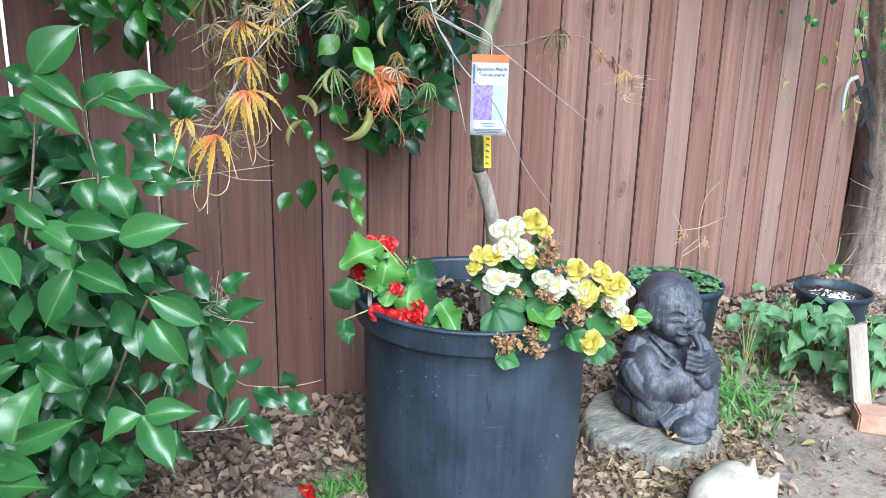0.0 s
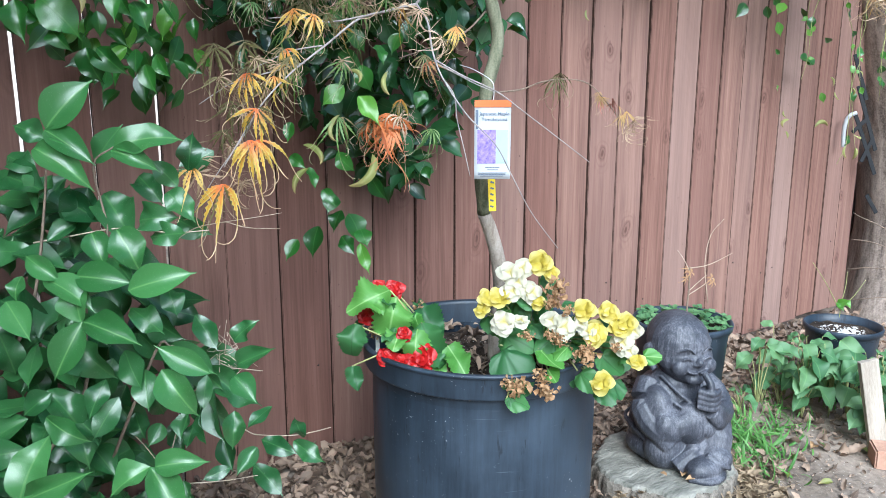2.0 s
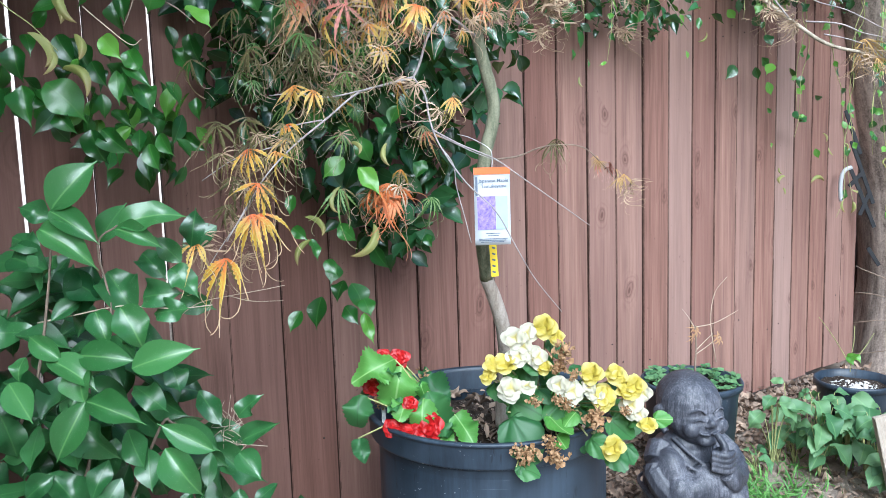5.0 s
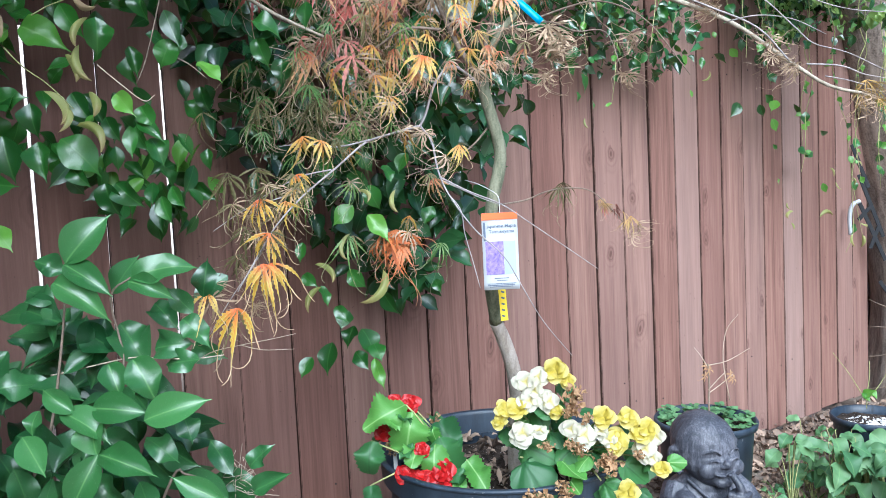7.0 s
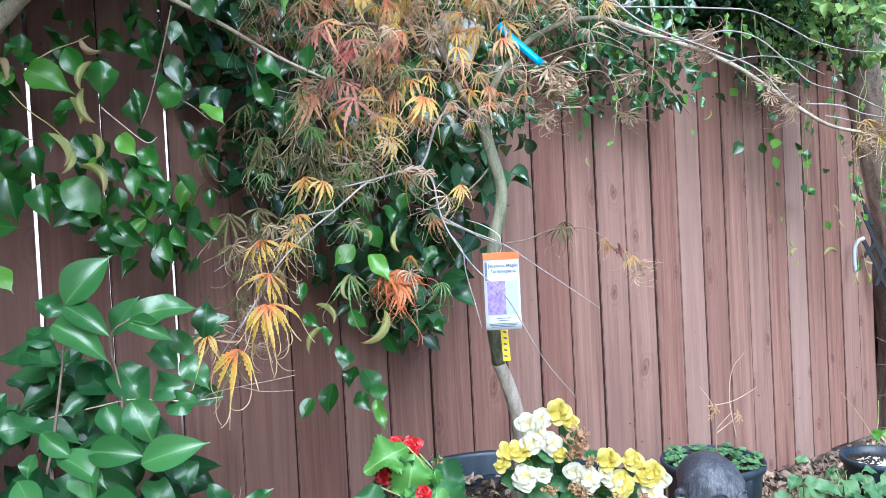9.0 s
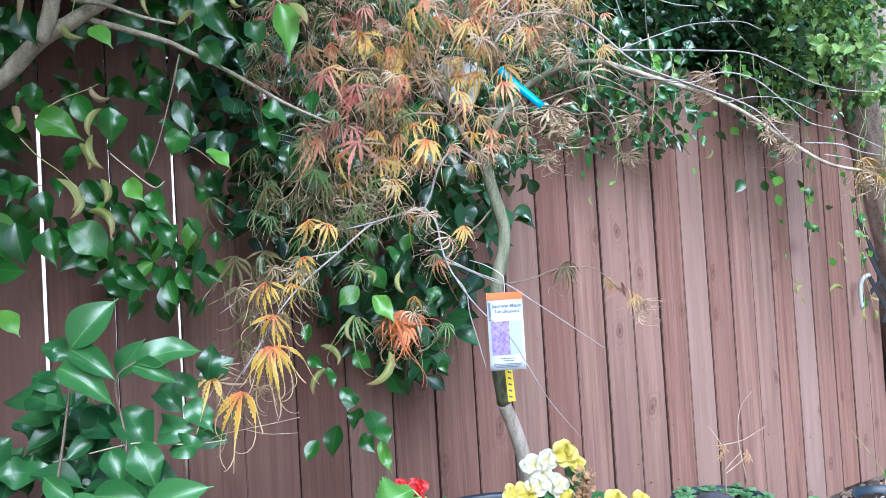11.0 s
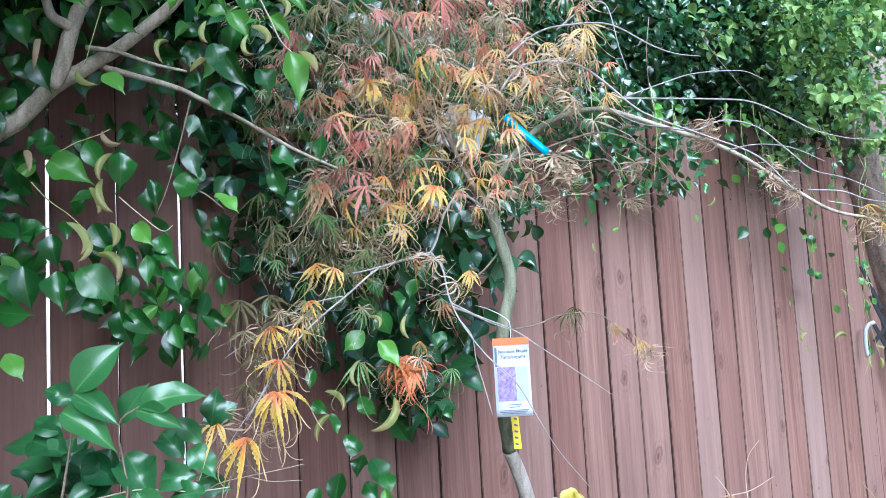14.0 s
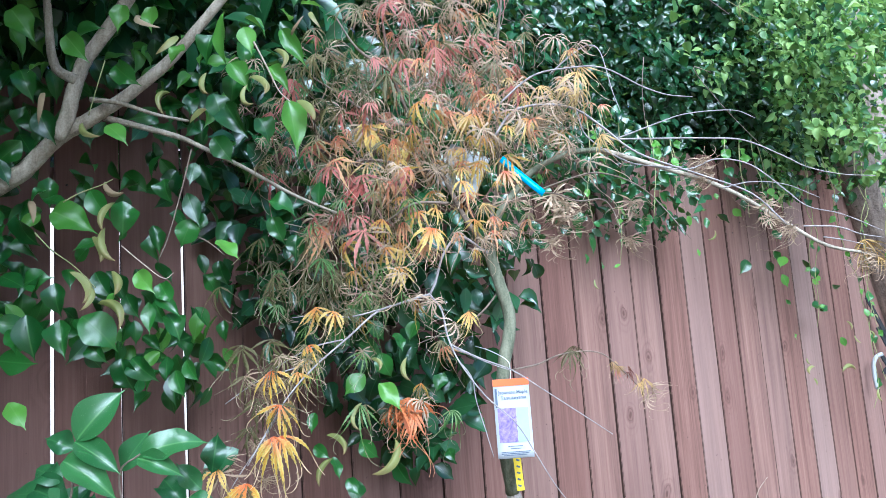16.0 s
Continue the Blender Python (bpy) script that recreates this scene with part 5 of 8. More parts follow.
# ---- glossy shrub ----
def leaf_set(name, mat, seed, count=5, wide=(0.56, 0.68), fold=(0.12, 0.35), droop=(0.1, 0.5), full=0.85, tip=0.25, drip=0.06, wave=0.2, power=0.85):
    rng = random.Random(seed)
    out = []
    for _ in range(count):
        V, F, U = leaf_geo(rng.uniform(*wide), 12, rng.uniform(*fold), rng.uniform(*droop), full, tip, rng.uniform(0.03, wave), 0, 5, rng.uniform(0, 6), power, drip)
        out.append(mesh_of(name, V, F, mat, U))
    return out


def crescents(mat):
    out = []
    for wide, sweep, side in ((0.2, 1.6, 1), (0.22, 2.1, -1), (0.18, 2.4, 1), (0.26, 1.2, -1)):
        V, F, U = crescent_geo(wide, sweep, 9, side)
        out.append(mesh_of("leaf", V, F, mat, U))
    return out


def build_shrub():
    rng = random.Random(41)
    root = (-0.62, -0.32, ground_z(-0.62, -0.32))
    shrub = thing("shrub", root, "broad-leaved evergreen shrub with large glossy green leaves before the fence", "shrub")
    leaves = leaf_set("leaf", SHRUB, 42, 10, (0.5, 0.58), (0.05, 0.55), (0.1, 1.1), 0.98, 0.02, 0.07, 0.7, 0.82)
    # the paler set, laid only in the front rows
    fresh = leaf_set("leaf", SHRUB_PALE, 43, 9, (0.5, 0.58), (0.05, 0.5), (0.1, 1.0), 0.98, 0.02, 0.07, 0.6, 0.82)
    front = [(-0.56, -0.651, 0.433, -0.533, -0.673, 0.542, 0.53), (-0.556, -0.653, 0.433, -0.48, -0.73, 0.486, 0.38), (-0.398, -0.753, 0.482, -0.469, -0.747, 0.461, 0.62), (-0.398, -0.753, 0.482, -0.376, -0.828, 0.419, 0.55), (-0.393, -0.757, 0.482, -0.343, -0.822, 0.51, 0.52), (-0.587, -0.694, 0.435, -0.54, -0.765, 0.441, 0.54), (-0.594, -0.711, 0.409, -0.539, -0.782, 0.43, 0.82), (-0.513, -0.646, 0.551, -0.485, -0.716, 0.517, 0.48), (-0.451, -0.647, 0.687, -0.511, -0.668, 0.606, 0.48), (-0.451, -0.647, 0.687, -0.394, -0.733, 0.667, 0.48), (-0.453, -0.646, 0.685, -0.47, -0.647, 0.76, 0.64), (-0.54, -0.573, 0.715, -0.523, -0.639, 0.67, 0.55), (-0.391, -0.676, 0.731, -0.323, -0.751, 0.77, 0.47)]
    front += [(-0.452, -0.625, 0.751, -0.398, -0.701, 0.756, 0.53), (-0.473, -0.611, 0.745, -0.525, -0.595, 0.797, 0.48), (-0.393, -0.646, 0.819, -0.379, -0.711, 0.769, 0.65), (-0.424, -0.625, 0.814, -0.422, -0.677, 0.776, 0.87), (-0.38, -0.616, 0.938, -0.31, -0.692, 0.979, 0.45), (-0.384, -0.615, 0.934, -0.342, -0.688, 0.92, 0.4), (-0.46, -0.549, 0.965, -0.41, -0.597, 1.046, 0.58), (-0.462, -0.548, 0.964, -0.416, -0.631, 0.929, 0.41), (-0.478, -0.545, 0.937, -0.42, -0.638, 0.898, 0.46), (-0.309, -0.774, 0.613, -0.379, -0.746, 0.663, 0.42), (-0.366, -0.731, 0.619, -0.344, -0.807, 0.555, 0.51), (-0.49, -0.598, 0.748, -0.439, -0.681, 0.726, 0.45), (-0.516, -0.578, 0.751, -0.543, -0.604, 0.73, 0.87)]
    mid = [(-0.448, -0.45, 0.944, -0.495, -0.443, 0.976, 0.74), (-0.501, -0.42, 0.918, -0.474, -0.482, 0.906, 0.73), (-0.505, -0.427, 0.886, -0.462, -0.503, 0.868, 0.83), (-0.4, -0.509, 0.869, -0.446, -0.54, 0.789, 0.62), (-0.382, -0.525, 0.859, -0.361, -0.598, 0.8, 0.7), (-0.387, -0.506, 0.906, -0.358, -0.544, 0.972, 0.58), (-0.267, -0.598, 0.893, -0.263, -0.618, 0.958, 0.6), (-0.283, -0.594, 0.87, -0.322, -0.589, 0.916, 0.65), (-0.2, -0.535, 0.92, -0.272, -0.535, 0.888, 0.57), (-0.365, -0.627, 0.587, -0.379, -0.672, 0.536, 0.67), (-0.417, -0.594, 0.572, -0.457, -0.619, 0.523, 0.58), (-0.404, -0.613, 0.545, -0.455, -0.632, 0.489, 0.52), (-0.49, -0.548, 0.551, -0.544, -0.556, 0.525, 0.66)]
    mid += [(-0.387, -0.601, 0.616, -0.386, -0.656, 0.567, 0.63), (-0.371, -0.592, 0.682, -0.341, -0.661, 0.655, 0.53), (-0.398, -0.667, 0.391, -0.392, -0.715, 0.376, 0.75), (-0.286, -0.687, 0.579, -0.309, -0.722, 0.538, 0.45), (-0.244, -0.701, 0.63, -0.229, -0.735, 0.675, 0.6), (-0.244, -0.712, 0.595, -0.207, -0.766, 0.63, 0.47), (-0.251, -0.713, 0.577, -0.239, -0.769, 0.553, 0.64), (-0.209, -0.759, 0.531, -0.259, -0.766, 0.514, 0.46), (-0.23, -0.76, 0.481, -0.202, -0.821, 0.475, 0.52), (-0.189, -0.791, 0.48, -0.17, -0.85, 0.457, 0.49), (-0.176, -0.799, 0.484, -0.196, -0.809, 0.524, 0.61), (-0.237, -0.759, 0.47, -0.279, -0.776, 0.442, 0.56), (-0.275, -0.741, 0.439, -0.323, -0.746, 0.434, 0.47)]
    mid += [(-0.33, -0.585, 0.791, -0.294, -0.645, 0.805, 0.59), (-0.299, -0.585, 0.861, -0.276, -0.649, 0.832, 0.62), (-0.422, -0.511, 0.815, -0.474, -0.52, 0.789, 0.58), (-0.341, -0.569, 0.817, -0.305, -0.629, 0.832, 0.69), (-0.444, -0.47, 0.888, -0.496, -0.488, 0.839, 0.57), (-0.432, -0.493, 0.849, -0.399, -0.564, 0.82, 0.61)]
    deep = [(-0.498, -0.461, 0.252, -0.445, -0.526, 0.29, 0.6), (-0.457, -0.496, 0.239, -0.388, -0.571, 0.277, 0.69), (-0.236, -0.568, 0.506, -0.252, -0.622, 0.423, 0.34), (-0.213, -0.598, 0.468, -0.235, -0.639, 0.412, 0.55), (-0.278, -0.551, 0.466, -0.308, -0.579, 0.431, 0.85), (-0.424, -0.465, 0.404, -0.403, -0.528, 0.376, 1), (-0.451, -0.451, 0.389, -0.445, -0.507, 0.347, 0.69), (-0.427, -0.431, 0.501, -0.463, -0.456, 0.464, 1.03), (-0.355, -0.495, 0.464, -0.364, -0.539, 0.429, 1), (-0.395, -0.435, 0.559, -0.432, -0.462, 0.512, 0.89), (-0.477, -0.378, 0.552, -0.52, -0.399, 0.51, 0.74), (-0.281, -0.479, 0.679, -0.28, -0.531, 0.639, 0.82), (-0.262, -0.563, 0.467, -0.274, -0.607, 0.422, 0.66)]
    deep += [(-0.412, -0.502, 0.318, -0.396, -0.555, 0.31, 1.28), (-0.444, -0.479, 0.317, -0.421, -0.538, 0.305, 0.88), (-0.321, -0.526, 0.446, -0.35, -0.552, 0.42, 1.03), (-0.302, -0.572, 0.35, -0.303, -0.626, 0.299, 0.55), (-0.487, -0.414, 0.422, -0.456, -0.482, 0.398, 0.78), (-0.312, -0.472, 0.629, -0.286, -0.542, 0.592, 0.65), (-0.247, -0.519, 0.631, -0.232, -0.584, 0.584, 0.55), (-0.401, -0.329, 0.868, -0.444, -0.348, 0.833, 0.99), (-0.296, -0.405, 0.871, -0.277, -0.468, 0.837, 0.81), (-0.249, -0.464, 0.795, -0.222, -0.529, 0.773, 0.69), (-0.477, -0.3, 0.789, -0.453, -0.363, 0.766, 1.12), (-0.411, -0.443, 0.501, -0.379, -0.488, 0.551, 0.88), (-0.471, -0.368, 0.596, -0.52, -0.38, 0.566, 0.75)]
    deep += [(-0.272, -0.561, 0.447, -0.302, -0.587, 0.421, 0.89)]
    lay(front, fresh, shrub, rng, label="paler leaf", tilt=0.22)
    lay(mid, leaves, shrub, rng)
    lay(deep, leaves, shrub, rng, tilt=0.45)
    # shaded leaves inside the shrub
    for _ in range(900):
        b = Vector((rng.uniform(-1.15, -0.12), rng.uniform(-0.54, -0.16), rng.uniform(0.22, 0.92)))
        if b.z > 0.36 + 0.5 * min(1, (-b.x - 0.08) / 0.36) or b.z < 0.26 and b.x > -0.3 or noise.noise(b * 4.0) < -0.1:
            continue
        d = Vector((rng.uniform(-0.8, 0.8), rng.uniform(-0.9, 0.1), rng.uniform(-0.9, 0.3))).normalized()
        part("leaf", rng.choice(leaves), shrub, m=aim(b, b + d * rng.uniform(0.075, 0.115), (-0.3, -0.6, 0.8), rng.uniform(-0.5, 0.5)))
    # the side of the shrub beyond the path's edge
    for _ in range(260):
        b = Vector((rng.uniform(-1.2, -0.66), rng.uniform(-0.66, -0.2), rng.uniform(0.2, 0.86)))
        d = Vector((rng.uniform(-0.9, 0.9), rng.uniform(-0.9, 0.0), rng.uniform(-0.7, 0.3))).normalized()
        part("leaf", rng.choice(leaves), shrub, m=aim(b, b + d * rng.uniform(0.07, 0.11), (-0.3, -0.5, 0.9), rng.uniform(-0.4, 0.4)))
    def stem(pts, thin):
        part("stem", tube_mesh("stem", pts, 0.0014 if thin else 0.0032, 0.0008 if thin else 0.0015, TWIG_PALE if thin else TWIG_DARK, 6, 4, 0.05, rng), shrub)

    stem([(-0.5, -0.486, 0.42), (-0.438, -0.53, 0.539), (-0.429, -0.535, 0.65), (-0.416, -0.545, 0.729), (-0.389, -0.564, 0.802), (-0.4, -0.556, 0.905), (-0.372, -0.575, 0.936)], False)
    stem([(-0.53, -0.465, 0.6), (-0.493, -0.491, 0.693), (-0.465, -0.511, 0.858), (-0.455, -0.518, 0.964)], False)
    stem([(-0.485, -0.49, 0.784), (-0.431, -0.528, 0.796), (-0.377, -0.566, 0.807), (-0.336, -0.594, 0.803), (-0.296, -0.622, 0.8), (-0.256, -0.65, 0.804)], True)
    stem([(-0.398, -0.496, 0.392), (-0.326, -0.547, 0.587), (-0.306, -0.561, 0.596), (-0.283, -0.577, 0.586)], False)
    stem([(-0.289, -0.439, 0.335), (-0.256, -0.461, 0.449), (-0.219, -0.487, 0.492), (-0.184, -0.512, 0.513), (-0.137, -0.545, 0.509)], True)
    stem([(-0.173, -0.446, 0.389), (-0.143, -0.468, 0.36), (-0.123, -0.481, 0.352), (-0.071, -0.518, 0.351), (-0.034, -0.544, 0.359), (-0.008, -0.562, 0.368)], True)
    stem([(-0.276, -0.513, 0.31), (-0.225, -0.549, 0.315), (-0.173, -0.586, 0.326)], True)
    stem([(-0.36, -0.462, 0.417), (-0.341, -0.475, 0.39), (-0.326, -0.486, 0.362)], True)
    # a dry spray of old seed stalks
    c = [(-0.195, -0.504, 0.546)]
    for _ in range(26):
        a = Vector(c[0]) + Vector((rng.gauss(0, 0.012), rng.gauss(0, 0.012), rng.gauss(0, 0.018)))
        pts = [a, a + Vector((rng.gauss(0, 0.01), rng.gauss(0, 0.01), rng.gauss(0.0, 0.012))), a + Vector((rng.gauss(0, 0.018), rng.gauss(0, 0.016), rng.gauss(-0.005, 0.025)))]
        part("dry_stalk", tube_mesh("dry_stalk", pts, 0.0009, 0.0005, TWIG_PALE, 4, 4), shrub)


build_shrub()


# ---- fig tree at the fence ----
def build_fig():
    rng = random.Random(51)
    root = (-1.5, -0.25, ground_z(-1.5, -0.25))
    tree = thing("fig_tree", root, "weeping fig tree with pale limbs and glossy green drooping leaves", "tree")
    def limb(pts, r0, r1, mat):
        name = "limb" if r0 > 0.006 else "twig"
        part(name, tube_mesh(name, pts, r0, r1, mat, 10 if r0 > 0.006 else 5, 5, 0.05, rng), tree)

    limb([(-1.5, -0.25, 0.0), (-1.42, -0.27, 0.5), (-1.2, -0.3, 1.0), (-0.86, -0.1, 1.26)] + [(-0.657, -0.16, 1.373), (-0.526, -0.252, 1.445), (-0.49, -0.276, 1.479), (-0.452, -0.303, 1.52), (-0.411, -0.332, 1.546), (-0.384, -0.351, 1.564), (-0.339, -0.382, 1.596), (-0.276, -0.426, 1.655), (-0.235, -0.455, 1.708), (-0.166, -0.504, 1.805)], 0.0225, 0.009, LIMB)
    limb([(-0.458, -0.324, 1.51), (-0.442, -0.335, 1.55), (-0.431, -0.342, 1.604), (-0.422, -0.348, 1.636), (-0.409, -0.358, 1.669), (-0.369, -0.386, 1.732), (-0.323, -0.418, 1.819)], 0.0145, 0.0125, LIMB)
    limb([(-0.428, -0.357, 1.619), (-0.443, -0.346, 1.629), (-0.459, -0.335, 1.644), (-0.468, -0.329, 1.68), (-0.471, -0.327, 1.725), (-0.476, -0.323, 1.804)], 0.0105, 0.007, LIMB)
    limb([(-0.407, -0.371, 1.58), (-0.36, -0.405, 1.567), (-0.308, -0.441, 1.541), (-0.256, -0.477, 1.523)], 0.0055, 0.0028, LIMB)
    limb([(-0.378, -0.343, 1.556), (-0.311, -0.39, 1.528), (-0.259, -0.427, 1.505), (-0.224, -0.451, 1.482), (-0.163, -0.494, 1.439), (-0.086, -0.548, 1.378), (-0.018, -0.595, 1.335)], 0.0065, 0.0025, LIMB)
    limb([(-0.271, -0.545, 1.448), (-0.285, -0.536, 1.384), (-0.307, -0.52, 1.296), (-0.323, -0.509, 1.252)], 0.0017, 0.0009, TWIG_DARK)
    limb([(-0.386, -0.526, 1.276), (-0.359, -0.544, 1.246), (-0.329, -0.566, 1.216), (-0.314, -0.576, 1.224)], 0.0012, 0.0007, TWIG_PALE)
    limb([(-0.512, -0.499, 1.299), (-0.49, -0.514, 1.269), (-0.46, -0.535, 1.24), (-0.431, -0.555, 1.202)], 0.0012, 0.0007, SHOOT)
    limb([(-0.474, -0.525, 1.346), (-0.452, -0.541, 1.359), (-0.422, -0.562, 1.37), (-0.407, -0.572, 1.378)], 0.0012, 0.0007, SHOOT)
    limb([(-0.203, -0.69, 1.604), (-0.185, -0.703, 1.554), (-0.171, -0.713, 1.514), (-0.156, -0.723, 1.494)], 0.002, 0.001, TWIG_PALE)
    limb([(-0.406, -0.512, 1.604), (-0.418, -0.503, 1.556), (-0.43, -0.495, 1.507)], 0.0012, 0.0007, SHOOT)
    limb([(-0.255, -0.495, 1.302), (-0.235, -0.509, 1.289), (-0.211, -0.526, 1.263)], 0.0018, 0.001, TWIG_DARK)
    dark = leaf_set("leaf", FICUS, 52, 8, (0.46, 0.56), (0.05, 0.5), (0.2, 1.0), 0.95, 0.02, 0.13, 0.5, 0.85)
    pale = leaf_set("leaf", FICUS_BRIGHT, 53, 6, (0.44, 0.52), (0.05, 0.4), (0.2, 0.8), 0.95, 0.02, 0.13, 0.45, 0.85)
    curl = crescents(YELLOW_LEAF)
    dry = crescents(DRY_CURL)

    bright = [(-0.233, -0.638, 1.677, -0.26, -0.639, 1.566, 0.3), (-0.141, -0.676, 1.515, -0.129, -0.704, 1.413, 0.45), (-0.152, -0.687, 1.638, -0.128, -0.728, 1.562, 0.3), (-0.224, -0.63, 1.585, -0.207, -0.67, 1.535, 0.79), (-0.478, -0.421, 1.351, -0.424, -0.489, 1.316, 0.64), (-0.24, -0.572, 1.282, -0.215, -0.621, 1.248, 0.61), (-0.463, -0.477, 1.654, -0.441, -0.52, 1.598, 0.59), (-0.401, -0.495, 1.493, -0.378, -0.542, 1.459, 0.71), (-0.169, -0.665, 1.574, -0.147, -0.709, 1.523, 0.38), (-0.293, -0.589, 1.624, -0.322, -0.599, 1.584, 1.03), (-0.543, -0.431, 1.706, -0.516, -0.477, 1.644, 0.67), (-0.338, -0.569, 1.692, -0.355, -0.586, 1.644, 0.85), (-0.206, -0.651, 1.646, -0.205, -0.681, 1.593, 0.63)]
    bright += [(-0.177, -0.658, 1.565, -0.215, -0.669, 1.562, 0.71), (-0.14, -0.697, 1.65, -0.16, -0.722, 1.666, 0.63), (-0.382, -0.54, 1.699, -0.398, -0.557, 1.647, 0.79), (-0.54, -0.39, 1.029, -0.519, -0.435, 0.988, 0.7), (-0.364, -0.54, 1.23, -0.352, -0.58, 1.192, 0.81), (-0.395, -0.514, 1.198, -0.414, -0.535, 1.174, 0.79)]
    gloss = [(-0.215, -0.567, 1.535, -0.195, -0.606, 1.461, 0.55), (-0.233, -0.558, 1.553, -0.219, -0.594, 1.489, 0.6), (-0.522, -0.331, 1.363, -0.52, -0.357, 1.283, 0.76), (-0.261, -0.505, 1.33, -0.289, -0.514, 1.276, 0.7), (-0.27, -0.506, 1.378, -0.26, -0.539, 1.314, 0.53), (-0.415, -0.41, 1.396, -0.399, -0.447, 1.332, 0.61), (-0.366, -0.439, 1.372, -0.366, -0.465, 1.302, 0.63), (-0.304, -0.487, 1.406, -0.312, -0.51, 1.358, 0.64), (-0.258, -0.522, 1.431, -0.274, -0.541, 1.388, 0.72), (-0.071, -0.642, 1.381, -0.088, -0.659, 1.333, 0.64), (-0.141, -0.585, 1.325, -0.139, -0.615, 1.271, 0.53), (-0.104, -0.605, 1.289, -0.121, -0.623, 1.243, 0.7), (-0.147, -0.585, 1.353, -0.114, -0.643, 1.342, 0.57)]
    gloss += [(-0.188, -0.601, 1.638, -0.193, -0.628, 1.595, 0.87), (-0.231, -0.547, 1.475, -0.218, -0.585, 1.424, 0.61), (-0.48, -0.366, 1.4, -0.517, -0.375, 1.389, 0.82), (-0.439, -0.436, 1.675, -0.416, -0.49, 1.686, 0.78), (-0.523, -0.37, 1.621, -0.509, -0.407, 1.561, 0.79), (-0.494, -0.379, 1.544, -0.48, -0.415, 1.479, 0.7), (-0.381, -0.466, 1.616, -0.364, -0.507, 1.569, 0.78), (-0.234, -0.573, 1.658, -0.265, -0.581, 1.607, 0.69), (-0.164, -0.597, 1.503, -0.152, -0.635, 1.459, 0.69), (-0.515, -0.405, 1.174, -0.512, -0.431, 1.092, 0.68), (-0.475, -0.44, 1.224, -0.481, -0.463, 1.162, 0.7), (-0.437, -0.456, 1.165, -0.39, -0.517, 1.111, 0.61), (-0.468, -0.435, 1.162, -0.468, -0.461, 1.094, 0.62)]
    gloss += [(-0.553, -0.368, 1.1, -0.51, -0.432, 1.089, 0.82), (-0.425, -0.458, 1.118, -0.414, -0.497, 1.084, 0.68), (-0.38, -0.484, 1.089, -0.379, -0.511, 1.025, 0.7), (-0.366, -0.494, 1.089, -0.342, -0.539, 1.044, 0.57), (-0.315, -0.528, 1.087, -0.327, -0.55, 1.049, 0.79), (-0.303, -0.532, 1.063, -0.306, -0.56, 1.016, 0.7), (-0.288, -0.545, 1.079, -0.288, -0.576, 1.04, 0.68), (-0.316, -0.538, 1.159, -0.301, -0.579, 1.118, 0.61), (-0.333, -0.53, 1.186, -0.306, -0.582, 1.16, 0.46), (-0.343, -0.523, 1.181, -0.351, -0.545, 1.126, 0.48), (-0.552, -0.39, 1.242, -0.523, -0.443, 1.222, 0.95), (-0.52, -0.409, 1.226, -0.497, -0.463, 1.239, 0.86), (-0.419, -0.48, 1.237, -0.408, -0.517, 1.188, 0.74)]
    gloss += [(-0.498, -0.42, 1.199, -0.523, -0.445, 1.235, 0.69), (-0.375, -0.503, 1.196, -0.371, -0.537, 1.154, 0.79), (-0.327, -0.538, 1.211, -0.324, -0.572, 1.175, 0.82), (-0.535, -0.388, 1.151, -0.522, -0.427, 1.11, 0.89)]
    curled = [(-0.308, -0.615, 1.624, -0.347, -0.619, 1.584, 0.01), (-0.318, -0.594, 1.53, -0.333, -0.613, 1.483, 0.02), (-0.267, -0.633, 1.56, -0.274, -0.658, 1.513, 0.02), (-0.207, -0.672, 1.547, -0.197, -0.709, 1.506, 0.02), (-0.209, -0.669, 1.535, -0.21, -0.698, 1.492, 0.02), (-0.173, -0.702, 1.589, -0.174, -0.731, 1.546, 0.02), (-0.14, -0.711, 1.502, -0.127, -0.75, 1.457, 0.01), (-0.393, -0.516, 1.352, -0.415, -0.529, 1.3, 0.01), (-0.406, -0.5, 1.311, -0.397, -0.533, 1.249, 0.01), (-0.425, -0.485, 1.297, -0.418, -0.519, 1.248, 0.01), (-0.289, -0.606, 1.477, -0.275, -0.653, 1.487, 0.02), (-0.441, -0.504, 1.49, -0.421, -0.549, 1.456, 0.02), (-0.12, -0.747, 1.647, -0.119, -0.778, 1.607, 0.02)]
    curled += [(-0.464, -0.51, 1.234, -0.45, -0.548, 1.178, 0.01), (-0.439, -0.523, 1.208, -0.453, -0.543, 1.167, 0.01), (-0.424, -0.528, 1.179, -0.401, -0.574, 1.132, 0.01), (-0.406, -0.548, 1.23, -0.408, -0.578, 1.187, 0.02)]
    dried = [(-0.497, -0.474, 1.542, -0.507, -0.494, 1.482, 0.01), (-0.514, -0.434, 1.363, -0.511, -0.466, 1.32, 0.02), (-0.408, -0.511, 1.389, -0.387, -0.557, 1.361, 0.02), (-0.146, -0.724, 1.614, -0.143, -0.765, 1.631, 0.02), (-0.361, -0.585, 1.663, -0.341, -0.63, 1.628, 0.02)]
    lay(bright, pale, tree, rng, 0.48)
    lay(gloss, dark, tree, rng, 0.5, tilt=0.4)
    lay(curled, curl, tree, rng, 0, "yellowing curled leaf", 0.6)
    lay(dried, dry, tree, rng, 0, "dried pale curled leaf", 0.6)
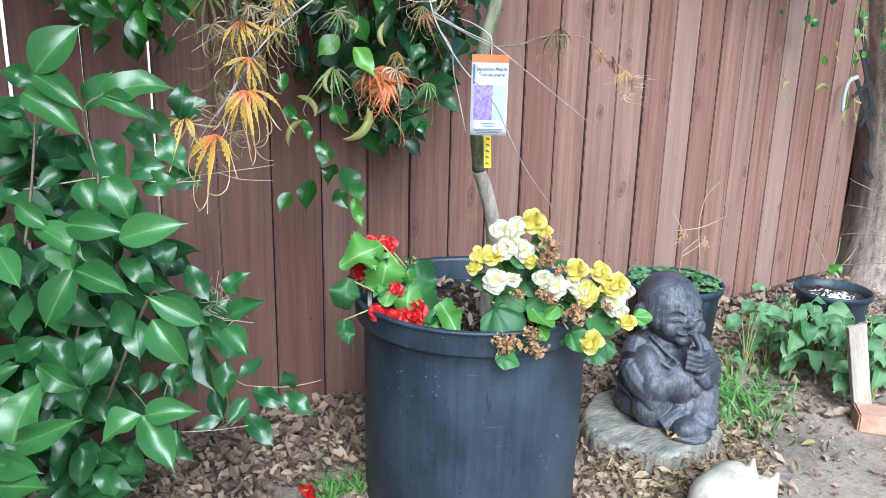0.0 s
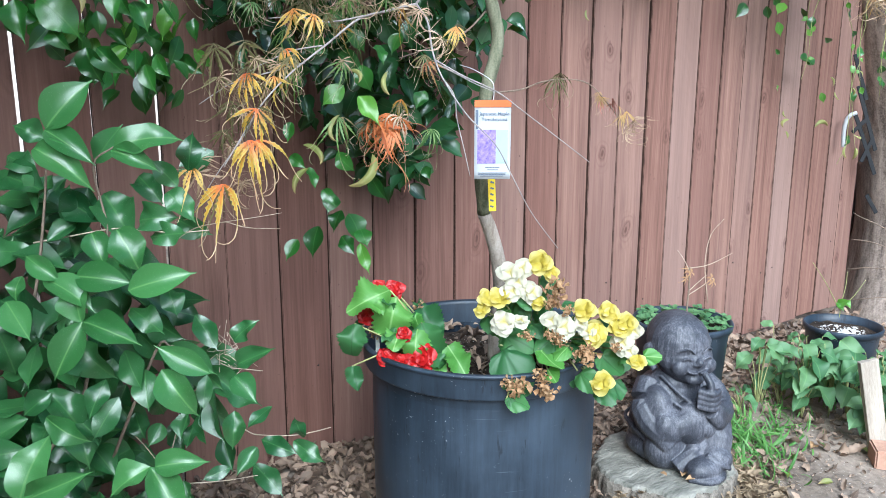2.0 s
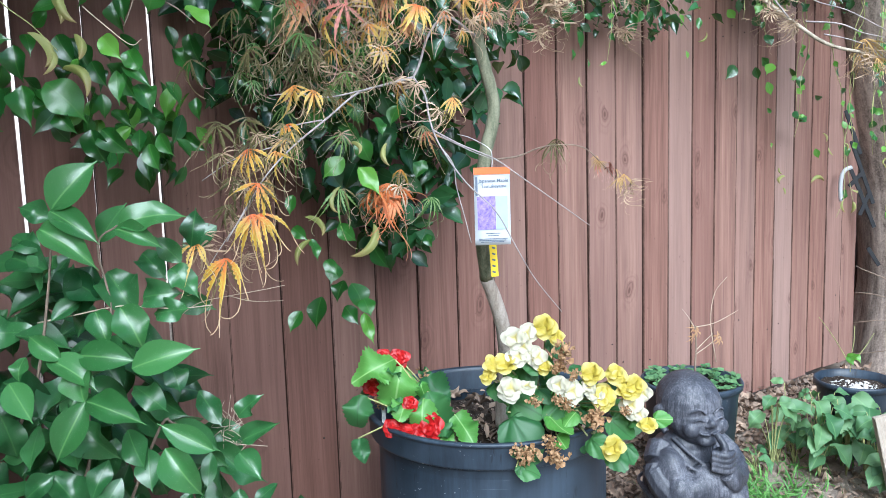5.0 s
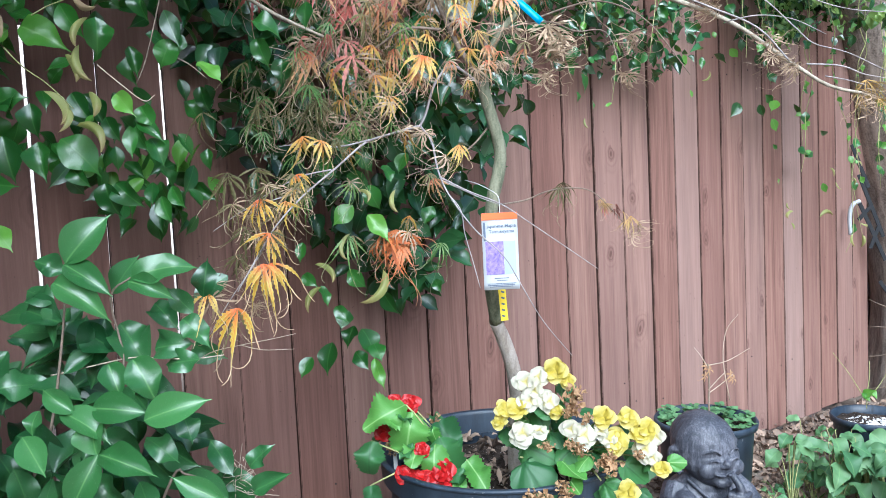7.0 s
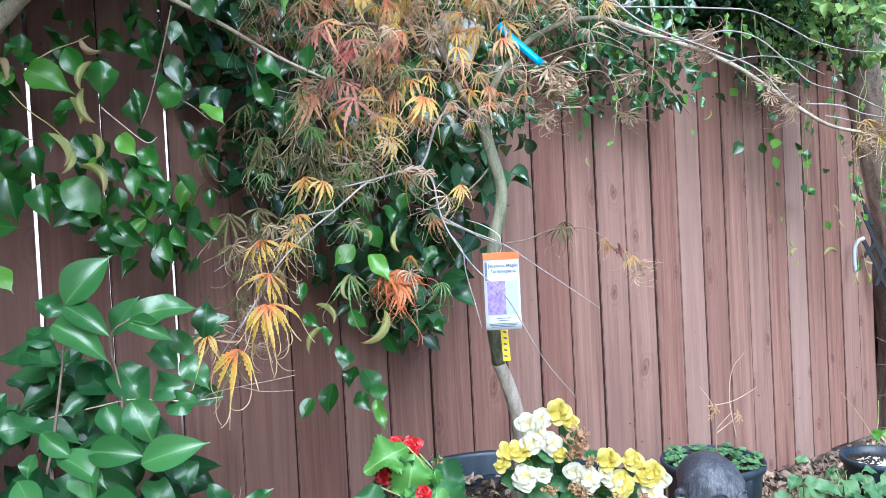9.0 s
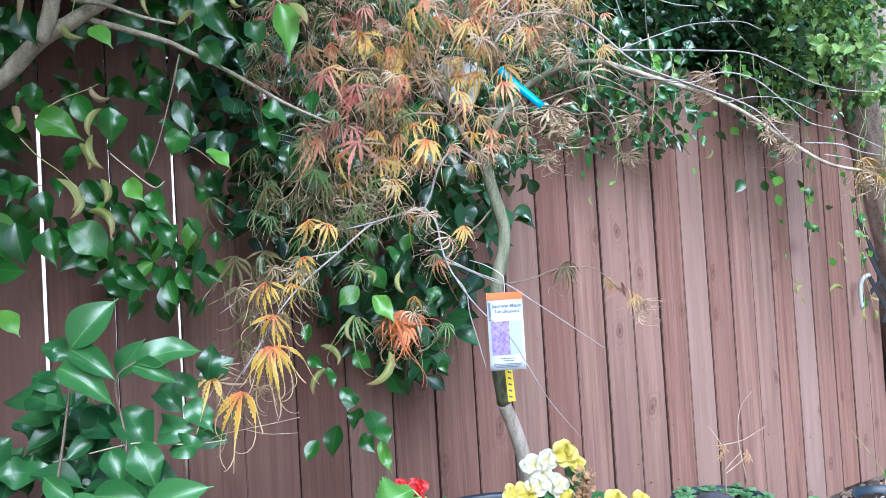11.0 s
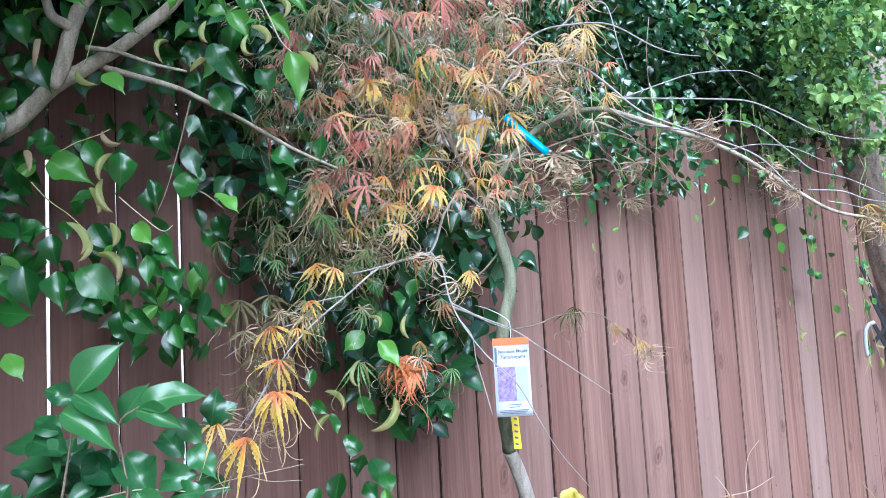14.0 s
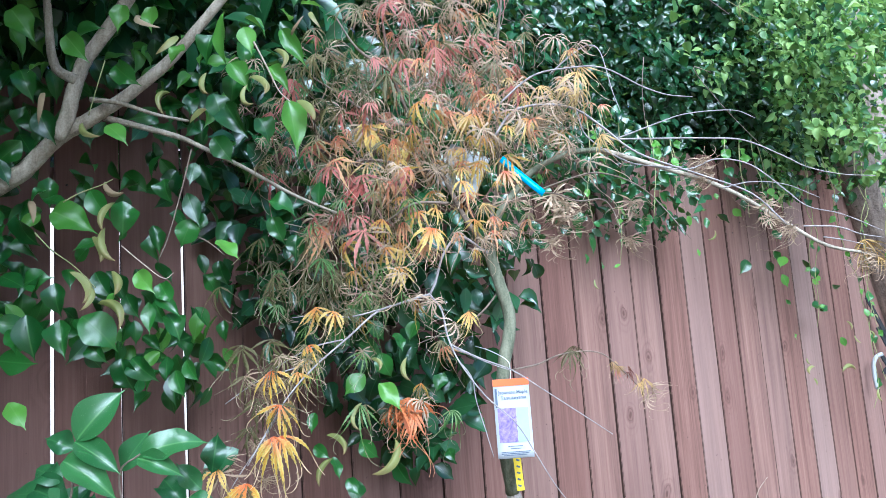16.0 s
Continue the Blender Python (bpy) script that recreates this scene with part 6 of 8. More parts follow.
    # inner foliage, hanging in layers
    for _ in range(1150):
        b = Vector((rng.uniform(-1.25, 0.1), rng.uniform(-0.36, -0.06), rng.uniform(1.02, 2.25)))
        if b.z < 1.2 + 0.18 * max(0, b.x + 0.9) and rng.random() < 0.5:
            continue
        if b.z < 1.36 + 0.3 * max(0, b.x + 0.55) and b.x > -0.55:
            continue
        if -0.62 < b.x < 0.02 and 1.2 < b.z < 1.62 and rng.random() < 0.72:
            continue
        d = Vector((rng.uniform(-0.7, 0.7), rng.uniform(-0.7, 0.2), rng.uniform(-1.1, 0.1))).normalized()
        # bright copies crowd the top front, standing in for light from behind
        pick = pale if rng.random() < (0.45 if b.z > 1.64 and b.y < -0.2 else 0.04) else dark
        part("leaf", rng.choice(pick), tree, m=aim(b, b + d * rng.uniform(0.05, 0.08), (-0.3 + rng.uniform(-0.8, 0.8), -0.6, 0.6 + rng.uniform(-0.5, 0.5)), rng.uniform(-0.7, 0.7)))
    for _ in range(720):
        b = Vector((rng.uniform(-0.95, -0.12), rng.uniform(-0.3, -0.08), rng.uniform(1.0, 1.75)))
        if b.z < 1.07 + 0.12 * math.sin(b.x * 9) + 0.25 * max(0, b.x + 0.42):
            continue
        if b.x > -0.5 and b.z > 1.2 and rng.random() < 0.7:
            continue
        d = Vector((rng.uniform(-0.6, 0.6), rng.uniform(-0.6, 0.1), rng.uniform(-1.1, -0.1))).normalized()
        part("leaf", rng.choice(dark if rng.random() < 0.93 else pale), tree, m=aim(b, b + d * rng.uniform(0.05, 0.08), (-0.2 + rng.uniform(-0.8, 0.8), -0.7, 0.6 + rng.uniform(-0.5, 0.5)), rng.uniform(-0.7, 0.7)))
    shapes = [leaf_geo(0.62, 5, 0.2, rng.uniform(0.1, 0.6), 0.85, 0.4, 0, 0, 3) for _ in range(6)]
    placed = []
    # crown; the part reaching over the camera is unseen, added to shade the left boards
    for _ in range(32000):
        b = Vector((rng.uniform(-2.9, 0.2), rng.uniform(-2.0, 0.5), rng.uniform(1.75, 2.9)))
        if b.z < 1.78 + 0.34 * max(0.0, -b.y - 0.25):
            continue
        # front limit slants with the sun so the maple stays lit
        if b.y > -0.12 and b.z < 1.84 or b.y < -0.3 and b.x > -0.3 + 0.5 * min(0.0, b.y + 0.65):
            continue
        d = Vector((rng.uniform(-0.7, 0.7), rng.uniform(-0.7, 0.7), rng.uniform(-1.0, 0.2))).normalized()
        placed.append((rng.randrange(6), aim(b, b + d * rng.uniform(0.07, 0.115), (rng.uniform(-1, 1), -0.5, 0.7))))
    swarm("crown", IVY, shapes, placed, tree, "dense dark green crown, its unseen front part added for shade")["kind"] = "stuff"


build_fig()


# ---- climbing vine on the fence ----
def build_vine():
    rng = random.Random(61)
    vine = thing("climbing_vine", (1.9, -0.05, 0.0), "dense green climbing vine spilling over the fence top", "vine")
    shapes = [leaf_geo(rng.uniform(0.48, 0.72), 6, rng.uniform(0, 0.6), rng.uniform(-0.2, 0.9), 0.95, 0.02, rng.uniform(0, 0.3), 0, 3, rng.uniform(0, 6), 0.75, 0.1) for _ in range(12)]

    def cloud(n, lo, hi, keep, s0, s1):
        out = []
        while len(out) < n:
            b = Vector([rng.uniform(a, c) for a, c in zip(lo, hi)])
            if not keep(b):
                continue
            d = Vector((rng.uniform(-0.8, 0.8), rng.uniform(-0.8, 0.3), rng.uniform(-1.1, 0.2))).normalized()
            out.append((rng.randrange(12), aim(b, b + d * rng.uniform(s0, s1), (-0.4 + rng.uniform(-0.9, 0.9), -0.5 + rng.uniform(-0.6, 0.6), 0.6 + rng.uniform(-0.5, 0.5)), rng.uniform(-0.5, 0.5))))
        return out

    def hem(x):
        """Lower edge of the hanging foliage along the fence."""
        return 1.62 + 0.1 * math.sin(3.1 * x) + 0.07 * math.sin(7.7 * x + 1) - 0.16 * math.exp(-((x - 1.15) / 0.25) ** 2) - 0.12 * math.exp(-((x - 2.6) / 0.4) ** 2)

    def body(b):
        lump = 0.12 * noise.noise(Vector((b.x * 3, b.z * 3, 1)))
        if abs(b.x - 1.68) < 0.27 + 0.1 * lump and b.z < 1.9 and b.y < 0.02:
            return False
        if b.y < -0.16 and noise.noise(b * 5.5) + 0.5 * noise.noise(b * 13.0) < -0.08 + 0.25 * (b.x < 1.3):
            return False
        return b.z > hem(b.x) + (0.0 if b.y < -0.04 else 0.2) and b.y > -0.34 - lump + 0.5 * max(0, 1.95 - b.z) + 0.12 * max(0.0, min(1.0, b.x - 2.0)) and (b.z > 1.84 or b.y < -0.03)

    part_a = swarm("foliage", IVY, shapes, cloud(36000, (0.55, -0.5, 1.4), (4.2, 0.5, 3.1), body, 0.021, 0.055), vine)
    part_a["kind"] = "stuff"
    # pale copies grow commoner to the right, painting brighter light there
    light = swarm("lit_foliage", IVY_LIGHT, shapes, cloud(12000, (1.2, -0.62, 1.55), (4.4, -0.1, 3.2), lambda b: body(b) and b.y < -0.14 - 0.12 * (b.x < 2) and rng.random() < (0.05 + 0.6 * (b.x - 1.3)) * (0.4 + 1.6 * max(0.0, noise.noise(b * 4.0) + 0.15)), 0.014, 0.06), vine, "vine leaves coloured paler for a sunlit look")
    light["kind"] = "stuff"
    back = swarm("back_foliage", IVY, shapes, cloud(12000, (-1.6, 0.12, 1.7), (4.4, 0.8, 2.7), lambda b: True, 0.07, 0.12), vine)
    back["kind"] = "stuff"
    # sprays that hang before the big trunk
    near = swarm("near_foliage", IVY, shapes, cloud(250, (1.62, -0.7, 1.5), (2.35, -0.45, 2.3), lambda b: b.z > 1.7 + 0.25 * noise.noise(b * 2.2), 0.03, 0.065), vine)
    near["kind"] = "stuff"
    # more of the pale copy, to brighten the spray by colour
    near = swarm("near_lit_foliage", IVY_LIGHT, shapes, cloud(1800, (1.62, -0.72, 1.4), (2.35, -0.45, 2.3), lambda b: b.z > 1.72 - 0.14 * (b.x > 2.0) + 0.3 * noise.noise(b * 3.2) and noise.noise(b * 7.0) > -0.05, 0.018, 0.05), vine, "vine leaves coloured paler for a sunlit look")
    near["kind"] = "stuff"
    # brown and green runners among the leaves
    for k in range(30):
        p = Vector((rng.uniform(0.9, 3.2), rng.uniform(-0.55, -0.42), rng.uniform(1.8, 2.7)))
        d = Vector((rng.gauss(0, 0.12), rng.gauss(0, 0.03), rng.gauss(-0.06, 0.09)))
        bend = Vector((rng.gauss(0, 0.09), rng.gauss(0, 0.02), rng.gauss(0, 0.09)))
        part("runner", tube_mesh("runner", [p, p + d * 0.7 - bend * 0.4, p + d * 1.3 + bend * 0.5, p + d * 1.6 + bend * 2.0], 0.0015, 0.0007, rng.choice((TWIG_DARK, TWIG_DARK, SHOOT)), 5, 4), vine)
    # foliage that hangs down behind the maple
    def drape(b):
        edge = 0.78 + 1.6 * abs(b.x - 0.33) ** 1.4 + 0.06 * math.sin(9 * b.x)
        return b.z > edge and b.z < 1.9 and abs(b.x - 0.3) < 0.42
    dr = swarm("hanging_foliage", IVY, shapes, cloud(1150, (-0.1, -0.3, 0.7), (0.75, -0.04, 1.85), drape, 0.05, 0.085), vine)
    dr["kind"] = "stuff"
    over = swarm("front_foliage", IVY, shapes, cloud(420, (0.75, -0.3, 1.3), (1.55, -0.05, 1.8), lambda b: b.z > 1.42 + 0.1 * math.sin(7 * b.x) + 0.25 * noise.noise(b * 5.0), 0.03, 0.06), vine)
    over["kind"] = "stuff"
    # single leaves of the hanging sprays
    leaves = leaf_set("leaf", FICUS, 62, 6, (0.5, 0.6), (0.05, 0.35), (0.2, 0.9), 0.95, 0.02, 0.12, 0.4)
    pale = leaf_set("leaf", FICUS_BRIGHT, 63, 4, (0.5, 0.58), (0.05, 0.3), (0.2, 0.6), 0.95, 0.02, 0.12, 0.4)
    curl = crescents(YELLOW_LEAF)
    glossy = [(0.014, -0.478, 1.12, 0.026, -0.519, 1.088, 0.83), (0.06, -0.506, 1.091, 0.081, -0.555, 1.064, 0.63), (0.094, -0.528, 1.07, 0.094, -0.559, 1.016, 0.62), (0.075, -0.521, 1.134, 0.091, -0.565, 1.1, 0.57), (-0.014, -0.436, 0.897, -0.006, -0.476, 0.875, 0.65), (0.015, -0.454, 0.873, 0.019, -0.489, 0.837, 0.54), (0.117, -0.522, 0.858, 0.121, -0.556, 0.802, 0.55), (0.039, -0.466, 0.829, 0.045, -0.503, 0.802, 0.67), (0.061, -0.488, 0.902, 0.071, -0.528, 0.862, 0.6), (0.157, -0.576, 1.128, 0.122, -0.586, 1.094, 0.64), (0.199, -0.595, 1.022, 0.168, -0.607, 0.99, 0.75), (0.204, -0.584, 0.874, 0.195, -0.612, 0.854, 0.91), (0.043, -0.503, 1.169, 0.048, -0.539, 1.132, 0.69)]
    glossy += [(-0.013, -0.443, 0.962, -0.035, -0.461, 0.926, 0.6), (0.119, -0.548, 1.107, 0.122, -0.584, 1.077, 0.69), (0.124, -0.349, 0.802, 0.094, -0.377, 0.766, 0.8), (0.131, -0.366, 0.766, 0.092, -0.388, 0.731, 0.86), (0.143, -0.378, 0.759, 0.155, -0.439, 0.714, 0.68), (0.087, -0.345, 0.733, 0.042, -0.37, 0.674, 0.63), (0.046, -0.324, 0.704, 0.003, -0.343, 0.67, 0.57), (0.124, -0.379, 0.711, 0.125, -0.428, 0.682, 0.85), (0.159, -0.399, 0.728, 0.153, -0.443, 0.698, 0.81)]
    fresh = [(0.046, -0.551, 1.031, -0.003, -0.551, 0.997, 0.68), (0.068, -0.565, 1.012, 0.09, -0.611, 0.961, 0.5), (0.145, -0.424, 0.7, 0.134, -0.473, 0.642, 0.33)]
    curled = [(0.118, -0.591, 1.057, 0.107, -0.616, 1.013, 0.01), (-0.012, -0.489, 0.92, 0.002, -0.531, 0.884, 0.01), (0.098, -0.562, 0.903, 0.046, -0.557, 0.844, 0.01), (-0.002, -0.491, 0.875, -0.036, -0.5, 0.828, 0.01), (0.046, -0.534, 0.977, 0.028, -0.553, 0.928, 0.01), (0.059, -0.551, 1.058, 0.058, -0.585, 1.035, 0.02)]
    lay(glossy, leaves, vine, rng, 0.55, tilt=0.35)
    lay(fresh, pale, vine, rng, 0.54)
    lay(curled, curl, vine, rng, 0, "yellow speckled curled leaf", 0.4)
    hung = [(2.049, -0.12, 1.518, 2.083, -0.135, 1.459, 0.62), (1.57, -0.12, 1.523, 1.586, -0.135, 1.478, 0.6), (1.717, -0.12, 1.489, 1.697, -0.135, 1.431, 0.45), (2.106, -0.12, 1.369, 2.169, -0.135, 1.314, 0.56), (2.328, -0.12, 1.148, 2.439, -0.135, 1.142, 0.59), (2.379, -0.12, 1.305, 2.429, -0.135, 1.243, 0.54), (2.15, -0.12, 1.178, 2.177, -0.135, 1.143, 0.49), (1.935, -0.12, 1.332, 1.865, -0.135, 1.268, 0.59), (2.499, -0.12, 1.234, 2.57, -0.135, 1.2, 0.38), (1.365, -0.12, 1.473, 1.357, -0.135, 1.415, 0.67), (1.109, -0.12, 1.4, 1.145, -0.135, 1.324, 0.54), (1.056, -0.12, 1.425, 1.08, -0.135, 1.377, 0.58), (1.198, -0.12, 1.473, 1.216, -0.135, 1.395, 0.45)]
    hung += [(1.087, -0.12, 1.344, 1.104, -0.135, 1.296, 0.51), (1.156, -0.12, 1.318, 1.152, -0.135, 1.283, 0.55), (2.3, -0.12, 1.338, 2.361, -0.135, 1.278, 0.51), (1.414, -0.12, 1.487, 1.38, -0.135, 1.43, 0.55), (1.323, -0.12, 1.506, 1.341, -0.135, 1.453, 0.55), (1.006, -0.12, 1.433, 1.04, -0.135, 1.379, 0.6), (1.084, -0.12, 1.478, 1.025, -0.135, 1.405, 0.52), (0.974, -0.12, 1.472, 0.99, -0.135, 1.417, 0.67), (2.065, -0.12, 1.331, 2.071, -0.135, 1.263, 0.56), (2.38, -0.12, 1.127, 2.455, -0.135, 1.159, 0.5)]
    # rows for the bright copy; their sun is in the leaf colour
    sunlit = [(1.599, -0.13, 1.489, 1.612, -0.145, 1.426, 0.59), (2.13, -0.13, 1.277, 2.16, -0.145, 1.202, 0.56), (1.87, -0.13, 1.527, 1.919, -0.145, 1.478, 0.61), (2.491, -0.13, 1.015, 2.509, -0.145, 0.954, 0.57), (2.16, -0.13, 1.044, 2.168, -0.145, 1.007, 0.61), (1.772, -0.13, 1.581, 1.771, -0.145, 1.546, 0.72), (2.167, -0.13, 1.348, 2.09, -0.145, 1.295, 0.6), (1.634, -0.13, 1.368, 1.632, -0.145, 1.328, 0.52)]
    withered = [(2.598, -0.13, 1.017, 2.616, -0.145, 0.984, 0.04), (1.109, -0.13, 1.262, 1.109, -0.145, 1.228, 0.04), (2.551, -0.13, 1.078, 2.548, -0.145, 1.04, 0.04), (2.227, -0.13, 0.945, 2.226, -0.145, 0.918, 0.05), (2.253, -0.13, 0.864, 2.245, -0.145, 0.835, 0.05), (2.466, -0.13, 0.872, 2.543, -0.145, 0.875, 0.03), (1.7, -0.13, 1.404, 1.722, -0.145, 1.438, 0.04), (2.271, -0.13, 0.909, 2.21, -0.145, 0.88, 0.04)]
    def shrunk(rows, k):
        return [(*a[:3], *(a[i] + k * (a[i + 3] - a[i]) for i in range(3)), a[6]) for a in rows]

    lay(shrunk(hung, 0.78), leaves, vine, rng, 0.55, tilt=0.7)
    lay(shrunk(sunlit, 0.74), pale, vine, rng, 0.54, tilt=0.7)
    lay(withered, curl, vine, rng, 0, "yellow speckled curled leaf", 0.5)
    # strings that trail down the boards
    for k in range(27):
        x = 0.8 + 0.11 * (k - 15) + rng.uniform(-0.04, 0.04) if k > 14 else (0.95, 1.1, 1.24, 1.42, 1.75, 2.05, 2.2, 2.3, 2.38, 2.46, 2.55, 2.62, 2.72, 2.82, 2.9)[k]
        low = 1.38 + 0.25 * rng.random() if k > 14 else (1.32, 1.25, 1.38, 1.45, 1.42, 1.3, 1.0, 1.1, 0.72, 1.0, 0.7, 0.95, 0.66, 1.05, 1.2)[k]
        y = -0.1 - rng.uniform(0, 0.22)
        pts, z, sx = [], 1.75, x
        while z > low:
            pts.append(Vector((sx, y + rng.uniform(-0.01, 0.01), z)))
            sx += rng.gauss(0, 0.018)
            z -= rng.uniform(0.06, 0.1)
        if len(pts) < 3:
            continue
        part("runner", tube_mesh("runner", pts, 0.0022, 0.0009, SHOOT, 5, 3), vine)
        for q in spline(pts, 2):
            if rng.random() < (0.42 if 4 < k < 15 else 0.6):
                d = Vector((rng.uniform(-0.9, 0.9), rng.uniform(-0.6, 0.1), rng.uniform(-1, 0.1))).normalized()
                low_down = q[2] < 1.15
                pick = curl if low_down and rng.random() < 0.45 else (pale if rng.random() < 0.5 else leaves)
                part("leaf", rng.choice(pick), vine, m=aim(q, Vector(q) + d * rng.uniform(0.022, 0.06), (-0.5 + rng.uniform(-0.5, 0.5), -0.8, 0.4), rng.uniform(-0.7, 0.7), 1.1))


build_vine()

# ---- big tree ----
def build_big_tree():
    rng = random.Random(71)
    x, y = 3.4, -0.09
    z = ground_z(x, y)
    tree = thing("large_tree", (x, y, z), "large old tree with rough grey-brown bark beside the fence", "tree")
    V, F, U, n = [], [], [], 40
    rows = 46
    for i in range(rows + 1):
        h = -0.05 + 3.2 * i / rows
        r = 0.2 + 0.1 * math.exp(-max(0, h) / 0.3) - 0.008 * h
        cx = 0.08 - 0.22 * max(0, h - 0.46) - 0.13 * max(0, h - 0.87)
        for k in range(n):
            a = 2 * math.pi * k / n
            rr = r * (1 + 0.1 * math.exp(-max(0, h) / 0.25) * math.sin(4 * a + 1) + 0.05 * noise.noise(Vector((math.cos(a) * 3.2, math.sin(a) * 3.2, h * 1.3))) + 0.035 * noise.noise(Vector((math.cos(a) * 13, math.sin(a) * 13, h * 3))))
            V.append((x + cx + rr * math.cos(a), y + rr * math.sin(a), z + h))
            U.append((k / n, i / rows))
    for i in range(rows):
        for k in range(n):
            k2 = (k + 1) % n
            F.append((i * n + k, i * n + k2, (i + 1) * n + k2, (i + 1) * n + k))
    part("trunk", mesh_of("trunk", V, F, BARK, U), tree)
    part("limb", tube_mesh("limb", [(x - 0.05, y, 1.7), (x + 0.15, y - 0.1, 2.1), (x + 0.5, y - 0.2, 2.8)], 0.09, 0.05, BARK, 14, 5, 0.05, rng), tree)
    for k in range(4):
        pts = [(x + 0.26 * math.cos(a) * s, y + 0.26 * math.sin(a) * s, z + 0.12 + 0.12 * k + 0.04 * math.sin(a * 2 + k)) for a, s in [(2.4 + 0.35 * j, 1.0 - 0.06 * k + 0.04 * math.sin(j * 2.0)) for j in range(9)]]
        part("bare_stem", tube_mesh("bare_stem", pts, 0.003, 0.0015, TWIG_DARK, 5, 4), tree, "thin dry climbing stem round the trunk")


build_big_tree()


# ---- statue on a stump ----
STUMP = Vector((0.99, -0.6, 0.0))


def build_stump():
    z0 = ground_z(STUMP.x, STUMP.y) - 0.02
    stump = thing("tree_stump", (STUMP.x, STUMP.y, z0), "low weathered grey tree stump with rough edges", "tree stump")
    n = 150

    def edge(a):
        """Outline of the trunk, lobed and split."""
        c, s = math.cos(a), math.sin(a)
        return 0.192 * (1 + 0.05 * math.sin(2 * a + 0.9) + 0.035 * math.sin(5 * a) + 0.05 * noise.noise(Vector((c * 2.5, s * 2.5, 4))) - 0.12 * math.exp(-((a - 5.35) / 0.06) ** 2) - 0.1 * math.exp(-((a - 4.3) / 0.04) ** 2))

    def skin(rows, mat, name, label):
        V, F = [], []
        for f, h in rows:
            for k in range(n):
                a = 2 * math.pi * k / n
                c, s = math.cos(a), math.sin(a)
                r = edge(a) * f
                up = h
                if f > 0.97:
                    r += 0.012 * noise.noise(Vector((c * 16, s * 16, h * 9))) + 0.006 * noise.noise(Vector((c * 40, s * 40, h * 22)))
                if h > 0.07:
                    up += 0.006 * noise.noise(Vector((r * c * 14, r * s * 14, 1))) + 0.0025 * noise.noise(Vector((r * c * 60, r * s * 22, 2)))
                V.append((r * c, r * s, up))
        for i in range(len(rows) - 1):
            for k in range(n):
                k2 = (k + 1) % n
                F.append((i * n + k, i * n + k2, (i + 1) * n + k2, (i + 1) * n + k))
        part(name, mesh_of(name, V, F, mat), stump, label, m=Matrix.Translation((STUMP.x, STUMP.y, z0)))

    skin([(1.2, 0), (1.1, 0.02), (1.04, 0.045), (1.02, 0.07), (1.015, 0.088), (0.985, 0.094)], STUMP_BARK, "bark", "dark fissured bark round the stump")
    skin([(0.99, 0.09), (0.975, 0.101), (0.94, 0.104)] + [(0.94 - 0.94 * k / 14, 0.104) for k in range(1, 15)], STUMP_TOP, "cut_face", "grey weathered cut face of the stump")
    return z0 + 0.104


STUMP_Z = build_stump()


def blob(bm, centre, radii, rot=(0, 0, 0), seg=20):
    m = pose(*centre, *rot) @ Matrix.Diagonal((*radii, 1))
    bmesh.ops.create_uvsphere(bm, u_segments=seg, v_segments=seg // 2 + 2, radius=1, matrix=m)


def rope(bm, pts, r0, r1, sides=10):
    V, F, _ = tube(pts, r0, r1, sides, 4)
    vs = [bm.verts.new(v) for v in V]
    for f in F:
        bm.faces.new([vs[i] for i in f])


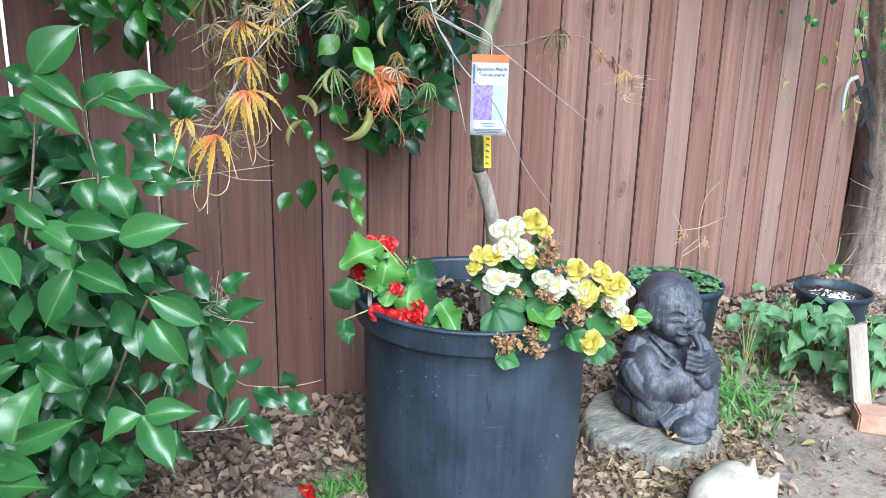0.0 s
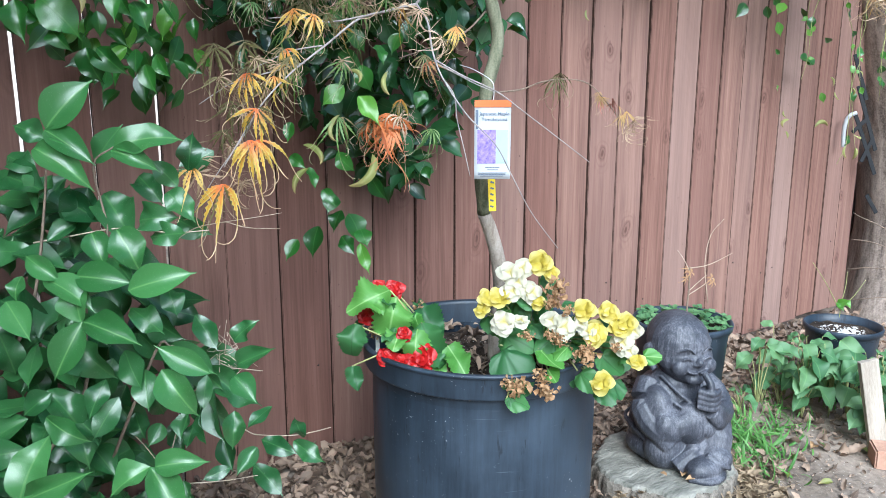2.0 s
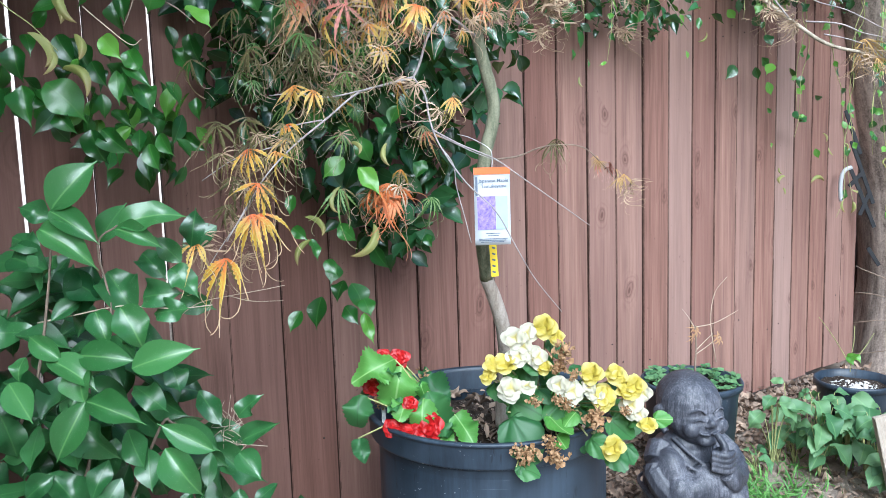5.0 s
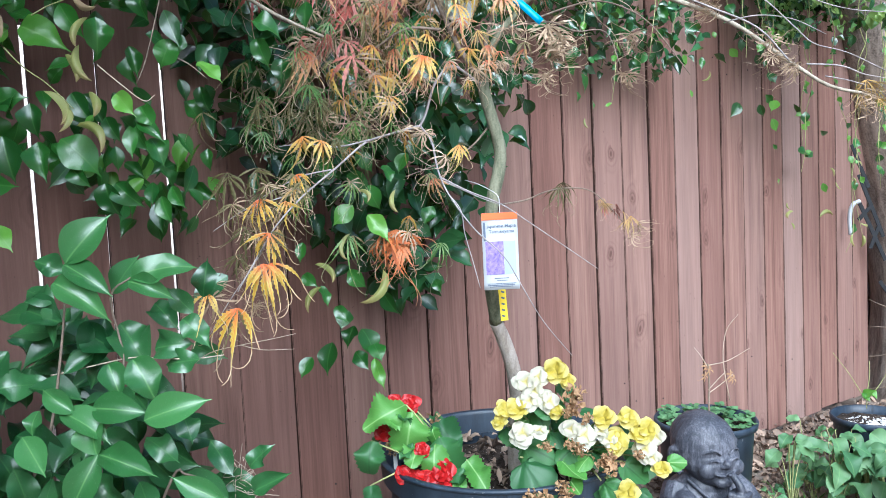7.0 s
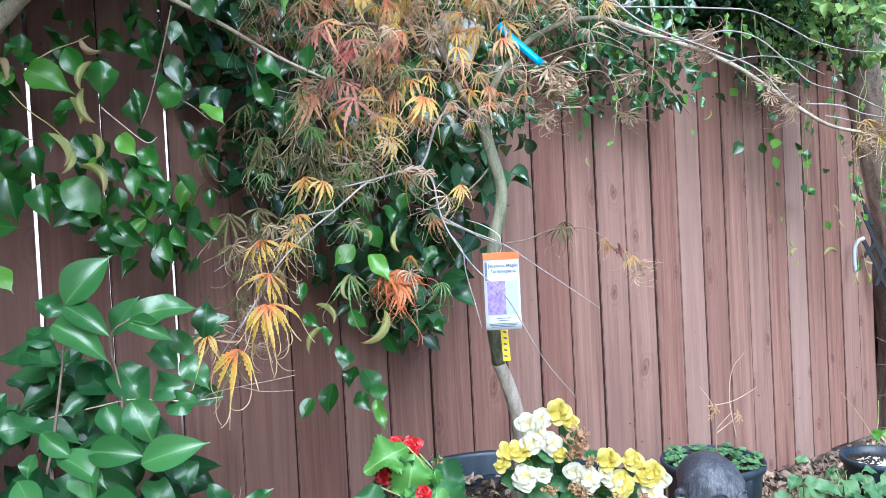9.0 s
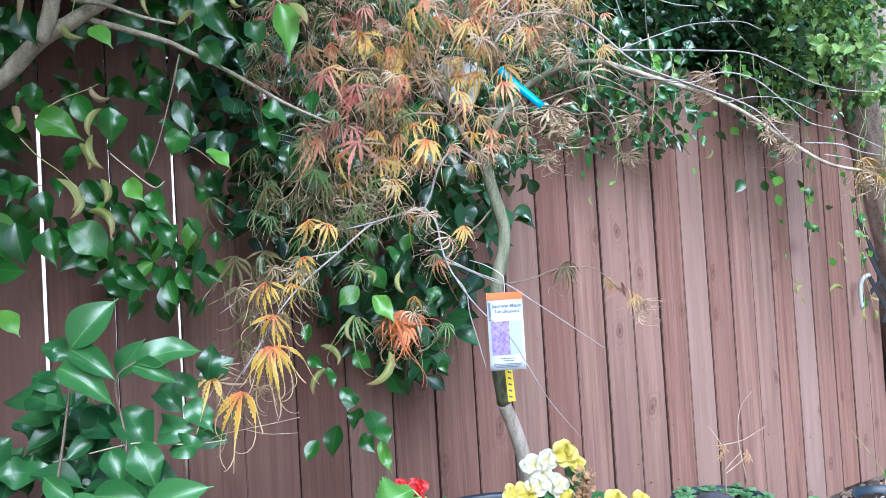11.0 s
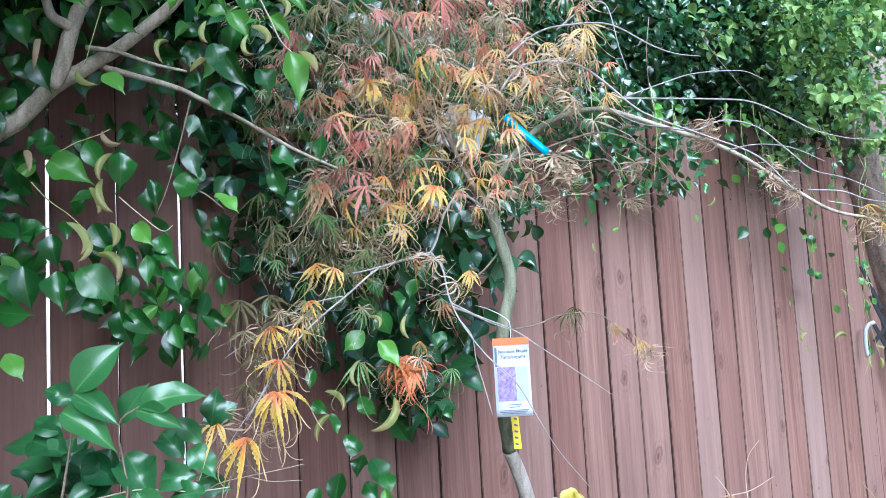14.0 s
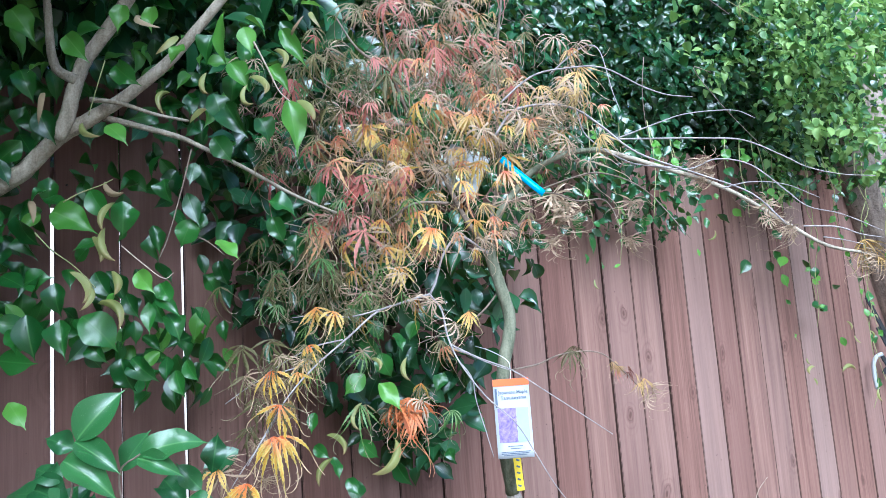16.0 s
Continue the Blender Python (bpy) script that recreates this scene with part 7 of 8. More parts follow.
def build_statue():
    """A seated child figure in one mesh, facing local -y, a finger at its lips, about 0.47 tall."""
    bm = bmesh.new()
    # robe, seat and rounded back
    blob(bm, (-0.012, 0.016, 0.105), (0.124, 0.112, 0.125))
    blob(bm, (-0.018, 0.01, 0.05), (0.128, 0.116, 0.062))
    blob(bm, (-0.012, 0.014, 0.19), (0.118, 0.098, 0.1))
    blob(bm, (-0.002, 0.006, 0.245), (0.088, 0.074, 0.06))
    rope(bm, [(-0.118, -0.07, 0.08), (-0.142, 0.01, 0.112), (-0.118, 0.09, 0.122), (-0.02, 0.132, 0.124), (0.1, 0.1, 0.122)], 0.006, 0.006)     # hem of the jacket
    # head, bowed a little towards its left hand
    blob(bm, (0.006, 0.004, 0.372), (0.098, 0.101, 0.094))
    blob(bm, (0.008, 0.026, 0.388), (0.092, 0.088, 0.08))
    blob(bm, (0.012, -0.03, 0.333), (0.089, 0.074, 0.066))
    blob(bm, (0.014, -0.046, 0.305), (0.068, 0.054, 0.044))
    for e in (-1, 1):
        x0 = 0.014
        rope(bm, [(x0 + e * 0.088, -0.014, 0.362), (x0 + e * 0.107, 0.012, 0.366), (x0 + e * 0.108, 0.026, 0.342), (x0 + e * 0.1, 0.01, 0.312), (x0 + e * 0.092, -0.008, 0.294)], 0.0105, 0.0125)      # ear
        blob(bm, (x0 + e * 0.094, 0.008, 0.335), (0.011, 0.018, 0.03), (0, e * 8, e * 25), 14)
        blob(bm, (x0 + e * 0.046, -0.078, 0.318), (0.031, 0.024, 0.026), (0, 0, 0), 16)            # cheek
        rope(bm, [(x0 + e * 0.012, -0.101, 0.366), (x0 + e * 0.034, -0.1, 0.381), (x0 + e * 0.064, -0.074, 0.366)], 0.0038, 0.003)   # brow
        rope(bm, [(x0 + e * 0.016, -0.1, 0.343), (x0 + e * 0.036, -0.101, 0.353), (x0 + e * 0.06, -0.08, 0.338)], 0.004, 0.0035)      # closed lid
        blob(bm, (x0 + e * 0.011, -0.104, 0.332), (0.0075, 0.008, 0.0065), (0, 0, 0), 10)
        rope(bm, [(x0 + e * 0.004, -0.108, 0.305), (x0 + e * 0.026, -0.104, 0.309), (x0 + e * 0.044, -0.09, 0.318)], 0.0056, 0.004)  # smile
    blob(bm, (0.014, -0.107, 0.338), (0.012, 0.015, 0.014), (0, 0, 0), 14)
    blob(bm, (0.014, -0.088, 0.281), (0.03, 0.022, 0.018), (0, 0, 0), 14)
    # its right arm: a broad sleeve hangs to a point, the hand lies under the other elbow
    rope(bm, [(-0.088, 0.004, 0.25), (-0.127, -0.03, 0.2), (-0.122, -0.072, 0.15), (-0.088, -0.108, 0.118)], 0.044, 0.036)
    rope(bm, [(-0.122, -0.06, 0.16), (-0.1, -0.1, 0.115), (-0.08, -0.118, 0.085)], 0.036, 0.024)
    blob(bm, (-0.02, -0.112, 0.155), (0.07, 0.038, 0.042), (0, -8, 12))
    blob(bm, (-0.1, -0.045, 0.175), (0.05, 0.068, 0.085), (12, 0, 20))
    blob(bm, (-0.07, -0.085, 0.14), (0.068, 0.056, 0.062), (0, 20, 30))
    blob(bm, (0.0, -0.1, 0.15), (0.06, 0.06, 0.07))
    blob(bm, (0.03, -0.132, 0.142), (0.034, 0.03, 0.03), (0, 25, 0))
    # its left arm: sleeve from the knee up to the hand at the mouth
    rope(bm, [(0.08, 0.0, 0.252), (0.124, -0.035, 0.208), (0.118, -0.088, 0.172), (0.075, -0.128, 0.178), (0.042, -0.138, 0.212)], 0.043, 0.034)
    rope(bm, [(0.108, -0.098, 0.166), (0.072, -0.146, 0.158), (0.032, -0.16, 0.2)], 0.022, 0.02)
    blob(bm, (0.03, -0.138, 0.24), (0.036, 0.031, 0.038))
    for k in range(4):
        z = 0.216 + 0.0155 * k
        rope(bm, [(-0.01, -0.146, z + 0.006), (0.024, -0.172, z), (0.058, -0.156, z + 0.003)], 0.0102, 0.0088)
    rope(bm, [(0.026, -0.16, 0.272), (0.022, -0.156, 0.292), (0.016, -0.132, 0.316)], 0.0132, 0.0105)
    # collar
    for e in (-1, 1):
        rope(bm, [(e * 0.07, -0.028, 0.282), (e * 0.034, -0.09, 0.238), (-e * 0.016, -0.118, 0.2)], 0.0065, 0.006)
    rope(bm, [(-0.088, -0.04, 0.262), (-0.05, -0.1, 0.212), (0.0, -0.128, 0.19)], 0.006, 0.005)
    # drawn-up leg, skirt folds and the two shoes
    blob(bm, (0.076, -0.07, 0.105), (0.06, 0.07, 0.1), (-16, 0, 12))
    rope(bm, [(0.088, -0.085, 0.15), (0.085, -0.12, 0.1), (0.07, -0.13, 0.045)], 0.052, 0.046)
    rope(bm, [(0.02, -0.09, 0.11), (-0.01, -0.13, 0.06), (-0.06, -0.13, 0.022)], 0.03, 0.03)
    rope(bm, [(0.035, -0.12, 0.1), (0.012, -0.142, 0.06), (-0.02, -0.15, 0.024)], 0.014, 0.014)
    blob(bm, (-0.06, -0.07, 0.07), (0.075, 0.06, 0.075))
    blob(bm, (0.012, -0.172, 0.032), (0.066, 0.046, 0.036), (0, 0, 14), 22)
    rope(bm, [(-0.05, -0.188, 0.012), (0.0, -0.222, 0.01), (0.055, -0.205, 0.01), (0.085, -0.165, 0.01)], 0.0105, 0.0105)
    blob(bm, (0.066, -0.152, 0.052), (0.05, 0.05, 0.04), (0, 18, -20), 22)
    rope(bm, [(0.018, -0.172, 0.074), (0.05, -0.2, 0.05), (0.09, -0.192, 0.028)], 0.008, 0.007)
    me = bm_mesh("statue", bm, STATUE, True)
    ob = part("statue", me, m=pose(1.03, -0.592, STUMP_Z - 0.003, 0, 0, -20) @ Matrix.Diagonal((0.865, 0.84, 0.885, 1)))
    rm = ob.modifiers.new("skin", "REMESH")
    rm.mode, rm.voxel_size, rm.use_smooth_shade = "VOXEL", 0.0026, True
    sm = ob.modifiers.new("worn", "SMOOTH")
    sm.iterations, sm.factor = 5, 0.45
    tagged(ob, "dark grey stone statue of a seated smiling child on a stump", "statue")


build_statue()


# ---- nursery pots by the fence ----
def small_pot(name, place, radius, height, label, rows=1.0):
    z = ground_z(place[0], place[1])
    pot = thing(name, (place[0], place[1], z), label, "plant pot", "small nursery pots by the fence")
    m = Matrix.Translation((place[0], place[1], z))
    part("body", lathe("body", [(0.001, 0.002), (radius * 0.74, 0.002), (radius * 0.78, 0.0), (radius * 0.93, height - 0.025), (radius * 0.94, height - 0.022)], BLACK_PLASTIC, 56), pot, m=m)
    part("rim", lathe("rim", [(radius * 0.94, height - 0.024), (radius * 1.0, height - 0.022), (radius * 1.02, height - 0.006), (radius, height), (radius * 0.96, height - 0.001), (radius * 0.92, height - 0.03), (radius * 0.9, height - 0.06)], BLACK_PLASTIC, 56), pot, m=m)
    V, F = [(0, 0, 0)], []
    for r in range(1, 6):
        for k in range(28):
            a, q = 2 * math.pi * k / 28, radius * 0.93 * r / 5
            V.append((q * math.cos(a), q * math.sin(a), 0.012 * noise.noise(Vector((q * 30 * math.cos(a), q * 30 * math.sin(a), height)))))
    F += [(0, 1 + k, 1 + (k + 1) % 28) for k in range(28)]
    F += [(1 + r * 28 + k, 1 + (r + 1) * 28 + k, 1 + (r + 1) * 28 + (k + 1) % 28, 1 + r * 28 + (k + 1) % 28) for r in range(4) for k in range(28)]
    part("soil", mesh_of("soil", V, F, SOIL), pot, m=m @ Matrix.Translation((0, 0, height - 0.03)))
    return z + height


def build_small_pots():
    rng = random.Random(81)
    a = (1.36, -0.36)
    top = small_pot("small_plant_pot", a, 0.155, 0.355, "black nursery pot with clover and a dead stem")
    clover = thing("clover", (a[0], a[1], top - 0.03), "patch of small green clover growing in the nursery pot", "clover")
    g = round_leaf_geo(2, 10, 0.1, 0.2, 0.0)
    lobe = mesh_of("leaflet", g[0], g[1], WEED, g[2])
    for _ in range(95):
        q, t = 0.145 * math.sqrt(rng.random()), rng.uniform(0, 6.28)
        c = Vector((a[0] + q * math.cos(t), a[1] + q * math.sin(t), top - 0.012 + rng.uniform(0, 0.03)))
        for k in range(3):
            d = Vector((math.cos(t + 2.1 * k), math.sin(t + 2.1 * k), rng.uniform(-0.2, 0.3)))
            part("leaflet", lobe, clover, m=aim(c, c + d * rng.uniform(0.013, 0.02), (rng.uniform(-0.4, 0.2), -0.5, 1)))
    dead = thing("dead_plant", (a[0], a[1], top - 0.03), "dry leafless brown stem standing in the nursery pot", "dead plant")
    stem = [(1.384, -0.358, 0.35), (1.386, -0.359, 0.404), (1.383, -0.357, 0.469)]
    part("stem", tube_mesh("stem", [(stem[0][0], stem[0][1], top - 0.03)] + stem, 0.0038, 0.0025, TWIG_DARK, 6, 4), dead)
    for pts in ([(1.384, -0.357, 0.464), (1.435, -0.393, 0.476), (1.495, -0.435, 0.514)], [(1.383, -0.356, 0.46), (1.366, -0.345, 0.496), (1.349, -0.333, 0.524)], [(1.383, -0.357, 0.385), (1.41, -0.376, 0.419), (1.431, -0.39, 0.442)], [(1.439, -0.396, 0.348), (1.424, -0.385, 0.479), (1.434, -0.392, 0.572), (1.466, -0.414, 0.623)], [(1.385, -0.358, 0.375), (1.419, -0.382, 0.404), (1.449, -0.403, 0.433)]):
        part("twig", tube_mesh("twig", pts, 0.0016, 0.0008, TWIG_PALE, 5, 4), dead)
    g = maple_geo(rng, 6, 5.0, 1.2, 1.5, 0.14)
    tuft = mesh_of("withered_tuft", g[0], g[1], DEAD_PETAL, g[2])
    for p in [(1.381, -0.355, 0.463), (1.388, -0.36, 0.451), (1.442, -0.398, 0.433), (1.448, -0.402, 0.42), (1.376, -0.352, 0.432)]:
        part("withered_tuft", tuft, dead, m=aim(p, Vector(p) + Vector((rng.uniform(-0.02, 0.02), -0.01, -0.03)), (0, -1, 0.2)))
    b = (2.14, -0.49)
    top = small_pot("small_plant_pot", b, 0.134, 0.27, "low black nursery pot with pale grit and a seedling")
    seedling = thing("seedling", (b[0], b[1], top - 0.03), "spindly seedling with one bright yellow-green leaf", "seedling")
    for pts in ([(2.122, -0.483, 0.202), (2.122, -0.483, 0.235), (2.111, -0.475, 0.267)], [(2.118, -0.481, 0.235), (2.072, -0.448, 0.331), (2.024, -0.415, 0.411)], [(2.118, -0.481, 0.235), (2.131, -0.489, 0.311), (2.131, -0.49, 0.375)], [(2.122, -0.484, 0.228), (2.163, -0.512, 0.29), (2.19, -0.531, 0.344)]):
        part("stem", tube_mesh("stem", pts, 0.0018, 0.001, SHOOT, 5, 4), seedling)
    lf = leaf_set("leaf", FICUS_BRIGHT, 82, 1, (0.7, 0.7))[0]
    for r in [(2.108, -0.479, 0.251, 2.104, -0.519, 0.279), (2.126, -0.492, 0.269, 2.114, -0.527, 0.249), (2.103, -0.476, 0.26, 2.095, -0.513, 0.24)]:
        part("leaf", lf, seedling, m=aim(r[:3], r[3:], (-0.4, -0.7, 0.6)))
    pebble = mesh_of("pebble", *[q for q in round_leaf_geo(2, 8, 0, -1.5, 0.05)][:2], STONE)
    for k in range(210):
        q, t = 0.082 * rng.random() ** 0.8, rng.uniform(0, 6.28)
        s = rng.uniform(0.003, 0.009) if k % 8 else rng.uniform(0.014, 0.024)
        c = Vector((b[0] + q * math.cos(t), b[1] + q * math.sin(t), top - 0.026))
        tagged(part("pebble", pebble, m=pose(*c, rng.uniform(-15, 15), rng.uniform(-15, 15), rng.uniform(0, 360)) @ Matrix.Scale(s, 4)), "small pale grit stone on the potting soil", "pebble", "grit in the low pot")


build_small_pots()


# ---- weeds and grass ----
def build_weeds():
    rng = random.Random(91)
    shapes = leaf_set("leaf", WEED, 92, 6, (0.58, 0.74), (0.0, 0.35), (0.2, 1.0), 0.95, 0.02, 0.05, 0.5, 0.75)
    spots = [(1.612, -0.431, 0.151), (1.816, -0.452, 0.149), (1.929, -0.409, 0.192), (1.765, -0.417, 0.159), (1.913, -0.459, 0.144), (1.985, -0.51, 0.103), (1.915, -0.644, 0.137), (1.885, -0.708, 0.133), (1.952, -0.73, 0.137), (1.819, -0.821, 0.136), (1.826, -0.765, 0.134)]
    spots += [(1.956, -0.55, 0.153), (1.998, -0.616, 0.165), (2.035, -0.667, 0.162), (2.032, -0.726, 0.16), (1.944, -0.481, 0.166), (1.7, -0.44, 0.17), (1.84, -0.5, 0.2), (1.9, -0.38, 0.24), (1.78, -0.56, 0.14), (1.88, -0.6, 0.16)]
    for i, (x, y, z) in enumerate(spots):
        g = ground_z(x, y)
        top = max(0.04, z - g)
        weed = thing("weed", (x, y, g), "leafy green weed growing in the soil by the fence", "weed", "weeds by the fence")
        for k in range(11 if i > 5 else 5):
            a = rng.uniform(0, 6.28)
            c = Vector((x + 0.05 * math.cos(a) * rng.random(), y + 0.05 * math.sin(a) * rng.random(), g + rng.uniform(0.3, 1.0) * min(top * 1.2, 0.26 if i > 5 else 0.14)))
            d = Vector((math.cos(a) - 0.2, math.sin(a) - 0.3, rng.uniform(-0.5, 0.35)))
            part("leaf", rng.choice(shapes), weed, m=aim(c, c + d * rng.uniform(0.04, 0.08 if i > 5 else 0.06), (-0.3 + rng.uniform(-0.3, 0.3), -0.5, 0.9), rng.uniform(-0.3, 0.3)))
            part("stem", tube_mesh("stem", [(x, y, g), ((x + c.x) / 2, (y + c.y) / 2, c.z * 0.6 + g * 0.4 + 0.01), c], 0.0022, 0.0012, SHOOT, 5, 3), weed)
    blade = [leaf_geo(0.09, 6, 0.3, rng.uniform(0.5, 1.5), 0.6, 0.4, 0, 0, 3) for _ in range(5)]
    placed = []
    for cx, cy, n, r, s in ((1.27, -0.55, 170, 0.12, 0.13), (1.38, -0.58, 160, 0.14, 0.115), (1.3, -0.66, 90, 0.12, 0.09), (1.52, -0.55, 90, 0.16, 0.09), (1.75, -0.5, 60, 0.18, 0.08), (0.1, -0.4, 40, 0.03, 0.07), (0.15, -0.41, 60, 0.04, 0.06), (0.07, -0.42, 25, 0.02, 0.07)):
        for _ in range(n):
            x, y = cx + rng.gauss(0, r * 0.6), cy + rng.gauss(0, r * 0.5)
            b = Vector((x, y, ground_z(x, y)))
            d = Vector((rng.gauss(0, 0.6), rng.gauss(-0.1, 0.5), 0.8)).normalized()
            placed.append((rng.randrange(5), aim(b, b + d * s * rng.uniform(0.45, 1.05), (rng.uniform(-1, 1), -1, 0.6), 0, rng.uniform(0.8, 1.3))))
    tagged(swarm("grass", GRASS, blade, placed), "tufts of bright green grass in the soil", "grass", kind="stuff")


build_weeds()


# ---- small things on the soil ----
def build_small_things():
    rng = random.Random(101)
    # stake
    bm = bmesh.new()
    bmesh.ops.create_cube(bm, size=1)
    bmesh.ops.scale(bm, vec=(0.056, 0.02, 0.413), verts=bm.verts)
    bmesh.ops.subdivide_edges(bm, edges=bm.edges[:], cuts=3, use_grid_fill=True)
    for v in bm.verts:
        v.co += Vector((0.002 * noise.noise(v.co * 40), 0.001 * noise.noise(v.co * 50), 0.004 * noise.noise(v.co * 30)))
    bmesh.ops.bevel(bm, geom=[e for e in bm.edges if e.calc_face_angle(0) > 1], offset=0.0015, segments=1, affect="EDGES")
    st = part("wooden_stake", bm_mesh("wooden_stake", bm, PALE_WOOD), m=pose(1.735, -0.816, 0.015, 0, -13, -33))
    tagged(st, "pale weathered wooden stake leaning in the soil", "stake")
    br = part("brick", box_mesh("brick", (0.2, 0.095, 0.06), BRICK, 0.005), m=pose(1.742, -0.92, ground_z(1.742, -0.92) + 0.033, 0, 0, -52))
    tagged(br, "orange terracotta brick lying beside the stake", "brick")
    # sleeping cat figure
    bm = bmesh.new()
    blob(bm, (0, 0, 0.05), (0.12, 0.08, 0.062))
    blob(bm, (0.03, 0.02, 0.062), (0.085, 0.07, 0.055))
    blob(bm, (0.1, -0.025, 0.06), (0.046, 0.044, 0.042))
    blob(bm, (0.13, -0.048, 0.05), (0.02, 0.02, 0.016))
    for s, dx, h in ((-1, 0.075, 0.106), (1, 0.135, 0.084)):
        bmesh.ops.create_cone(bm, cap_ends=True, segments=10, radius1=0.03, radius2=0.006, depth=0.056, matrix=pose(dx, -0.012 - 0.014 * s, h, 10, 10 + 14 * s, 20))
    rope(bm, [(-0.1, 0.03, 0.02), (-0.09, -0.06, 0.022), (0.0, -0.1, 0.024), (0.09, -0.085, 0.022)], 0.024, 0.016)
    cat = part("cat_figurine", bm_mesh("cat_figurine", bm, CERAMIC, True), m=pose(0.86, -0.938, ground_z(0.86, -0.938), 0, 0, -25) @ Matrix.Diagonal((0.78, 0.8, 1.25, 1)))
    rm = cat.modifiers.new("skin", "REMESH")
    rm.mode, rm.voxel_size, rm.use_smooth_shade = "VOXEL", 0.0045, True
    cat.modifiers.new("worn", "SMOOTH").iterations = 2
    tagged(cat, "cream white painted figurine of a sleeping cat on the soil", "figurine")
    # stones
    for px, py, s in ((0.72, -0.86, 0.05), (0.76, -0.9, 0.035), (0.66, -0.84, 0.03), (0.8, -0.84, 0.022), (0.7, -0.92, 0.04), (0.6, -0.86, 0.022)):
        bm = bmesh.new()
        bmesh.ops.create_icosphere(bm, subdivisions=2, radius=1)
        for v in bm.verts:
            v.co *= 1 + 0.35 * noise.noise(v.co * 1.6 + Vector((px * 90, py * 90, 0)))
        bmesh.ops.scale(bm, vec=(s, s * 0.7, s * 0.45), verts=bm.verts)
        tagged(part("stone", bm_mesh("stone", bm, STONE), m=pose(px, py, ground_z(px, py) + s * 0.2, 0, 0, rng.uniform(0, 180))), "small pale angular stone on the soil", "stone", "stones round the stump")
    # fallen red blossom
    g = petal_flower_geo(rng, 12, 0.024, 3, 0.9)
    fb = part("fallen_blossom", mesh_of("fallen_blossom", g[0], g[1], RED_PETAL, g[2]), m=pose(0.036, -0.392, ground_z(0.036, -0.392) + 0.022, 40, 10, 30))
    tagged(fb, "red begonia blossom fallen on the soil", "blossom")
    # a few fresh fallen leaves among the dry ones
    for x, y, a, l, mat, word in ((-0.02, -0.16, 70, 0.05, FICUS_BRIGHT, "yellow-green"), (0.13, -0.27, 20, 0.04, YELLOW_LEAF, "yellow"), (1.32, -0.78, 40, 0.05, YELLOW_LEAF, "yellow"), (1.42, -0.86, 150, 0.045, YELLOW_LEAF, "yellow"), (1.25, -0.72, 100, 0.05, DEAD_PETAL, "orange-brown"), (1.55, -0.72, 10, 0.06, DEAD_PETAL, "orange-brown"), (1.7, -0.82, 60, 0.05, YELLOW_LEAF, "yellow"), (0.92, -0.715, 30, 0.04, DEAD_PETAL, "orange-brown"), (0.95, -0.74, 160, 0.035, DEAD_PETAL, "orange-brown"), (0.89, -0.69, 80, 0.03, DEAD_PETAL, "orange-brown"), (1.12, -0.67, 120, 0.035, DEAD_PETAL, "orange-brown")):
        g = leaf_geo(0.5, 7, 0.4, 0.5, 0.85, 0.3, 0.2, 0, 5)
        on_stump = math.hypot(x - STUMP.x, y - STUMP.y) < 0.2
        b = Vector((x, y, (STUMP_Z if on_stump else ground_z(x, y)) + 0.016))
        e = b + Vector((math.cos(radians(a)), math.sin(radians(a)), 0.1)) * l
        tagged(part("fallen_leaf", mesh_of("fallen_leaf", g[0], g[1], mat, g[2]), m=aim(b, e, (-0.3, -0.4, 1))), "single " + word + " fallen leaf on the " + ("stump" if on_stump else "soil"), "leaf", "fresh fallen leaves")
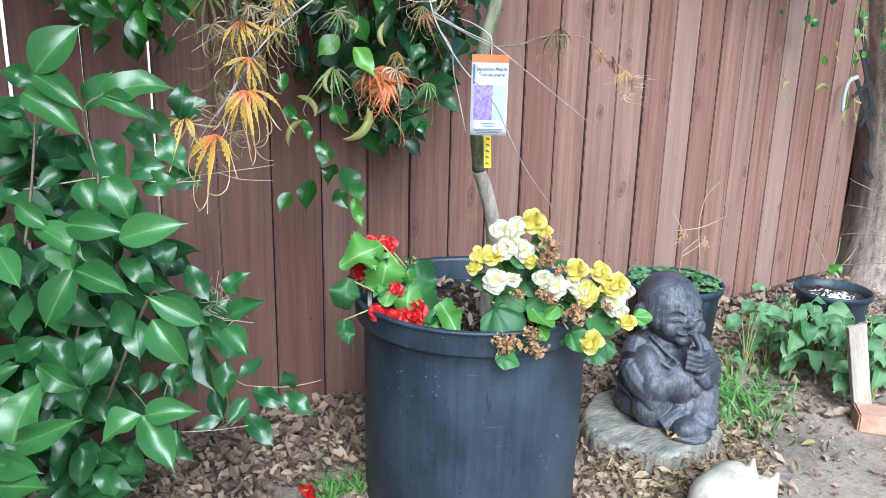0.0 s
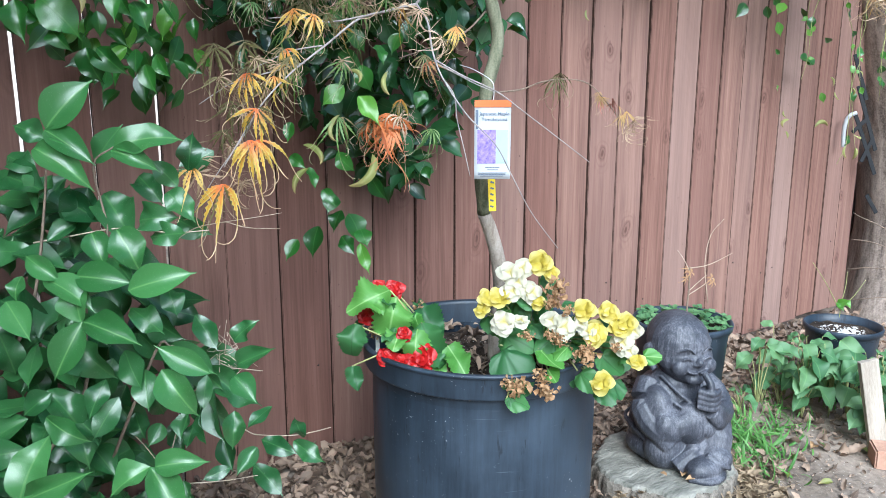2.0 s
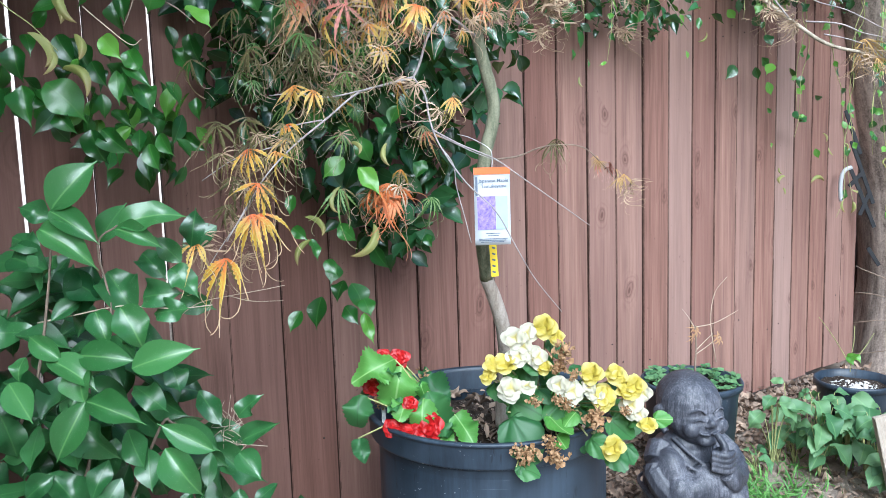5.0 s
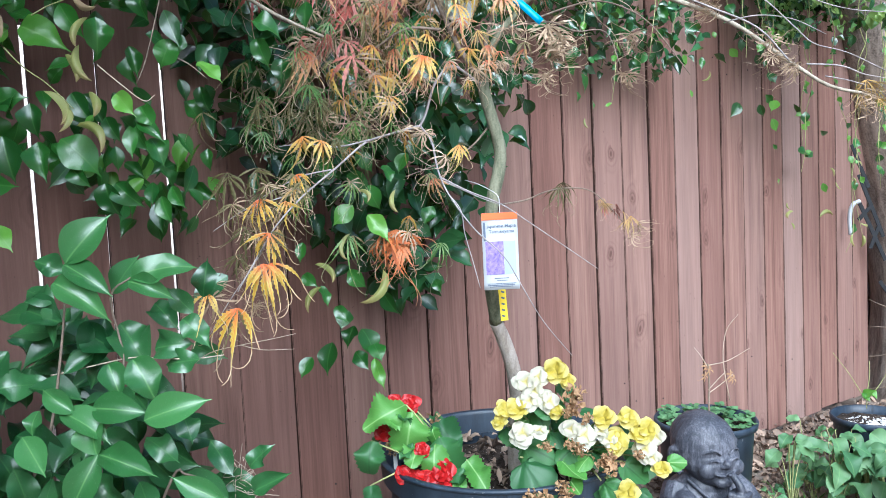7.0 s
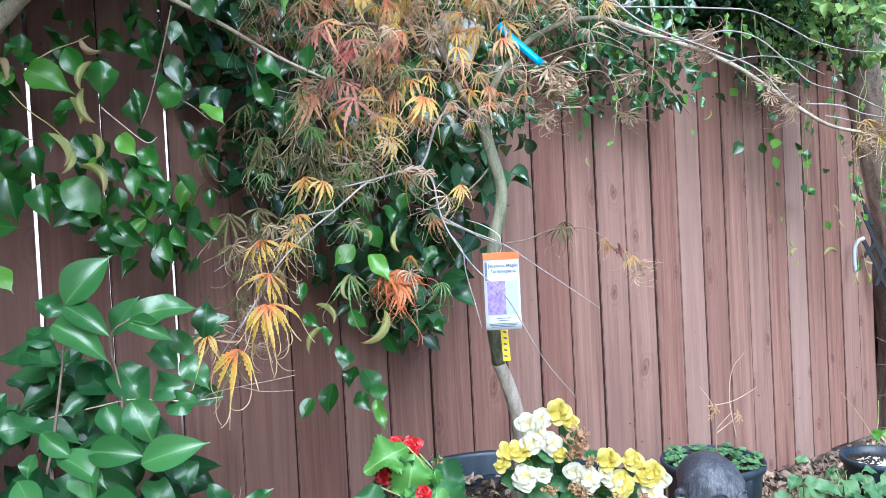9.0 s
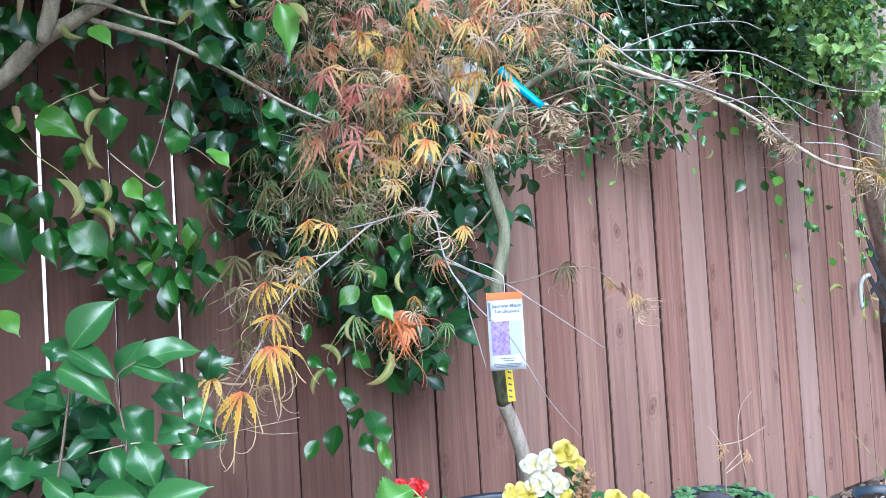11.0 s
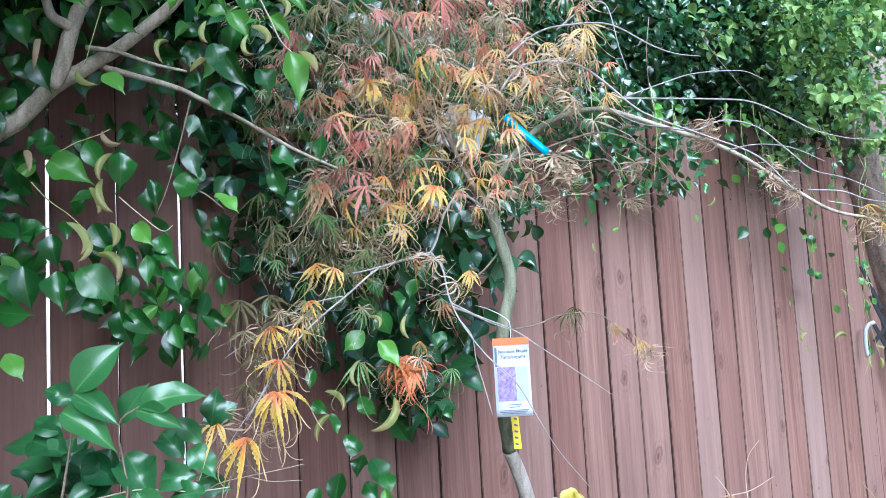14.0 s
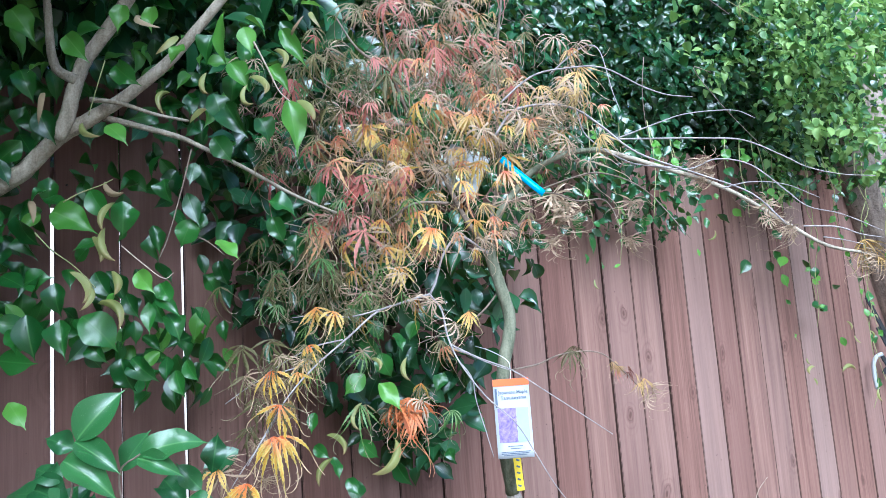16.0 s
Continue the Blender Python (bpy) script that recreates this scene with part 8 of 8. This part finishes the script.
    # straw on the soil
    for x, y, a, l in ((0.1, -0.24, 110, 0.09), (0.9, -0.93, 20, 0.1), (0.98, -0.9, 80, 0.08), (1.3, -0.75, 10, 0.09), (0.75, -0.8, 120, 0.08), (0.64, -0.8, 60, 0.07)):
        z = ground_z(x, y) + 0.006
        dx, dy = l * math.cos(radians(a)) / 2, l * math.sin(radians(a)) / 2
        tagged(part("fallen_twig", tube_mesh("fallen_twig", [(x - dx, y - dy, z), (x, y + 0.004, z + 0.006), (x + dx, y + dy, z)], 0.0016, 0.001, TWIG_PALE, 5, 3)), "thin pale dry twig lying on the soil", "twig", "fallen twigs")


build_small_things()


# ---- by the far end of the fence ----
def build_far_end():
    tr = thing("trellis", (3.05, -0.03, 0.0), "black plastic lattice trellis standing at the fence end", "trellis")
    ends = [(2.948, -0.025, 1.174), (3.003, -0.064, 0.99), (2.972, -0.043, 1.034), (3.058, -0.102, 0.759), (2.969, -0.04, 0.918), (3.065, -0.107, 0.648), (2.971, -0.042, 0.84), (3.007, -0.067, 0.886), (3.013, -0.071, 0.707), (3.039, -0.089, 0.786), (3.05, -0.097, 0.534), (3.087, -0.123, 0.465)]
    for k in range(6):
        a, b = Vector(ends[2 * k]), Vector(ends[2 * k + 1])
        side = Vector((0.82, -0.57, 0))
        d = b - a
        ang = math.degrees(math.atan2(d.dot(side), d.z))
        part("slat", box_mesh("slat", (0.018, 0.006, d.length + 0.02), TRELLIS_BLACK, 0.001), tr, m=pose(*((a + b) / 2), 0, 0, -35) @ pose(0, 0, 0, 0, ang, 0))
    hook = [(2.868, -0.052, 0.771), (2.865, -0.049, 0.831), (2.868, -0.052, 0.882), (2.881, -0.061, 0.912), (2.904, -0.077, 0.924)]
    tagged(part("wall_hook", tube_mesh("wall_hook", hook, 0.0095, 0.0095, HOOK_GREY, 8, 5)), "dull white curved plastic hook hanging on the fence end", "hook")
    pan = [(0.503, -0.294, 1.53)]
    tagged(part("grey_board", box_mesh("grey_board", (0.11, 0.012, 0.11), GREY_PANEL, 0.002), m=pose(*pan[0], 8, 25, -30)), "small grey board hanging on the fence behind the maple", "board")


build_far_end()
